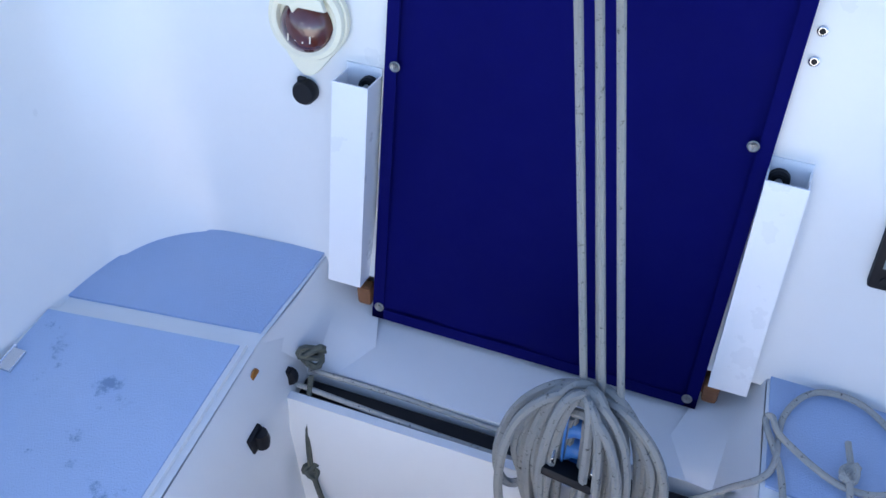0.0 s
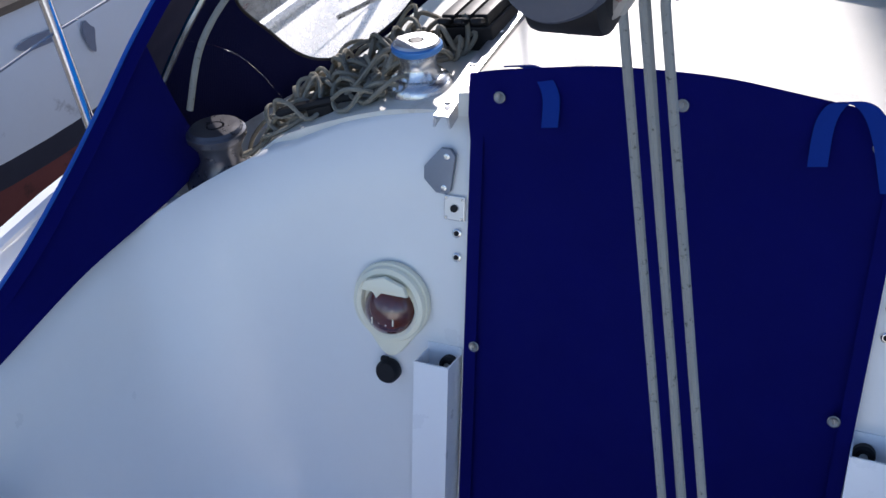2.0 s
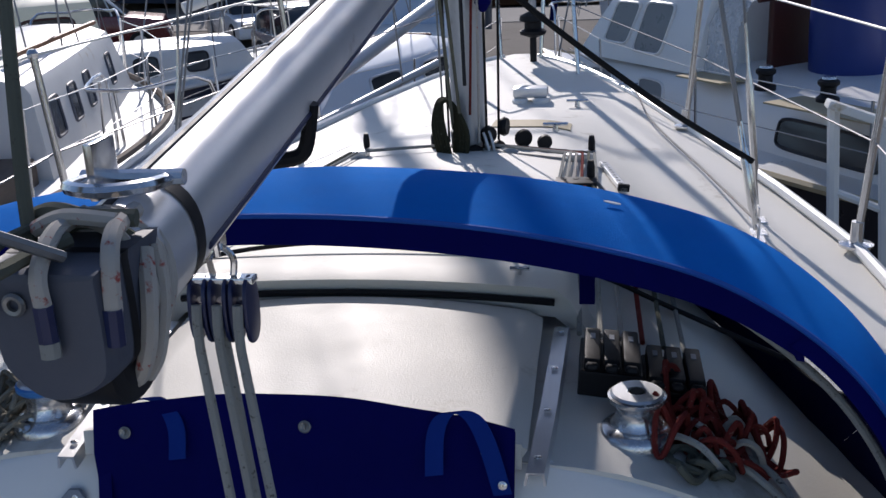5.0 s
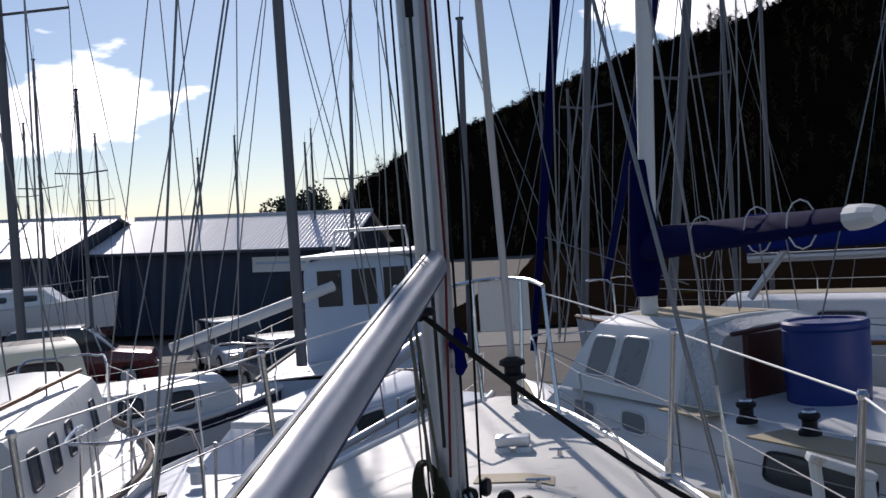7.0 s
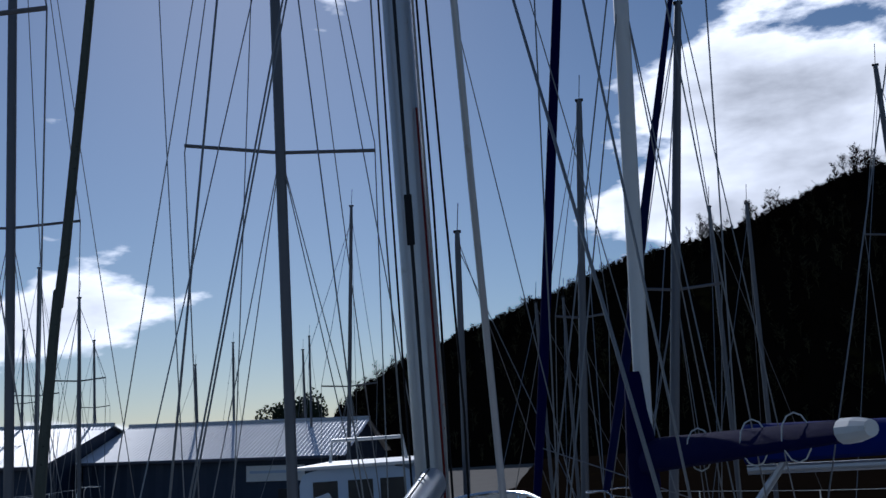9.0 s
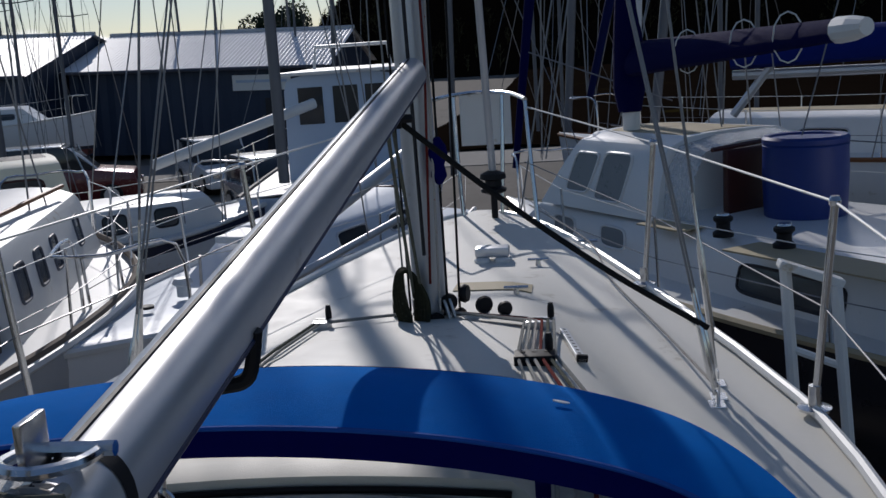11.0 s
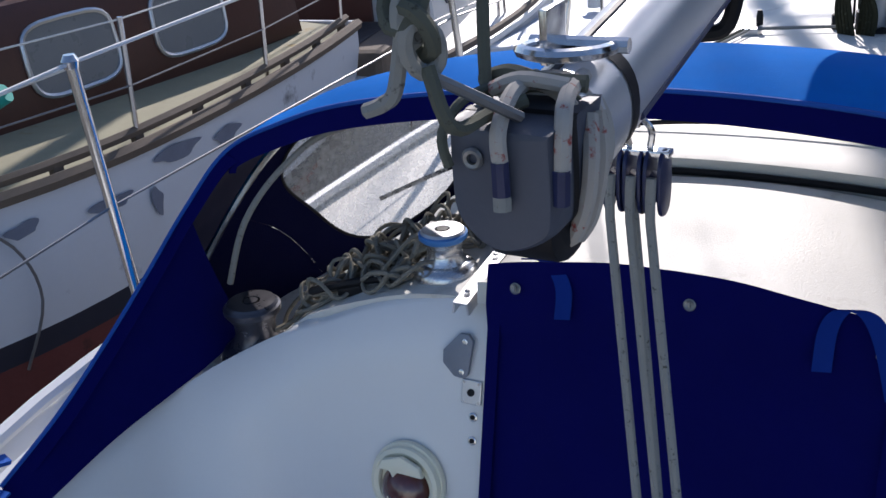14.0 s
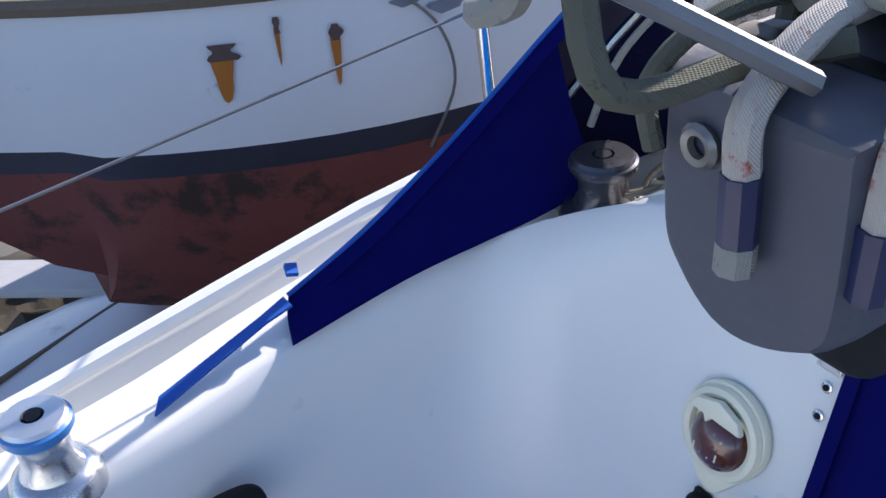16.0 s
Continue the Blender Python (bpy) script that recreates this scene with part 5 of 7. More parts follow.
part("end_stop", box(0.034, 0.02, 0.022, (0, -0.24, 0.012), 0.003), BLACK, tr)
fore = thing("foredeck_patch", "beige worn rectangle of non-slip ahead of the mast", "deck patch")
part("patch", sheet([[(x, y, roof_z(x, y) + 0.006) for x in [0.03 + 0.047 * i for i in range(8)]] for y in (3.03, 3.13, 3.24)], 0.004), TAN, fore)
vent = thing("foredeck_vent", "low grey alloy vent with two feet on the foredeck", "vent", at=(0.14, 3.9, roof_z(0.14, 3.9)))
part("body", box(0.17, 0.1, 0.05, (0, 0, 0.045), 0.012), ALU, vent, "", True)
for x in (-0.05, 0.05):
    part("foot", lathe([(0.04, -0.01), (0.04, 0.012), (0.03, 0.02)], 14, Matrix.Translation((x, -0.04, 0))), WHITEP, vent)
for x, y in ((0.37, 3.75), (0.30, 2.95), (0.62, 4.15)):
    c = thing("deck_cleat", "small steel deck cleat", "cleat", at=(x, y, roof_z(x, y)))
    part("horn", tube([(-0.05, 0, 0.03), (0.05, 0, 0.03)], 0.007, 8), STEEL, c)
    part("post", lathe([(0.014, 0), (0.01, 0.028)], 10), STEEL, c)
cleat = thing("horn_cleat", "black horn cleat at the edge of the cabin top", "cleat", at=(-0.68, 0.285, roof_z(-0.68, 0.285)), rot=(0, -10, 20))
part("horn", tube(smooth_line([(-0.085, 0, 0.022), (-0.04, 0, 0.026), (0.04, 0, 0.026), (0.085, 0, 0.022)], 4), [0.005] + [0.009] * 11 + [0.005], 8), BLACK, cleat, "", True)
part("base", box(0.05, 0.018, 0.02, (0, 0, 0.01), 0.003), BLACK, cleat)


def tangle(name, label, cx, cy, sx_, sy_, hz, mat_, n, seed, r=0.0065):
    rg = random.Random(seed)
    t = thing(name, label, "rope")
    for i in range(n):
        bx, by = cx + rg.uniform(-0.45, 0.45) * sx_, cy + rg.uniform(-0.45, 0.45) * sy_
        a0, L1, L2 = rg.uniform(0, 6.28), rg.uniform(0.25, 0.6) * sx_, rg.uniform(0.2, 0.5) * sy_
        lift_ = rg.uniform(0.01, hz)
        pts = []
        for k in range(9):
            a = 2 * math.pi * k / 9
            x = bx + L1 * 0.5 * math.cos(a) * math.cos(a0) - L2 * 0.5 * math.sin(a) * math.sin(a0)
            y = max(0.25, by + L1 * 0.5 * math.cos(a) * math.sin(a0) + L2 * 0.5 * math.sin(a) * math.cos(a0))
            pts.append((x, y, roof_z(x, y) + r + lift_ * (0.5 + 0.5 * math.sin(a * 2 + i))))
        part("loop", tube(smooth_line(pts, 4, True), r, 6, True), mat_, t, "", True)
    return t


tangle("rope_heap", "heap of grey braided rope tails on the cabin top", -0.68, 0.40, 0.36, 0.22, 0.075, ROPET, 44, 3, 0.0046)
tangle("rope_heap", "heap of dull brown and grey rope behind the winch", -0.55, 0.52, 0.2, 0.14, 0.07, ROPET, 10, 9, 0.005)
tangle("red_rope_coil", "coil of faded red rope beside the winch", 0.68, 0.42, 0.19, 0.15, 0.09, ROPER, 24, 5, 0.0052)
tangle("striped_rope_coil", "white rope flecked black coiled beside the winch", 0.74, 0.34, 0.26, 0.2, 0.05, ROPEB, 6, 8)
tangle("grey_rope_tail", "dark rope tails trailing over the cabin edge", 0.68, 0.30, 0.16, 0.12, 0.03, ROPED, 4, 12)

# ---- guard rails, shrouds and furler ----
STAN = {1: [(1.225, 1.84), (0.845, 3.33), (1.22, 0.2), (1.03, -1.6)], -1: [(-1.213, 1.835), (-0.86, 3.31), (-1.2, 0.22), (-1.03, -1.6)]}
for sx in (-1, 1):
    tops = []
    for x, y in sorted(STAN[sx], key=lambda q: q[1]):
        z = sheer(y) + 0.02
        s = thing("stanchion", "stainless steel guard rail stanchion on the deck edge", "stanchion", at=(x, y, z), group="stanchions")
        part("post", tube([(0, 0, 0), (sx * 0.055, 0, 0.62)], 0.0125, 10), STEEL, s, "", True)
        part("socket", lathe([(0.05, 0), (0.05, 0.008), (0.02, 0.014), (0.018, 0.075)], 14), STEEL, s, "", True)
        part("cap", lathe([(0.016, 0.61), (0.019, 0.625), (0.012, 0.638)], 12, Matrix.Translation((sx * 0.055, 0, 0))), STEEL, s, "", True)
        tops.append(Vector((x + sx * 0.055, y, z + 0.62)))
    bow = Vector((sx * 0.32, 4.75, sheer(4.75) + 0.70))
    for nm, h, r, m in (("upper_guard_line", 0.0, 0.0045, WHITEP), ("lower_guard_line", 0.31, 0.003, WIRE)):
        g = thing(nm, "white plastic-covered guard wire" if h == 0 else "thin steel guard wire", "guard wire", group="guard wires")
        part("wire", tube([p - Vector((sx * 0.027 * (h > 0), 0, h)) for p in tops + [bow]], r, 6), m, g)
pulpit = thing("bow_pulpit", "stainless steel bow pulpit with a white board lashed to it", "pulpit")
for sx in (-1, 1):
    part("leg", tube(smooth_line([(sx * 0.36, 4.6, sheer(4.6)), (sx * 0.33, 4.68, sheer(4.6) + 0.4), (sx * 0.31, 4.75, sheer(4.6) + 0.74)], 5), 0.0125, 8), STEEL, pulpit, "", True)
    part("leg", tube(smooth_line([(sx * 0.12, 5.15, sheer(5.1)), (sx * 0.14, 5.2, sheer(5.1) + 0.4), (sx * 0.15, 5.25, sheer(5.1) + 0.75)], 5), 0.0125, 8), STEEL, pulpit, "", True)
part("top_rail", tube(smooth_line([(-0.31, 4.75, 1.48), (-0.2, 5.15, 1.50), (0.0, 5.32, 1.51), (0.2, 5.15, 1.50), (0.31, 4.75, 1.48)], 6), 0.0125, 8), STEEL, pulpit, "", True)
part("white_board", box(0.32, 0.02, 0.33, (0.035, 5.37, 1.34), 0.004), WHITEP, pulpit, "plain white board")
furler = thing("headsail_furler", "headsail furling drum with a long alloy foil running up the forestay", "furler", at=(0.085, 5.02, sheer(5.05)))
part("drum", lathe([(0.02, 0.0), (0.02, 0.16), (0.075, 0.18), (0.08, 0.2), (0.05, 0.215), (0.05, 0.25), (0.08, 0.262), (0.075, 0.29), (0.03, 0.31)], 20), BLACK, furler, "black drum", True)
part("foil", tube([(0, 0, 0.3), (-0.02, -0.55, 2.6), (-0.04, -2.35, 9.9)], 0.022, 10), ANOD, furler, "grey foil", True)
for sx in (-1, 1):
    for (x, y, ty, tz, r) in ((0.97, 2.0, 2.55, 5.6, 0.004), (0.955, 1.93, 2.5, 5.6, 0.004), (0.985, 2.12, 2.55, 9.6, 0.005)):
        s = thing("shroud", "stainless wire shroud with a bottlescrew at the deck", "shroud", at=(sx * x, y, roof_z(x, y)), group="shrouds")
        top = Vector((sx * (0.06 if tz > 6 else 0.05) - sx * x, ty - y, tz - roof_z(x, y)))
        part("wire", tube([top * 0.05, top], r, 6), WIRE, s)
        part("bottlescrew", tube([top * 0.006, top * 0.016, top * 0.02, top * 0.05, top * 0.054, top * 0.07], [0.006, 0.006, 0.012, 0.012, 0.006, 0.005], 8), STEEL, s, "", True)
        part("chainplate", join(box(0.05, 0.07, 0.006, (0, 0, 0.0), 0.002), box(0.006, 0.03, 0.05, (0, 0, 0.02), 0.002)), STEEL, s)
hank = thing("white_control_line", "thin white furling line along the side deck", "rope")
part("line", tube(smooth_line([(0.95, 1.98, roof_z(0.95, 1.98) + 0.05), (0.86, 2.6, roof_z(0.86, 2.6) + 0.02), (0.70, 3.4, roof_z(0.7, 3.4) + 0.02), (0.62, 4.1, roof_z(0.62, 4.1) + 0.04), (0.3, 4.9, 0.85)], 6), 0.0045, 6), ROPEW, hank, "", True)
ladder = thing("boarding_ladder", "white-painted alloy ladder lashed against the topsides", "ladder")
for a, b in (((1.30, 2.62, 0.93), (1.45, 2.5, -1.85)), ((1.47, 2.58, 0.86), (1.66, 2.46, -1.85))):
    part("stile", tube([a, b], 0.022, 8), WHITEP, ladder, "", True)
part("top_step", box(0.24, 0.07, 0.03, (1.385, 2.6, 0.905), 0.006, 2, pose(0, 0, 0, 0, 20, 0)), WHITEP, ladder)
for i in range(8):
    f = (i + 1) / 9
    part("rung", tube([Vector((1.30, 2.62, 0.93)).lerp(Vector((1.45, 2.5, -1.85)), f), Vector((1.47, 2.58, 0.86)).lerp(Vector((1.66, 2.46, -1.85)), f)], 0.015, 8), WHITEP, ladder)
for y in (0.4, 1.7):
    for sx in (-1, 1):
        prop = thing("hull_prop", "timber prop wedged under the hull on the gravel", "prop", group="hull props")
        part("post", tube([(sx * 1.6, y, GROUND_Z), (sx * 1.0, y, -0.55)], 0.05, 8), WOODG, prop)
        part("pad", box(0.2, 0.2, 0.04, (sx * 0.98, y, -0.53), 0.005, 1, pose(0, 0, 0, 0, sx * 40, 0)), WOODG, prop)
blk = thing("keel_block", "stacked timber blocks under the keel", "block")
part("baulk", box(0.5, 1.2, 0.07, (0, 1.1, GROUND_Z + 0.03), 0.01), WOODG, blk)


# ---- other boats in the yard ----
def boat(label, at, heading, L, B, fb, topside, deck_m, rub=None, bow_p=2.0, bow_rise=0.18, stripe=STRIPE, bottom=ANTIF, keel=True, name="moored_yacht", full=0.78, band=None, spring=False, deep=1.0):
    """A hull ashore: bow along +y, gunwale at z = 0 amidships. Returns the thing and its half-beam and sheer rules."""
    b = thing(name, label, "boat", at=at, rot=(0, 0, heading))

    def hb(y):
        s = (y + L / 2) / L
        if s > 0.45:
            return max(0.02, B / 2 * (1 - ((s - 0.45) / 0.55) ** bow_p))
        return B / 2 * (1 - (1 - full) * ((0.45 - s) / 0.45) ** 2)

    def sh(y):
        if spring:
            return bow_rise * ((y + L / 2) / L) ** 1.6
        return bow_rise * max(0, (y / (L / 2))) ** 2 + 0.04 * max(0, -y / (L / 2)) ** 2

    ys = [-L / 2 + L * i / 26 for i in range(27)]

    def ring(y, lo, hi, n=5):
        d = fb + deep * (0.12 + 0.45 * math.sin(math.pi * min(1, max(0.02, (y + L / 2) / L))) ** 0.7)
        tot = sh(y) + d
        out_ = []
        for sgn in (-1, 1):
            seq = [(hi if hi is not None else sh(y)) + ((-d if lo is None else lo) - (hi if hi is not None else sh(y))) * k / n for k in range(n + 1)]
            line = []
            for z in seq:
                q = min(1, max(0, (sh(y) - z) / tot))
                line.append((sgn * hb(y) * (1 - q ** 2.8), y + (0.25 * (sh(y) - z) * -0.6 if y > L * 0.42 else 0), z))
            out_.append(line if sgn < 0 else line[::-1])
        return out_

    for nm, lo, hi, m, lab in (("topside", -fb + 0.1, None, topside, ""), ("boot_stripe", -fb, -fb + 0.1, stripe, "painted boot stripe"), ("underbody", None, -fb, bottom, "antifouled underbody")):
        for k in (0, 1):
            part(nm, sheet([ring(y, lo, hi)[k] for y in ys]), m, b, lab, True)
    tr = [(hb(-L / 2) * x, z) for x, z in ((-1, 0.03), (-0.9, -fb * 0.8), (-0.5, -fb * 1.1), (0.5, -fb * 1.1), (0.9, -fb * 0.8), (1, 0.03))]
    part("transom", prism(tr, 0.03, Matrix(((1, 0, 0, 0), (0, 0, 1, -L / 2 - 0.02), (0, 1, 0, 0), (0, 0, 0, 1)))), topside, b)
    part("deck", sheet([[(hb(y) * x, y, sh(y) + 0.05 * (1 - x * x)) for x in [-1 + 0.2 * i for i in range(11)]] for y in ys], 0.015), deck_m, b, "", True)
    for sgn in (-1, 1):
        part("rubbing_strake", tube([(sgn * (hb(y) + 0.005), y, sh(y) + 0.015) for y in ys], 0.03, 6), rub or topside, b, "", True)
        if band:
            part("side_band", sheet([[(sgn * (hb(y) + 0.012) * (1 - 0.012), y, sh(y) + z) for y in ys[3:-4]] for z in (-0.12, -0.30)], 0.006), band, b)
    if keel:
        part("keel", prism([(-L * 0.18, -fb - 0.3), (L * 0.15, -fb - 0.3), (L * 0.1, GROUND_Z - at[2]), (-L * 0.12, GROUND_Z - at[2])], 0.18, Matrix(((0, 0, 1, -0.09), (1, 0, 0, 0), (0, 1, 0, 0), (0, 0, 0, 1))), 0.03), bottom, b)
    return b, hb, sh


def cabin(b, y0, y1, w0, w1, h, z0, m, slope=0.3, aft=0.05, tumble=0.86, crown=0.06, roof_m=None, name="cabin"):
    """A moulded cabin from y0 (aft) to y1 (forward). Returns a rule that places things on its sides."""
    n = 14
    rows = []
    prof = [(1.0, 0.0), (lerp(1, tumble, 0.45), 0.5), (tumble + 0.015, 0.88), (tumble - 0.03, 0.97), (tumble - 0.12, 1.0)]
    for i in range(n + 1):
        t = i / n
        row = []
        w = lerp(w0, w1, t ** 1.3)
        pts = [(-w * a, z) for a, z in prof] + [(w * (-0.6 + 0.3 * k), 1.0 + crown / h * (1 - (-0.6 + 0.3 * k) ** 2)) for k in range(5)] + [(w * a, z) for a, z in prof[::-1]]
        for x, z in pts:
            y = lerp(y0 + aft * z, y1 - slope * min(z, 1), t)
            row.append((x, y, z0 + h * z))
        rows.append(row)
    bmx = sheet(rows)
    for r in (rows[0], rows[-1]):
        bmx.faces.new([bmx.verts.new(q) for q in r])
    bmesh.ops.remove_doubles(bmx, verts=bmx.verts, dist=0.0005)
    part(name, bmx, m, b, "", True)
    if roof_m:
        part("cabin_roof_panel", sheet([[(x * 0.84, y * 1.0, z + 0.006) for x, y, z in r[5:10]] for r in rows[1:-1]], 0.006), roof_m, b, "", True)

    def on_side(sgn, y, zf, out_=0.0):
        t = min(1, max(0, (y - y0) / (y1 - slope * zf - y0)))
        w = lerp(w0, w1, t ** 1.3)
        a = lerp(1, tumble, zf)
        return Vector((sgn * (w * a + out_), y, z0 + h * zf))
    return on_side


def side_window(b, on_side, sgn, y, zf, ly, lz, h, glass=GLASS, frame_m=None, p=5, slant=0.0):
    """A window with a frame set on a cabin side."""
    q0, q1 = on_side(sgn, y, zf, 0.004), on_side(sgn, y + 0.1, zf, 0.004)
    up_ = (on_side(sgn, y, min(1, zf + 0.2)) - on_side(sgn, y, zf)).normalized()
    al = (q1 - q0).normalized()
    nrm = al.cross(up_) * (1 if al.cross(up_).x * sgn > 0 else -1)
    m = Matrix((al, up_, nrm)).transposed().to_4x4()
    m.translation = q0
    out_ = [(x + slant * yy, yy) for x, yy in oval(ly, lz, 24, p)]
    w = part("window_pane", prism(out_, 0.010, m @ Matrix.Translation((0, 0, -0.004)), 0.0), glass, b, "", False)
    ringp = [m @ Vector((x * 1.04 + slant * yy, yy * 1.04, 0.005)) for x, yy in oval(ly, lz, 24, p)]
    part("window_frame", tube(ringp, 0.012, 6, True), frame_m or ALU, b, "", True)


def rails(b, hb, sh, ys, h=0.55, both=True, m=None):
    """Stanchions with two wires along the deck edge."""
    for sgn in ((-1, 1) if both else (both,)):
        for y in ys:
            part("stanchion", tube([(sgn * (hb(y) - 0.05), y, sh(y)), (sgn * (hb(y) - 0.02), y, sh(y) + h)], 0.011, 6), m or STEEL, b)
        for f in (0.5, 1.0):
            part("guard_wire", tube([(sgn * (hb(y) - 0.03), y, sh(y) + h * f - 0.01) for y in ys], 0.004, 5), WHITEP if f == 1 else WIRE, b)


def pulpit_rail(b, hb, sh, y, sgn=1, h=0.6):
    pts = [(-hb(y) * 0.95, y, sh(y)), (-hb(y) * 0.9, y + sgn * 0.05, sh(y) + h), (-hb(y) * 0.45, y + sgn * 0.5, sh(y) + h + 0.02), (0, y + sgn * 0.62, sh(y) + h + 0.03), (hb(y) * 0.45, y + sgn * 0.5, sh(y) + h + 0.02), (hb(y) * 0.9, y + sgn * 0.05, sh(y) + h), (hb(y) * 0.95, y, sh(y))]
    part("pulpit", tube(smooth_line(pts, 4), 0.0125, 8), STEEL, b, "stainless pulpit", True)


def rig(label, x, y, z0, z1, r, lean=0.0, rake=0.0, spread=None, stays=(), col=None, group="masts", crane=True):
    """A mast with spreaders and wire stays, each stay (foot x, foot y, foot z, share of the height)."""
    g = thing("yacht_mast", label, "mast", at=(x, y, z0), group=group)
    H = z1 - z0
    top = Vector((lean * H, rake * H, H))
    part("spar", tube([(0, 0, 0), top * 0.5, top * 0.95, top], [r, r, r * 0.85, r * 0.7], 12, flat=1.25), col or SPARD, g, "", True)
    if crane:
        part("masthead_fitting", join(box(0.3 * r * 8, 0.06, 0.05, top, 0.01), tube([top, top + Vector((0.05, 0, 0.5))], 0.008, 5)), BLACK, g)
    if spread:
        f, w = spread[:2]
        dip = spread[2] if len(spread) > 2 else 0.0
        part("spreader", tube([top * f + Vector((-w * 0.985, -w * 0.17, 0.06 + dip)), top * f, top * f + Vector((w * 0.985, w * 0.17, 0.06 - dip))], 0.022, 6), col or SPARD, g)
        for sx in (-1, 1):
            part("cap_shroud", tube([(sx * w * 0.95, 0, 0), top * f + Vector((sx * w * 0.985, sx * w * 0.17, 0.06)), top * 0.97], 0.008, 5), WIRE, g)
            part("lower_shroud", tube([(sx * w * 0.9, -0.4, 0), top * f], 0.007, 5), WIRE, g)
            part("lower_shroud", tube([(sx * w * 0.9, 0.4, 0), top * f], 0.007, 5), WIRE, g)
    for fx, fy, fz, s in stays:
        part("stay", tube([(fx, fy, fz - z0), top * s], 0.008, 5), WIRE, g)
    return g


# port neighbour: old wooden boat with peeling paint
OLD_AT, OLD_TURN = (-3.71, 1.44, 0.48), 185.7
b, hb, sh = boat("old wooden yacht with peeling pale topsides and brown cabin", OLD_AT, OLD_TURN, 4.3, 2.5, 0.58, HULLP, DIRTY, WOODG, 2.4, 0.06, name="old_wooden_yacht", full=0.85, spring=True, deep=2.3)
on = cabin(b, -1.9, 0.9, 0.85, 0.45, 0.52, 0.03, BROWN, 0.2, 0.05, 0.95, 0.06, WHITEP)
for y in (0.35, -0.35, -1.05):
    side_window(b, on, -1, y, 0.5, 0.46, 0.30, 0.52, GLASSG, ALU, 4)
on2 = cabin(b, -1.5, 0.0, 0.5, 0.4, 0.26, 0.53, BROWN, 0.5, 0.1, 0.95, 0.05, WHITEP, name="doghouse")
for sgn in (-1, 1):
    part("toe_rail", tube([(sgn * (hb(y) - 0.05), y, sh(y) + 0.06) for y in [-2.1 + 0.16 * i for i in range(26)]], 0.022, 6), WOODG, b, "split grey toe rail", True)
    for k in range(10):
        y = -2.0 + 0.4 * k
        part("rail_chock", box(0.03, 0.05, 0.06, (sgn * (hb(y) - 0.05), y, sh(y) + 0.03), 0.006), WOODG, b)
rails(b, hb, sh, [-2.0, -1.0, 0.0, 0.7], 0.5)


RUSTY = mat("bare_rusty_iron", (0.09, 0.06, 0.055), 0.9, var=0.5, scale=40)
PRIMER = mat("bare_primer", (0.17, 0.19, 0.25), 0.8, var=0.3, scale=20)


def old_side(y, z, out_=0.010):
    """A place on the wooden yacht's near topside."""
    tot = sh(y) + 0.58 + 2.3 * (0.12 + 0.45 * math.sin(math.pi * (y + 2.15) / 4.3) ** 0.7)
    return Vector((-(hb(y) * (1 - min(1, max(0, (sh(y) - z) / tot)) ** 2.8) + out_), y, z))


for y, z, w, hgt in ((1.30, -0.13, 0.06, 0.16), (0.98, -0.11, 0.028, 0.17), (1.14, -0.06, 0.014, 0.12)):
    rr_ = []
    for k in range(9):
        f = k / 8
        hw = w * (0.5 - 0.12 * f + 0.07 * math.sin(5 * f + y)) * (1 - 0.5 * max(0, f - 0.75) / 0.25)
        rr_.append([old_side(y - hw, z - hgt * f), old_side(y, z - hgt * f - 0.012 * (k == 8)), old_side(y + hw * 0.9, z - hgt * f)])
    part("rust_streak", sheet(rr_, 0.002), RUST, b, "orange rust streak")
    hd_ = []
    for k in range(7):
        f = k / 6
        hw = w * (0.75 - 0.3 * abs(f - 0.6)) * (1 + 0.35 * math.sin(7 * f + 11 * y))
        hd_.append([old_side(y - hw, z + 0.035 - 0.055 * f, 0.013), old_side(y, z + 0.035 - 0.055 * f, 0.013), old_side(y + hw * 0.7, z + 0.035 - 0.055 * f, 0.013)])
    part("bare_plate", sheet(hd_, 0.002), RUSTY, b, "bare rusty plate")
for y, z, w, hgt in ((0.62, -0.08, 0.06, 0.03), (0.25, -0.12, 0.10, 0.03), (0.02, -0.20, 0.03, 0.06), (-0.15, -0.05, 0.14, 0.03), (-0.5, -0.09, 0.10, 0.03), (0.75, -0.04, 0.05, 0.02)):
    part("bare_patch", sheet([[old_side(y + w * math.cos(a) * f * (1 + 0.25 * math.sin(3 * a + y)), z + hgt * math.sin(a) * f * (1 + 0.3 * math.sin(2 * a + 4 * y)), 0.012) for a in [2 * math.pi * i / 22 for i in range(22)]] for f in (0.02, 1.0)], 0.002, True), PRIMER, b, "flaked patch of grey primer")
part("ventilator", join(box(0.07, 0.07, 0.07, (-0.60, 0.42, 0.40), 0.015)), STEEL, b, "small steel lamp")
part("bow_wire", tube(smooth_line([old_side(0.85, 0.05, 0.02), old_side(0.68, -0.12, 0.03), old_side(0.62, -0.35, 0.03), old_side(0.7, -0.6, 0.03)], 5), 0.006, 5), WIRE, b)
hose = thing("teal_foam_roll", "bright teal foam sleeve round a guard wire", "foam tube")
part("sleeve", tube(smooth_line([(-2.95, 0.15, 0.62), (-2.5, 0.61, 0.785), (-2.2, 0.78, 0.95)], 5), 0.03, 10), TEAL, hose, "", True)
part("wire", tube([(-2.2, 0.78, 0.95), (-1.257, 0.22, 1.22)], 0.004, 5), WHITEP, hose)
rig("tall grey mast of the wooden yacht", -4.05, 1.9, 0.8, 11, 0.05, 0, 0, (0.55, 0.8))

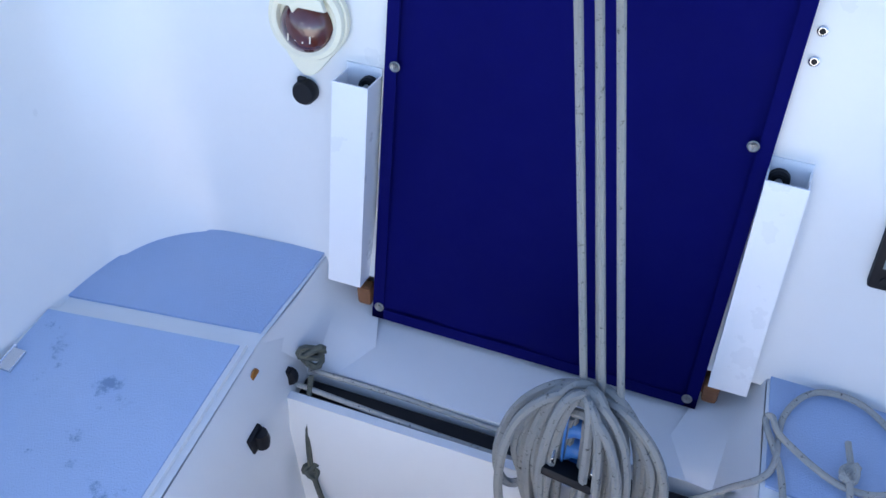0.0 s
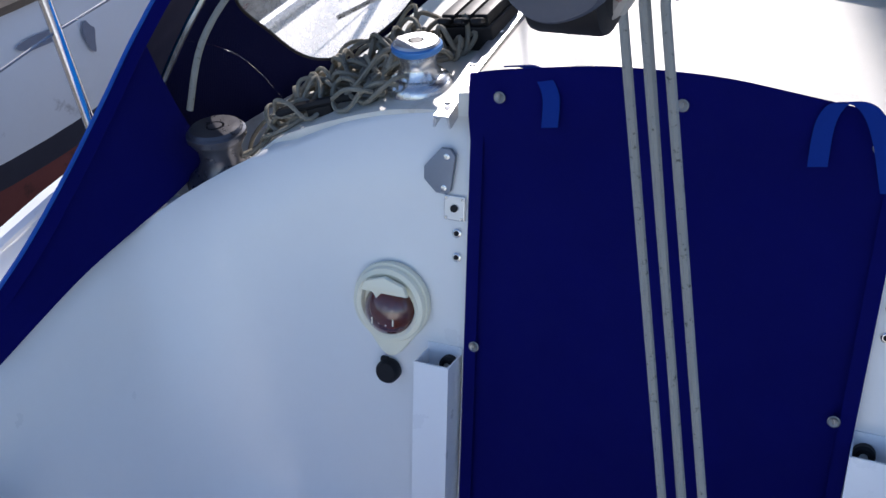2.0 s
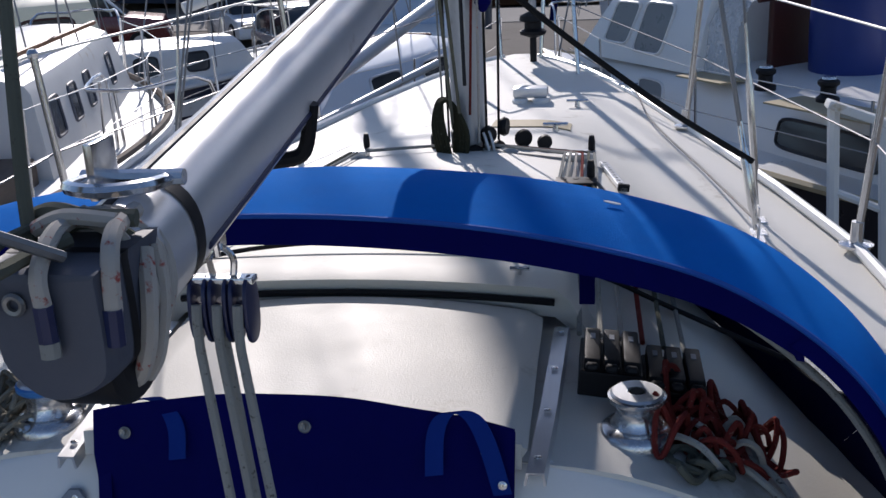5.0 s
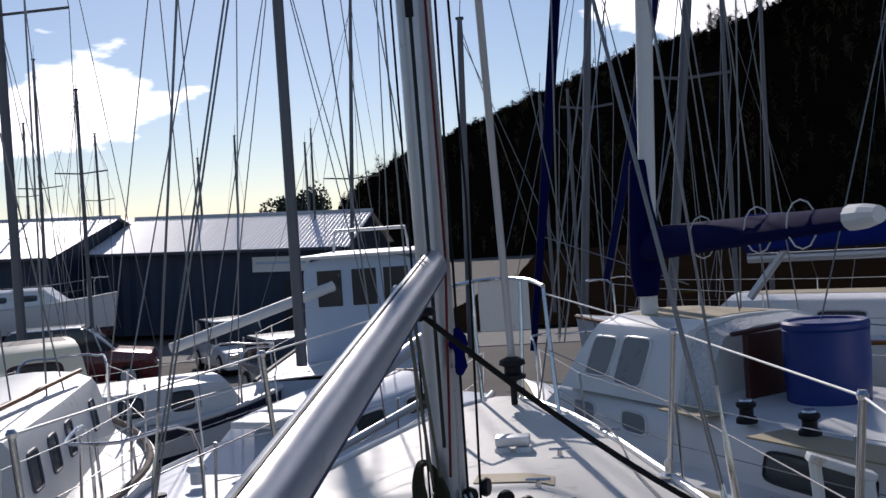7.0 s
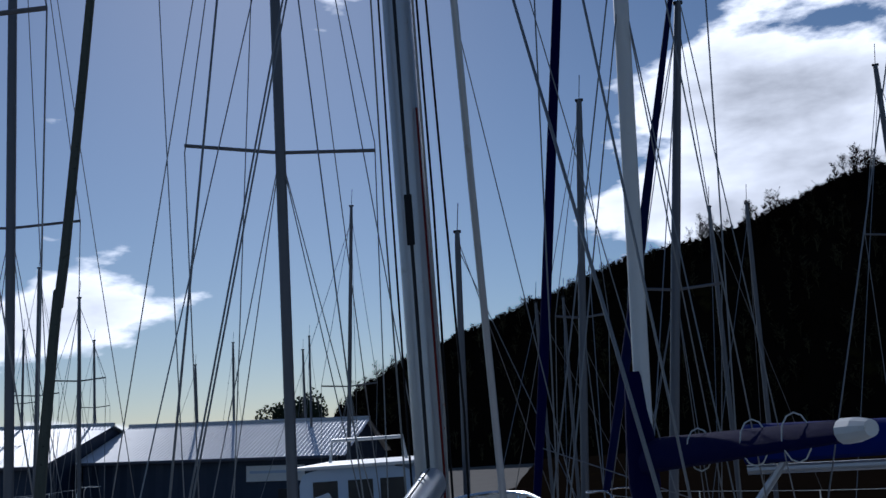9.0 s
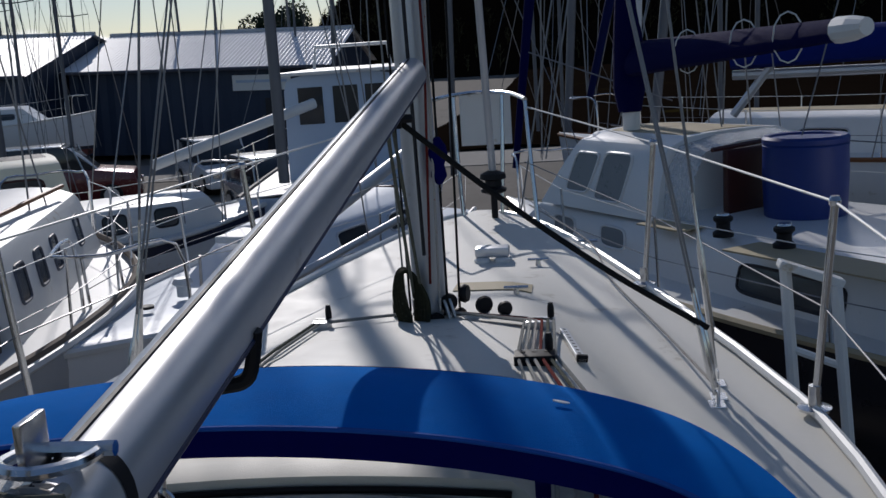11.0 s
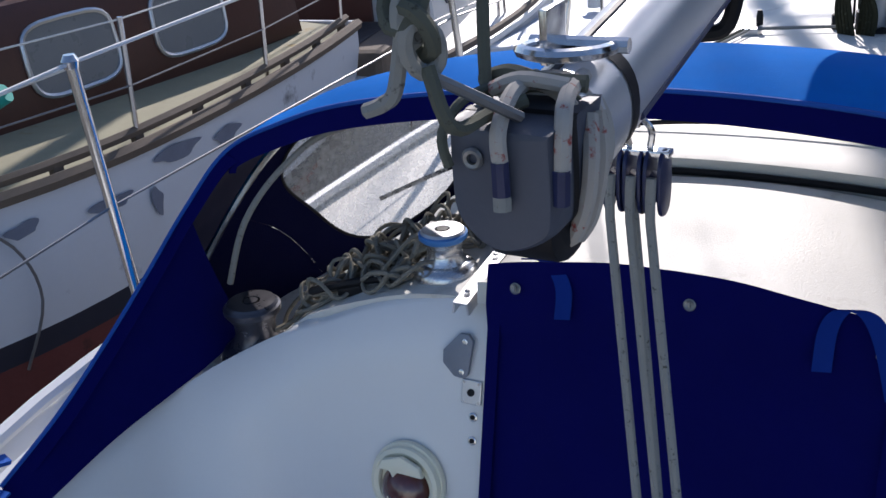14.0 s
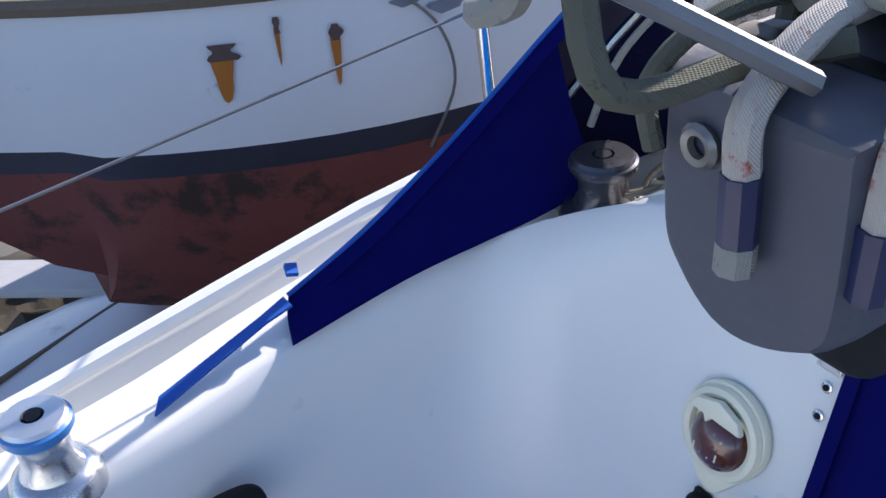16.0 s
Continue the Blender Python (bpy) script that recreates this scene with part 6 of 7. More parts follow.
# port-forward neighbour: white long-keel yacht with small windows
b, hb, sh = boat("white grp yacht with long coachroof, small dark windows and mahogany door", (-4.0, 6.1, 0.13), 12, 5.4, 2.4, 0.8, HULLG, WHITEP, WHITEP, 2.1, 0.12)
on = cabin(b, -1.75, 1.8, 0.82, 0.55, 0.62, 0.02, WHITEP, 0.5, 0.05, 0.9, 0.07, WHITEP)
for y, w in ((-1.3, 0.24), (-0.75, 0.24), (-0.2, 0.22), (0.85, 0.22)):
    side_window(b, on, 1, y, 0.55, w, 0.24, 0.6, GLASS, GREYCAP, 6)
part("companion_door", box(0.6, 0.03, 0.6, (0.1, -1.78, 0.33), 0.01), MAHOG, b, "mahogany door")
part("hatch_slide", box(0.7, 0.9, 0.05, (0.0, -1.2, 0.74), 0.02), WHITEP, b)
for x in (-0.5, 0.5):
    part("grab_rail", tube([(x, -1.3, 0.74), (x, 0.9, 0.74)], 0.018, 6), TEAK, b)
part("cockpit_coaming", box(1.5, 0.85, 0.22, (0, -2.2, 0.1), 0.05), WOODG, b, "bare wood coaming")
part("cockpit_well", box(1.1, 0.65, 0.06, (0, -2.2, 0.19), 0.02), BLKLINE, b)
part("wooden_toe_rail", tube([(hb(y) - 0.02, y, sh(y) + 0.05) for y in [-2.6 + 0.26 * i for i in range(20)]], 0.03, 6), WOODG, b, "worn teak rail")
rails(b, hb, sh, [-2.5, -1.5, -0.4, 0.8, 1.6, 2.1], 0.58)
pulpit_rail(b, hb, sh, 2.1)
rig("white mast standing on the white yacht", -4.25, 6.2, 0.6, 10.5, 0.06, 0, 0, (0.5, 0.75))

# small navy-hulled motor sailer with a wooden wheelhouse
b, hb, sh = boat("small navy-hulled motor sailer with a dark-framed wheelhouse", (-5.1, 10.0, -0.15), -52, 5.4, 2.0, 0.72, HULLN, WHITEP, WHITEP, 2.0, 0.3, name="motor_sailer", band=WHITEP)
on = cabin(b, -0.4, 1.7, 0.72, 0.5, 0.38, 0.05, WHITEP, 0.25, 0.0, 0.92, 0.04)
for y in (0.9, 0.3):
    side_window(b, on, -1, y, 0.55, 0.26, 0.2, 0.4, GLASS, BLKLINE, 5)
    side_window(b, on, 1, y, 0.55, 0.26, 0.2, 0.4, GLASS, BLKLINE, 5)
on = cabin(b, -1.3, 0.0, 0.62, 0.56, 0.95, 0.08, CREAM, 0.18, 0.0, 0.94, 0.05, BLKLINE, name="wheelhouse")
for sgn in (-1, 1):
    side_window(b, on, sgn, -0.65, 0.62, 0.55, 0.38, 0.9, GLASS, MAHOG, 6)
part("wheelhouse_frame", tube([(-0.6, -1.32, 0.1), (-0.58, -1.32, 0.95), (0, -1.32, 1.05), (0.58, -1.32, 0.95), (0.6, -1.32, 0.1)], 0.035, 6), MAHOG, b, "dark wooden frame")
rails(b, hb, sh, [-2.4, -1.0, 0.4, 1.6], 0.5)
pulpit_rail(b, hb, sh, 1.6)

# pale blue-decked yacht just ahead to port, bow towards us
b, hb, sh = boat("small white yacht with pale blue deck and cabin, bow on", (-1.95, 7.35, 0.0), 166, 5.8, 2.0, 0.7, HULLW, mat("pale_blue_deck", (0.5, 0.58, 0.68), 0.5, var=0.08, scale=4), WHITEP, 1.9, 0.1)
on = cabin(b, -2.0, 0.9, 0.68, 0.45, 0.36, 0.03, mat("pale_blue_cabin", (0.55, 0.62, 0.71), 0.45, var=0.06, scale=4), 0.7, 0.05, 0.88, 0.06)
for y in (-1.3, -0.4):
    for sgn in (-1, 1):
        side_window(b, on, sgn, y, 0.55, 0.5, 0.16, 0.36, GLASS, ALU, 5)
part("foredeck_hatch", box(0.42, 0.42, 0.06, (0, 0.45, 0.40), 0.02), WHITEP, b)
part("deck_vent", lathe([(0.05, 0.0), (0.05, 0.08), (0.08, 0.1), (0.06, 0.14)], 12, Matrix.Translation((0.1, 1.3, 0.1))), WHITEP, b)
part("chain_pipe", lathe([(0.05, 0.0), (0.05, 0.02)], 14, Matrix.Translation((0.1, 1.75, 0.12))), BLACK, b)
rails(b, hb, sh, [-2.6, -1.3, 0.0, 1.2, 1.9], 0.5)
pulpit_rail(b, hb, sh, 2.0)
part("brown_washboard", box(0.5, 0.03, 0.4, (0, -2.05, 0.25), 0.01), MAHOG, b)
sp = thing("neighbour_boom", "silver alloy boom of the small yacht, resting over its cabin", "boom")
part("spar", tube([(-1.55, 5.05, 0.42), (-0.85, 7.6, 0.92)], 0.055, 12), ANOD, sp, "", True)
part("lower_spar", tube([(-1.5, 5.2, 0.28), (-0.8, 7.0, 0.48)], 0.03, 10), ANOD, sp, "", True)
sp = thing("spinnaker_pole", "white pole across the motor sailer", "pole")
part("spar", tube([(-4.5, 11.0, 0.62), (-2.75, 12.4, 1.2)], 0.07, 10), WHITEP, sp, "", True)

# fishing-type motor boat seen from astern
b, hb, sh = boat("white motor boat with a tall glazed wheelhouse, seen from astern", (-2.72, 15.2, 0.1), 6, 8.0, 2.6, 0.95, HULLB, WHITEP, BLKLINE, 2.2, 0.4, name="motor_boat", full=0.92)
on = cabin(b, -2.4, 1.2, 0.80, 0.75, 1.38, 0.05, HULLB, 0.35, 0.0, 0.95, 0.06, WHITEP, name="wheelhouse")
for sgn in (-1, 1):
    for y in (-1.6, -0.6, 0.3):
        side_window(b, on, sgn, y, 0.68, 0.75, 0.5, 1.3, GLASS, WHITEP, 8)
for x in (-0.42, 0.06, 0.5):
    part("aft_window", box(0.34, 0.02, 0.5, (x, -2.40, 1.05), 0.01), GLASS, b, "dark aft window")
part("roof_overhang", box(1.62, 3.9, 0.05, (0, -0.6, 1.49), 0.02), WHITEP, b)
part("radar_arch", tube([(-0.6, -0.4, 1.46), (-0.55, -0.4, 1.85), (0.55, -0.4, 1.85), (0.6, -0.4, 1.46)], 0.03, 6), WHITEP, b)
for i in range(5):
    part("name_mark", box(0.09, 0.012, 0.05 + 0.04 * (i % 2), (-0.05 + 0.13 * i, -4.07, -0.35), 0), BLACK, b, "dark lettering mark")
for x in (-0.4, 0.55):
    part("exhaust_outlet", lathe([(0.06, 0), (0.05, 0.03)], 12, pose(x, -4.05, -0.72, 90, 0, 0)), BLACK, b)
part("rudder_frame", box(1.8, 0.1, 0.35, (0, -3.95, -1.0), 0.02), REDP, b)
rails(b, hb, sh, [-3.8, -2.5, 2.0, 3.2], 0.6)
pulpit_rail(b, hb, sh, 3.2)

# starboard neighbour: white yacht with sloping windscreen, black topsides
b, hb, sh = boat("white cruising yacht with black topsides, tan decks and brown companionway", (2.60, 6.55, -0.09), 35, 9.6, 2.9, 0.85, HULLK, GEL, TAN, 2.0, 0.15, name="cruising_yacht")
on = cabin(b, -3.6, 3.6, 1.28, 0.75, 0.42, 0.0, GEL, 0.6, 0.0, 0.92, 0.05, None, name="coachroof")
for y, w in ((2.55, 0.36), (1.75, 0.36)):
    side_window(b, on, -1, y, 0.55, w, 0.17, 0.42, GLASSG, GEL, 4, 0.3)
side_window(b, on, -1, -0.35, 0.42, 0.95, 0.20, 0.42, GLASS, BLKLINE, 6)
on = cabin(b, 1.2, 2.9, 0.86, 0.80, 0.60, 0.42, GEL, 0.45, 0.02, 0.82, 0.06, TAN, name="doghouse")
side_window(b, on, -1, 2.30, 0.52, 0.34, 0.34, 0.6, GLASSG, GEL, 7, -0.3)
side_window(b, on, -1, 1.84, 0.50, 0.38, 0.40, 0.6, GLASSG, GEL, 7, -0.2)
for x in (-0.3, 0.3):
    part("windscreen", prism(oval(0.5, 0.42, 20, 7), 0.012, pose(x, 2.70, 0.72, 55, 0, 180)), GLASSG, b, "grey covered windscreen")
part("brown_companionway", box(0.72, 0.05, 0.62, (-0.05, 0.90, 0.66), 0.02), MAHOG, b, "dark red-brown companionway screen")
part("clear_shelter", sheet([[Vector((-0.78, 1.2, 0.44)), Vector((-0.74, 1.2, 0.8)), Vector((-0.6, 1.2, 1.0)), Vector((-0.2, 1.2, 1.06)), Vector((0.4, 1.2, 1.06))], [Vector((-0.74, 0.88, 0.44)), Vector((-0.72, 0.9, 0.78)), Vector((-0.58, 0.92, 0.97)), Vector((-0.2, 0.94, 1.02)), Vector((0.4, 0.94, 1.02))]], 0.004), VINYL, b, "clear plastic spray shelter", True)
part("notice", box(0.16, 0.006, 0.12, (0.08, 0.868, 0.74), 0.0), WHITEP, b, "small white notice")
part("screen_top", tube([(-0.55, 0.88, 0.98), (0.6, 0.88, 1.02)], 0.02, 6), MAHOG, b)
part("aft_coaming", box(0.12, 2.6, 0.40, (0.9, -0.9, 0.55), 0.05), GEL, b, "", True)
part("stern_shelter", box(1.7, 0.5, 0.55, (0.1, -2.2, 0.55), 0.12, 3), GEL, b, "", True)
part("tan_side_deck", box(0.35, 3.4, 0.012, (-1.12, -1.7, 0.43), 0.0), TAN, b, "tan non-slip side deck")
part("tan_side_deck", box(0.26, 0.5, 0.012, (-0.92, 0.95, 0.435), 0.0), TAN, b, "tan non-slip panel")
rails(b, hb, sh, [-4.2, -2.6, -1.0, 0.6, 2.2, 3.6], 0.6)
pulpit_rail(b, hb, sh, 3.8)
for x, y in ((-0.95, 0.35), (-0.98, -0.25)):
    p = pose(2.60, 6.55, -0.09, 0, 0, 35) @ Vector((x, y, 0.43))
    w = thing("neighbour_winch", "black and chrome sheet winch on the neighbouring coaming", "winch", at=p, group="neighbour winches")
    part("drum", lathe([(0.075, 0), (0.075, 0.03), (0.05, 0.05), (0.05, 0.1), (0.07, 0.12), (0.07, 0.14), (0.04, 0.16)], 20), BLACK, w, "", True)
    part("top", lathe([(0.05, 0.155), (0.045, 0.17)], 20), CHROME, w)
drum = thing("blue_barrel", "blue plastic drum standing in the neighbouring cockpit", "barrel", at=pose(2.60, 6.55, -0.09, 0, 0, 35) @ Vector((-0.05, 0.42, 0.36)))
part("body", lathe([(0.29, 0.0), (0.30, 0.03), (0.31, 0.3), (0.315, 0.45), (0.31, 0.62), (0.315, 0.64), (0.30, 0.66), (0.29, 0.66)], 36), BARREL, drum, "", True)
part("lid", lathe([(0.315, 0.655), (0.318, 0.69), (0.30, 0.71), (0.27, 0.705), (0.26, 0.69), (0.12, 0.688), (0.0, 0.688)], 36), BARREL, drum, "blue recessed lid", True)
S1M = pose(2.60, 6.55, -0.09, 0, 0, 35)
q = S1M @ Vector((-0.32, 2.15, 0.9))
rig("white alloy mast of the cruising yacht with a sail cover", q.x, q.y, q.z, 9.3, 0.065, 0.045, 0.0, (0.62, 0.83), ((1.2, 0.6, 0.2, 0.98), (-1.0, -0.2, 0.3, 0.7)), WHITEP)
sc = thing("sail_cover", "navy canvas sail cover over the neighbouring boom", "sail cover")
p0, p1 = Vector((1.2, 8.0, 1.60)), Vector((2.25, 5.66, 1.74))
line = [p0.lerp(p1, i / 10) for i in range(11)]
part("cover", tube(line, [0.19 - 0.0095 * i for i in range(11)], 14, flat=0.6), SAILC, sc, "", True)
part("mast_wrap", lathe([(0.10, 0.0), (0.14, 0.2), (0.13, 0.6), (0.09, 1.15), (0.075, 1.2)], 14, Matrix.Translation((q.x, q.y, 1.14))), SAILC, sc, "", True)
part("white_end", tube([p1, p1.lerp(p0, -0.05), p1.lerp(p0, -0.10)], [0.085, 0.08, 0.055], 12), WHITEP, sc, "white sail end")
for i in (3, 6, 8):
    part("lacing", tube([line[i] + Vector((0.1 * math.cos(a), 0, 0.17 * math.sin(a))) for a in [2 * math.pi * k / 12 for k in range(12)]], 0.006, 5, True), WHITEP, sc)
sc2 = thing("sail_cover", "bright blue sail cover on a boom further off", "sail cover")
part("cover", tube([(2.6, 12.0, 1.55), (4.5, 11.4, 1.55), (7.2, 10.6, 1.5)], [0.28, 0.24, 0.17], 12, flat=0.7), woven("mid_blue_canvas", (0.004, 0.016, 0.16), 0.8), sc2, "", True)
part("boom", tube([(2.6, 12.0, 1.24), (7.4, 10.6, 1.22)], 0.06, 10), ANOD, sc2)
part("strut", tube([(2.6, 12.0, 0.75), (3.15, 11.8, 1.5)], 0.05, 8), ANOD, sc2)
part("lazyjack", tube([(4.6, 11.35, 1.6), (4.5, 11.35, 2.2)], 0.008, 5), WHITEP, sc2)
b, hb, sh = boat("white yacht further along the row under a blue sail cover", (4.2, 12.6, 0.2), 62, 8.5, 2.7, 0.9, HULLW, GEL, TEAK, 2.0, 0.2)
on = cabin(b, -2.2, 2.2, 0.9, 0.6, 0.45, 0.02, GEL, 0.5, 0.05, 0.9, 0.06, TAN)
for y in (-1.0, 0.2, 1.1):
    side_window(b, on, 1, y, 0.5, 0.6, 0.16, 0.45, GLASS, ALU, 5)
    side_window(b, on, -1, y, 0.5, 0.6, 0.16, 0.45, GLASS, ALU, 5)
rails(b, hb, sh, [-3.8, -2.2, -0.6, 1.0, 2.6, 3.4], 0.6)
pulpit_rail(b, hb, sh, 3.4)
# boats by the shed
for (x, y, z, rz, L, lab) in ((-17.5, 29.5, 0.35, -78, 7.0, "white bilge-keel cruiser with a steel pulpit near the shed"), (-11.6, 14.5, -0.2, 20, 7.0, "grey and white yacht with an inflatable on deck"), (9.5, 16.5, 0.1, 40, 8.5, "white sloop at the foot of the hill"), (-26.0, 27.0, 0.3, -60, 7.5, "white cruiser by the shed")):
    b, hb, sh = boat(lab, (x, y, z), rz, L, 2.5, 0.9, HULLW, GEL, GELDIRT, 2.0, 0.25)
    on = cabin(b, -1.8, 2.0, 0.85, 0.55, 0.5, 0.02, GEL, 0.6, 0.05, 0.88, 0.06)
    for yy in (-1.1, 0.0, 0.9):
        for sgn in (-1, 1):
            side_window(b, on, sgn, yy, 0.5, 0.6, 0.2, 0.5, GLASS, ALU, 5)
    part("orange_canvas", box(0.5, 0.5, 0.5, (0, -2.3, 0.35), 0.1, 3), ORANGE, b, "orange buoy in the cockpit") if x == -17.5 else None
    rails(b, hb, sh, [-3.0, -1.5, 0.0, 1.5, 2.6], 0.6)
    pulpit_rail(b, hb, sh, 2.7)

# ---- further masts and rigging across the yard ----
WHITEM = mat("white_painted_spar", (0.6, 0.61, 0.63), 0.35, 0.3, var=0.08, scale=5)
rig("grey alloy mast with a wide spreader", -8.15, 14.0, -0.2, 15, 0.075, 0.0, 0, (0.385, 1.1), ((-1.5, -3, 0, 0.98), (0.9, 3.0, 0, 0.98), (1.4, -1.2, 0, 0.98)))
rig("grey alloy mast with spreaders above the motor sailer", -2.7, 10.4, 0.4, 13.5, 0.06, 0.004, 0, (0.38, 1.14, 0.09), ((-1.2, -2.2, 0.2, 0.62), (0.6, 2.5, 0.3, 0.98), (1.6, 0.4, 0.2, 0.98), (-2.6, 0.5, 0.2, 0.98)))
for (x, y, z1, r, w, f) in ((-5.97, 28, 8.8, 0.055, 0.8, 0.42), (-1.34, 16, 5.34, 0.055, 0.0, 0.5), (0.55, 18, 8.1, 0.065, 0.5, 0.5), (1.72, 14, 8.2, 0.06, 0.7, 0.48), (-13.4, 27, 6.6, 0.055, 0.75, 0.65), (-18.5, 34, 9.0, 0.06, 0.8, 0.5), (-16.5, 45, 6.0, 0.06, 0.0, 0.5), (-15.2, 46, 7.0, 0.06, 0.0, 0.5), (-12.0, 47, 6.5, 0.06, 0.0, 0.5), (-21, 44, 7.4, 0.06, 0.7, 0.6), (-24, 43, 8.0, 0.06, 0.7, 0.6), (-11, 44, 6.8, 0.05, 0, 0.5), (4.2, 24, 7.0, 0.05, 0, 0.5), (5.2, 25, 7.2, 0.05, 0, 0.5), (8.0, 22, 9.5, 0.06, 0.8, 0.6), (11.5, 22, 13.0, 0.06, 0.8, 0.5), (-0.1, 24, 5.0, 0.04, 0, 0.5), (0.5, 25, 5.2, 0.04, 0, 0.5)):
    rig("distant alloy yacht mast with wire rigging", x, y, -0.3, z1, r, {-5.97: 0.062, -1.34: 0.032, 0.55: 0.075, 1.72: 0.113}.get(x, random.Random(int(x * 10)).uniform(-0.01, 0.02)), 0, (f, w) if w else None, ((random.Random(int(y * 7 + x)).uniform(-2.5, 2.5), -2, 0, 0.95), (random.Random(int(y * 5 + x)).uniform(-2.5, 2.5), 2, 0, 0.98)))
fur = thing("furled_headsail", "headsail furled in dark navy sacrificial cloth", "furled sail")
part("roll", tube([(-0.09, 11.5, 0.3), (0.22, 11.5, 2.6), (0.79, 11.5, 7.3), (1.2, 11.5, 11)], [0.04, 0.065, 0.06, 0.04], 10), SAILC, fur, "", True)
fur = thing("furled_headsail", "headsail furled in blue sacrificial cloth, leaning across the hill", "furled sail")
part("roll", tube([(0.9, 13.6, 1.0), (1.45, 13.7, 3.2), (2.6, 13.9, 8.4)], [0.05, 0.08, 0.04], 10), woven("blue_sun_strip", (0.004, 0.008, 0.06), 0.8), fur, "", True)
for a, bb_ in (((-0.9, 6.0, 0.5), (-1.9, 6.3, 12)), ((-3.4, 9.0, 0.2), (-3.9, 9.2, 14)), ((-3.0, 9.0, 0.2), (-2.2, 9.4, 14)), ((0.6, 9.5, 0.4), (-1.6, 9.8, 14)), ((1.6, 9.0, 0.4), (-0.6, 9.2, 12)), ((2.2, 7.0, 0.5), (4.6, 7.6, 9)), ((3.4, 9.0, 0.5), (5.0, 9.0, 8)), ((2.6, 9.0, 0.5), (1.7, 9.0, 9)), ((0.95, 8.5, 1.0), (3.4, 8.5, 0.7)), ((0.2, 9.5, 1.7), (1.5, 8.4, 1.2))):
    st = thing("wire_stay", "thin steel wire stay of a neighbouring yacht", "stay", group="stays")
    part("wire", tube([a, bb_], 0.0065, 5), WIRE, st)


# ---- shed, cars, hill, trees ----
SHEDW = mat("navy_corrugated_cladding", (0.012, 0.028, 0.062), 0.55, 0.1, var=0.15, scale=1.5)
SHEDR = mat("weathered_metal_roof", (0.62, 0.63, 0.64), 0.42, 0.5, var=0.12, scale=1.2, stain=(0.45, 0.44, 0.42), stain_amt=0.03, stain_scale=0.8)


def shed(x0, x1, y0, y1, eave, ridge, label):
    s = thing("boat_shed", label, "shed", at=(0, 0, -0.33), rot=(0, 1.9, 0))
    ym = (y0 + y1) / 2
    n = int((x1 - x0) / 0.16)
    for nm, ya, yb, za, zb in (("roof_slope", y0 - 0.4, ym, eave, ridge), ("roof_slope", y1 + 0.4, ym, eave, ridge)):
        rows_ = []
        for i in range(2 * n + 1):
            x = x0 - 0.3 + (x1 - x0 + 0.6) * i / (2 * n)
            dz = 0.045 * (i % 2)
            rows_.append([(x, ya, za + dz), (x, yb, zb + dz)])
        part(nm, sheet(rows_), SHEDR, s, "corrugated metal roof slope")
    k = int((x1 - x0) / 0.3)
    part("front_wall", sheet([[(x0 + (x1 - x0) * i / k, y0 + 0.04 * (i % 2), z) for z in (GROUND_Z, eave + 0.05)] for i in range(k + 1)]), SHEDW, s, "navy profiled cladding")
    part("back_wall", box(x1 - x0, 0.1, eave - GROUND_Z, ((x0 + x1) / 2, y1, (eave + GROUND_Z) / 2)), SHEDW, s)
    for x in (x0, x1):
        part("gable_wall", prism([(y0, GROUND_Z), (y1, GROUND_Z), (y1, eave), (ym, ridge - 0.02), (y0, eave)], 0.1, Matrix(((0, 0, 1, x - 0.05), (1, 0, 0, 0), (0, 1, 0, 0), (0, 0, 0, 1)))), SHEDW, s)
    part("gutter", tube([(x0, y0 - 0.42, eave - 0.02), (x1, y0 - 0.42, eave - 0.02)], 0.07, 6), GREYCAP, s)
    part("ridge_cap", tube([(x0 - 0.3, ym, ridge + 0.05), (x1 + 0.3, ym, ridge + 0.05)], 0.08, 6), SHEDR, s)
    return s


s = shed(-19.6, -8.9, 40, 50, 1.52, 3.03, "long navy-clad boat shed with a pale corrugated roof")
part("sign_board", box(2.4, 0.05, 0.62, (-11.5, 39.9, 0.92), 0.01), WHITEP, s, "white sign board over the door")
part("sign_stripe", box(2.1, 0.02, 0.10, (-11.5, 39.86, 0.98), 0), HULLB, s, "pale blue bar of lettering")
part("door_opening", box(1.6, 0.06, 2.2, (-10.6, 39.95, -0.8), 0.01), BLKLINE, s, "dark doorway")
shed(-44, -20.0, 37, 49, 1.50, 3.1, "second navy shed with a bright metal roof")
road = part("yard_road", box(60, 6, 0.04, (-12, 34.5, GROUND_Z + 0.005)), mat("pale_tarmac", (0.2, 0.19, 0.175), 0.9, var=0.15, scale=1, bump=0.4, bscale=60), None)
tagged(road, "pale tarmac road in front of the shed", "road", kind="structure")
verge = part("grass_verge", box(60, 14, 0.05, (33, 47, GROUND_Z + 0.01)), mat("rough_grass", (0.10, 0.11, 0.03), 0.95, var=0.4, scale=2, bump=1, bscale=40), None)
tagged(verge, "rough yellow-green grass verge below the hill", "grass", kind="structure")


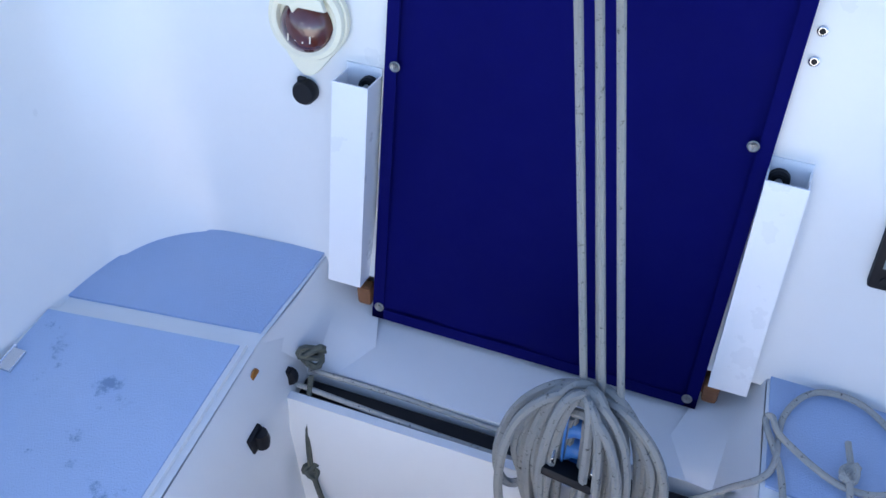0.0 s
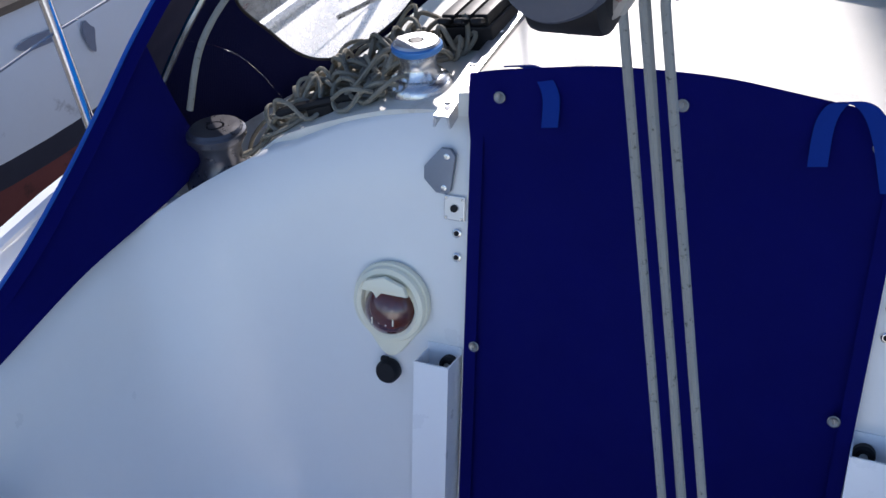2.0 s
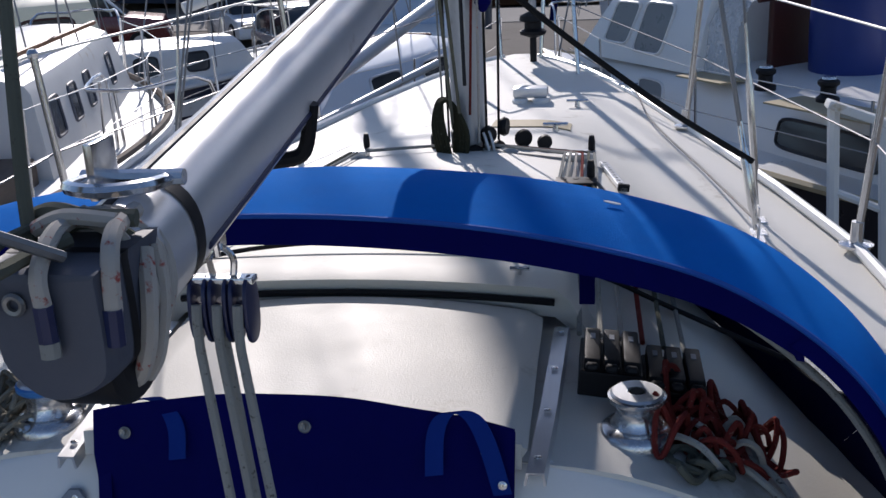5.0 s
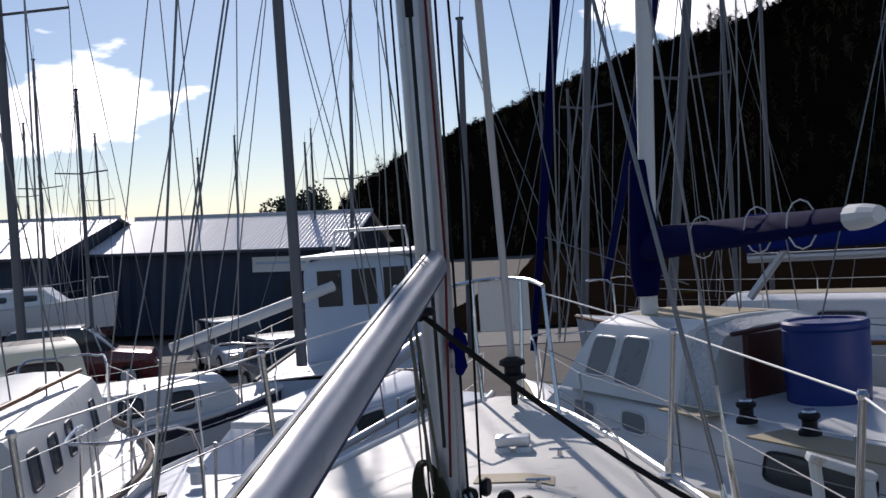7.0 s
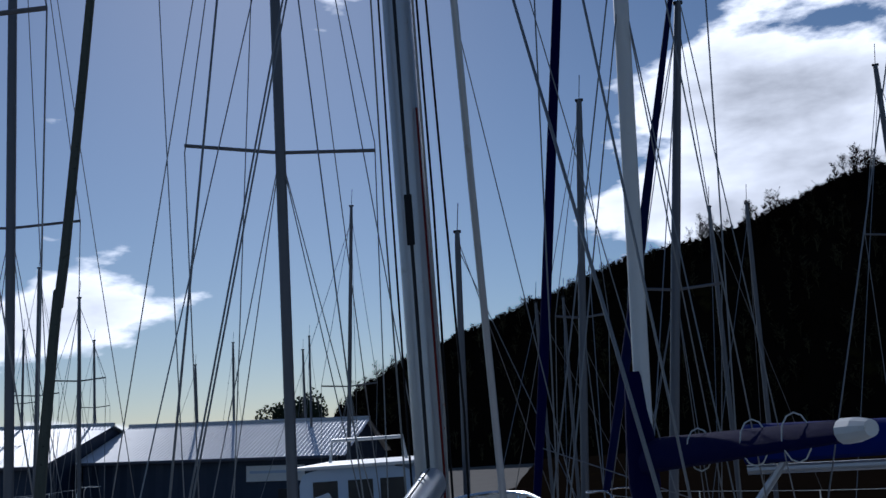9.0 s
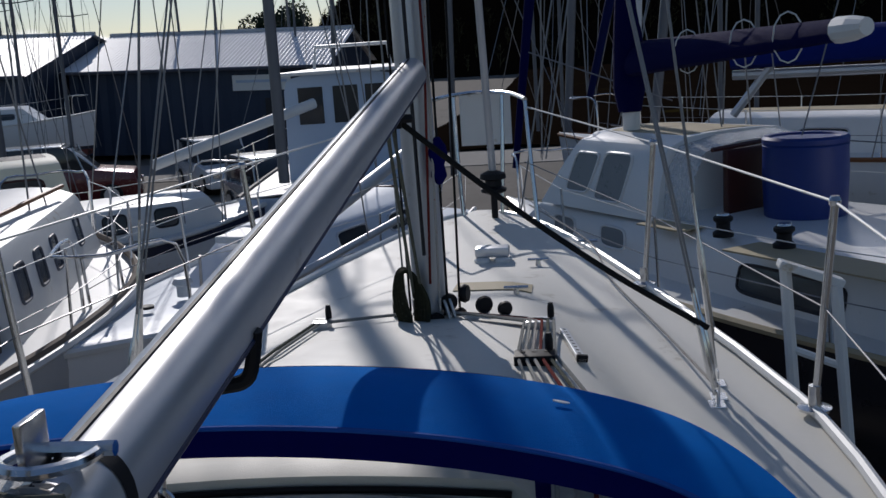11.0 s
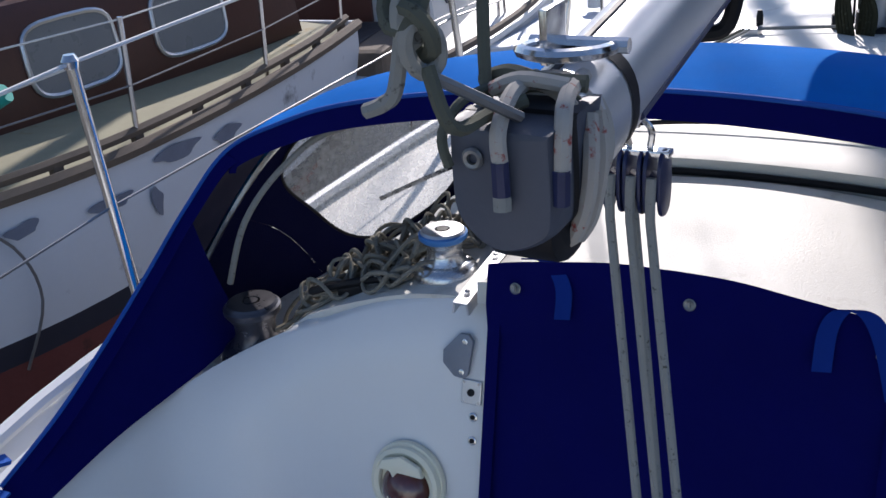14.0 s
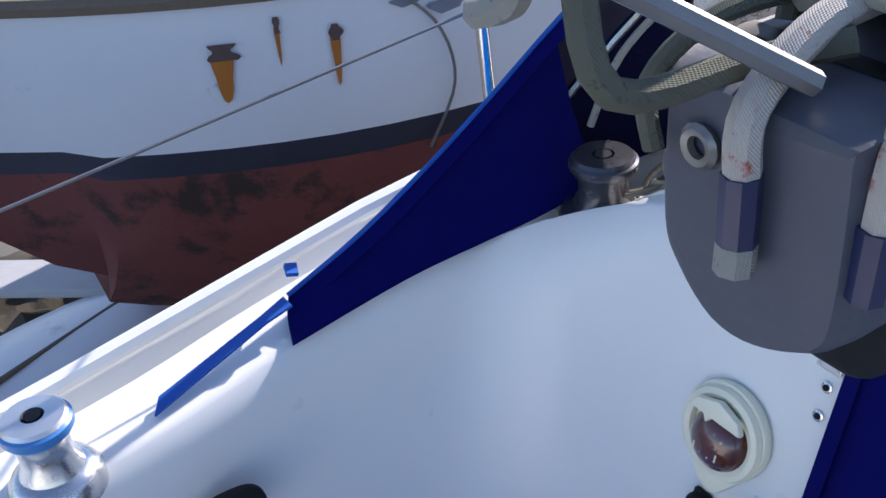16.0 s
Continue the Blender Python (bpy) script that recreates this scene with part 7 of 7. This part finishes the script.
def car(label, at, rz, L, W, H, paint, roof_paint, tall=False):
    c = thing("parked_car", label, "car", at=at, rot=(0, 0, rz))
    hood_z = 0.55 * H if not tall else 0.6 * H
    side = [(-L / 2, 0.22), (-L / 2 + 0.05, hood_z), (-L * 0.46, hood_z + 0.05), (L * 0.2, hood_z + 0.03), (L * 0.46, hood_z - 0.12), (L / 2, 0.42), (L / 2, 0.22)]
    part("body", prism(side, W, Matrix(((0, 0, 1, -W / 2), (1, 0, 0, 0), (0, 1, 0, 0), (0, 0, 0, 1))), 0.06), paint, c, "", True)
    g = [(-L * 0.47, hood_z), (-L * 0.40, H - 0.06), (-L * 0.36, H), (L * 0.02, H), (L * 0.08, H - 0.05), (L * 0.24, hood_z)]
    part("glasshouse", prism(g, W * 0.84, Matrix(((0, 0, 1, -W * 0.42), (1, 0, 0, 0), (0, 1, 0, 0), (0, 0, 0, 1))), 0.05), GLASS, c, "dark windows", True)
    part("roof", box(W * 0.8, L * 0.42, 0.05, (0, -L * 0.17, H), 0.02), roof_paint, c, "", True)
    for y in (-L * 0.45, -L * 0.14, L * 0.15):
        for sx in (-1, 1):
            part("pillar", tube([(sx * W * 0.43, y + 0.03, hood_z), (sx * W * 0.41, y + (0.04 if y < 0 else -0.2), H - 0.03)], 0.03, 6), roof_paint, c)
    for y in (-L * 0.31, L * 0.31):
        for sx in (-1, 1):
            wv = part("wheel", lathe([(0.0, -0.1), (0.3, -0.1), (0.33, -0.06), (0.33, 0.06), (0.3, 0.1), (0.0, 0.1)], 20, pose(sx * (W / 2 - 0.08), y, 0.32, 0, 90, 0)), BLACK, c, "", True)
            part("rim", lathe([(0.0, 0.0), (0.2, 0.0), (0.21, 0.02)], 14, pose(sx * (W / 2 + 0.02), y, 0.32, 0, 90, 0)), ALU, wv)
    for sx in (-1, 1):
        part("headlight", box(0.3, 0.06, 0.14, (sx * W * 0.34, L / 2 - 0.03, 0.6), 0.02), STEEL, c)
    return c


SILVER = mat("silver_car_paint", (0.5, 0.51, 0.52), 0.25, 0.5, coat=0.6, var=0.04)
WCAR = mat("white_car_paint", (0.7, 0.7, 0.7), 0.25, 0.0, coat=0.6, var=0.04)
REDC = mat("dark_red_car_paint", (0.12, 0.012, 0.014), 0.25, 0.2, coat=0.6, var=0.08)
car("dark red people carrier with a silver roof parked on the gravel", (-13.6, 26.5, GROUND_Z), -70, 4.4, 1.75, 1.75, REDC, SILVER, True)
car("white hatchback parked by the shed road", (-9.9, 29.0, GROUND_Z), 215, 3.9, 1.65, 1.5, WCAR, WCAR)
car("silver hatchback parked on the gravel", (-6.4, 23.0, GROUND_Z), 215, 3.9, 1.65, 1.45, SILVER, SILVER)
bin_ = thing("red_bin", "dark red bin beside the road", "bin", at=(-11.6, 32.0, GROUND_Z))
part("body", box(0.6, 0.6, 1.1, (0, 0, 0.55), 0.04), REDP, bin_)
part("lid", box(0.64, 0.64, 0.08, (0, 0, 1.13), 0.02), REDP, bin_)

# near-black floor colour: the hill's backlit shade is put into it
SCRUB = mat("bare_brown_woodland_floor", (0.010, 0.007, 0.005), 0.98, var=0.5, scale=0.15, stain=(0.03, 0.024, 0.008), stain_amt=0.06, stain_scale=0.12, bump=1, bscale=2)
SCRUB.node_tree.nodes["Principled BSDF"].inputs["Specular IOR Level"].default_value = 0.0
GRAVEL.node_tree.nodes["Principled BSDF"].inputs["Specular IOR Level"].default_value = 0.1


def ridge_h(x):
    """Height of the hill's crest above sea level along x, at 150 m."""
    return table(x, [(-80, -1.0), (-39.8, -1.0), (-37.3, 1.0), (-35.8, 5.5), (-30.1, 10.4), (-23.3, 13.7), (-16.5, 16.0), (-8.0, 18.9), (0.5, 21.8), (9.9, 25.5), (16.5, 26.5), (23.9, 27.9), (34.1, 32.0), (40.9, 35.0), (47.9, 36.0), (67.9, 45.0), (107.9, 58.0), (177.9, 66.0), (400, 68.0)])


def hill_z(x, y):
    f = (y + 1.2) / 151.2
    xr = 0.49 + (x - 0.49) / max(f, 0.3)
    crest = ridge_h(xr) * f
    foot = 150 - 0.8 * (crest - GROUND_Z) - 2.0
    t = min(1.0, max(0.0, (y - foot) / (150 - foot)))
    n = 1.4 * noise.noise(Vector((x * 0.05, y * 0.05, 0))) + 0.5 * noise.noise(Vector((x * 0.21, y * 0.21, 3)))
    return GROUND_Z - 0.1 + (crest - GROUND_Z) * t + n * t * (0.5 if y > 140 else 1)


rows = []
for j in range(46):
    y = 95 + 55 * j / 39 if j < 40 else 150 + 9 * (j - 39)
    rows.append([(x, y, hill_z(x, min(y, 150)) - max(0, y - 150) * 0.8) for x in [-75 + 335 * k / 110 for k in range(111)]])
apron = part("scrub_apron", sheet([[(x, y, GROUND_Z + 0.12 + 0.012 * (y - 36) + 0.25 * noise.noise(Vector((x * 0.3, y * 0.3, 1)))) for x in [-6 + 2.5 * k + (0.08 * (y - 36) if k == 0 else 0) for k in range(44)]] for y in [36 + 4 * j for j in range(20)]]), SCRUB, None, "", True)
tagged(apron, "brown scrub at the foot of the hill, its shade put into a darker colour", "scrub", kind="structure")
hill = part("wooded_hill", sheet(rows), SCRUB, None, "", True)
tagged(hill, "steep wooded hillside in early spring, its backlit shade put into a near-black colour", "hill", kind="structure")
# twigs darkened the same way, standing in for shade against the sky
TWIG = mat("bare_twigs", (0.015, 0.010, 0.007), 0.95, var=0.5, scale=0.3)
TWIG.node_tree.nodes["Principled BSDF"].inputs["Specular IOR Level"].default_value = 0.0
TWIGG = mat("budding_twigs", (0.05, 0.042, 0.013), 0.95, var=0.5, scale=0.3)


def twig_trees(name, label, spots, m, seed, h0, h1, nb=34):
    """Bare trees as slim trunks with many fine upswept twigs, one mesh."""
    rg = random.Random(seed)
    V, F = [], []

    def blade(a, b, w):
        i = len(V)
        d = (b - a).normalized()
        s_ = d.cross(Vector((rg.uniform(-1, 1), rg.uniform(-1, 1), 0.1))).normalized() * w
        V.extend([a - s_, a + s_, b])
        F.append((i, i + 1, i + 2))

    for x, y, z in spots:
        h = rg.uniform(h0, h1)
        base = Vector((x, y, z - 0.3))
        blade(base, base + Vector((rg.uniform(-0.4, 0.4), 0, h)), 0.09)
        for k in range(nb):
            u = rg.uniform(0.2, 0.95)
            a = base + Vector((rg.uniform(-0.2, 0.2), rg.uniform(-0.2, 0.2), h * u))
            ang = rg.uniform(0, 6.28)
            ln = h * rg.uniform(0.15, 0.42) * (1.15 - u * 0.6)
            bq = a + Vector((math.cos(ang) * ln * 0.75, math.sin(ang) * ln * 0.75, ln * rg.uniform(0.3, 0.9)))
            blade(a, bq, 0.045)
            for _ in range(3):
                c_ = a.lerp(bq, rg.uniform(0.4, 1))
                blade(c_, c_ + Vector((rg.uniform(-1, 1), rg.uniform(-1, 1), rg.uniform(0.2, 1))) * ln * 0.35, 0.05)
    me = bpy.data.meshes.new(name)
    me.from_pydata([tuple(v) for v in V], [], F)
    me.materials.append(m)
    ob = new(name, me)
    tagged(ob, label, "trees", kind="stuff")
    return ob


rg = random.Random(11)
crest_spots, face_spots = [], []
for i in range(1000):
    x = rg.uniform(-36, 110)
    y = rg.uniform(146, 150.5)
    crest_spots.append((x, y, hill_z(x, y)))
for i in range(4200):
    y = rg.uniform(96, 149)
    x = rg.uniform(-34, 110)
    z = hill_z(x, y)
    if z > GROUND_Z + 0.6:
        face_spots.append((x, y, z))
rg = random.Random(17)
low_spots = [(x, 149.9, hill_z(x, 149.9)) for x in [rg.uniform(-34, 60) for _ in range(900)]]
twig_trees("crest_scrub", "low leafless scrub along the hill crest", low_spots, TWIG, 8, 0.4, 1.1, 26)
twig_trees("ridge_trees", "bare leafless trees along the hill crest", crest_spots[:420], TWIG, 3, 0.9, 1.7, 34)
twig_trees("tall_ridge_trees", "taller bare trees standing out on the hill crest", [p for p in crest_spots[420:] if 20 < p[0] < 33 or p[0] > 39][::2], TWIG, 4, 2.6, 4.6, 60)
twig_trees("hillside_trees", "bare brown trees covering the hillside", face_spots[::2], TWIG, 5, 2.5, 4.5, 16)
twig_trees("budding_trees", "budding yellow-brown trees on the hillside", face_spots[1::3], TWIGG, 6, 2.0, 3.6, 16)

LEAF = mat("dark_evergreen_leaf", (0.02, 0.035, 0.014), 0.8, var=0.5, scale=1)


def evergreen(x, y, z, h, w, seed):
    rg = random.Random(seed)
    t = thing("evergreen_tree", "dark evergreen tree standing behind the shed", "tree", at=(x, y, z), group="evergreens")
    part("trunk", tube([(0, 0, 0), (0.1, 0, h * 0.5), (0.0, 0, h * 0.9)], [0.28, 0.2, 0.06], 8), WOODG, t, "", True)
    V, F = [], []
    blobs = [(rg.uniform(-w, w) * 0.6, rg.uniform(-w, w) * 0.5, h * rg.uniform(0.45, 0.98), rg.uniform(0.25, 0.45) * w) for _ in range(26)]
    for bx, by, bz, br in blobs:
        for _ in range(110):
            d = Vector((rg.gauss(0, 1), rg.gauss(0, 1), rg.gauss(0, 0.8)))
            c_ = Vector((bx, by, bz)) + d.normalized() * br * rg.uniform(0.5, 1.05)
            s1 = Vector((rg.uniform(-1, 1), rg.uniform(-1, 1), rg.uniform(-1, 1))).normalized() * 0.16
            s2 = s1.orthogonal().normalized() * 0.09
            i = len(V)
            V.extend([c_ - s1, c_ + s2, c_ + s1, c_ - s2])
            F.append((i, i + 1, i + 2, i + 3))
    me = bpy.data.meshes.new("crown")
    me.from_pydata([tuple(v) for v in V], [], F)
    me.materials.append(LEAF)
    ob = new("crown", me)
    ob.parent = t
    for bx, by, bz, br in blobs[:8]:
        part("limb", tube([(0, 0, bz * 0.6), (bx, by, bz)], 0.07, 6), WOODG, t)


evergreen(-20.4, 78, GROUND_Z, 7.7, 2.4, 2)
evergreen(-22.6, 79, GROUND_Z, 6.6, 2.0, 5)
evergreen(-21.6, 80, GROUND_Z, 6.9, 2.2, 8)

# clutter under the neighbouring hull
RUB = mat("old_timber_and_weed", (0.10, 0.08, 0.055), 0.95, var=0.6, scale=8, bump=0.6, bscale=30)
rg = random.Random(21)
for i in range(26):
    pl = thing("timber_offcut", "weathered timber offcut lying on the gravel", "timber", at=(rg.uniform(-3.9, -1.9), rg.uniform(-0.9, 1.0), GROUND_Z + rg.uniform(0.05, 0.35)), rot=(rg.uniform(-20, 20), rg.uniform(-20, 20), rg.uniform(0, 180)), group="offcuts")
    part("board", box(rg.uniform(0.08, 0.2), rg.uniform(0.5, 1.2), rg.uniform(0.05, 0.12), (0, 0, 0), 0.01), RUB if i % 3 else WOODG, pl)
dinghy = thing("upturned_dinghy", "pale upturned dinghy lying on a heap between the boats", "dinghy", at=(-3.45, -0.85, GROUND_Z + 0.42), rot=(0, 0, 28))
rows = []
for i in range(15):
    y = -1.3 + 2.6 * i / 14
    w = 0.62 * (1 - (max(0, y) / 1.35) ** 2.4)
    rows.append([(w * math.cos(a), y, 0.45 * (1 - 0.25 * (y / 1.3) ** 2) * math.sin(a) ** 0.7) for a in [math.pi * k / 14 for k in range(15)]])
part("hull", sheet(rows, 0.015), HULLW, dinghy, "", True)
part("keel_strip", tube([(0, -1.25, 0.42), (0, 0, 0.47), (0, 1.2, 0.36)], 0.015, 6), WOODG, dinghy)

# weedy heap of rubbish under the neighbouring bow, with a pale plank across it
WEED = mat("dead_weed_and_rubbish", (0.055, 0.045, 0.03), 0.95, var=0.7, scale=9, bump=1.0, bscale=45, stain=(0.13, 0.12, 0.09), stain_amt=0.05, stain_scale=6)


def heap_z(x, y):
    d = max(0.0, 1 - ((x + 3.9) / 2.0) ** 2) * max(0.0, 1 - ((y + 0.1) / 1.9) ** 2)
    rough_ = 0.12 * noise.noise(Vector((x * 3.1, y * 3.1, 0))) + 0.06 * noise.noise(Vector((x * 9, y * 9, 4)))
    return GROUND_Z - 0.02 + d ** 0.6 * (0.62 + rough_ * 1.4)


heap = part("weed_heap", sheet([[(-5.9 + 4.0 * i / 80, -2.0 + 3.8 * j / 76, heap_z(-5.9 + 4.0 * i / 80, -2.0 + 3.8 * j / 76)) for i in range(81)] for j in range(77)]), WEED, None, "", True)
tagged(heap, "heap of dead weed and rubbish under the old yacht", "rubbish heap", kind="stuff")
plank = thing("pale_plank", "pale weathered plank lying across the weed heap", "plank", at=(-4.1, -0.1, -1.10), rot=(3, 0, -43))
part("board", box(0.26, 1.5, 0.05, (0, 0, 0), 0.008), mat("bleached_board", (0.42, 0.42, 0.43), 0.8, var=0.2, scale=8, stretch=(6, 1, 6)), plank)
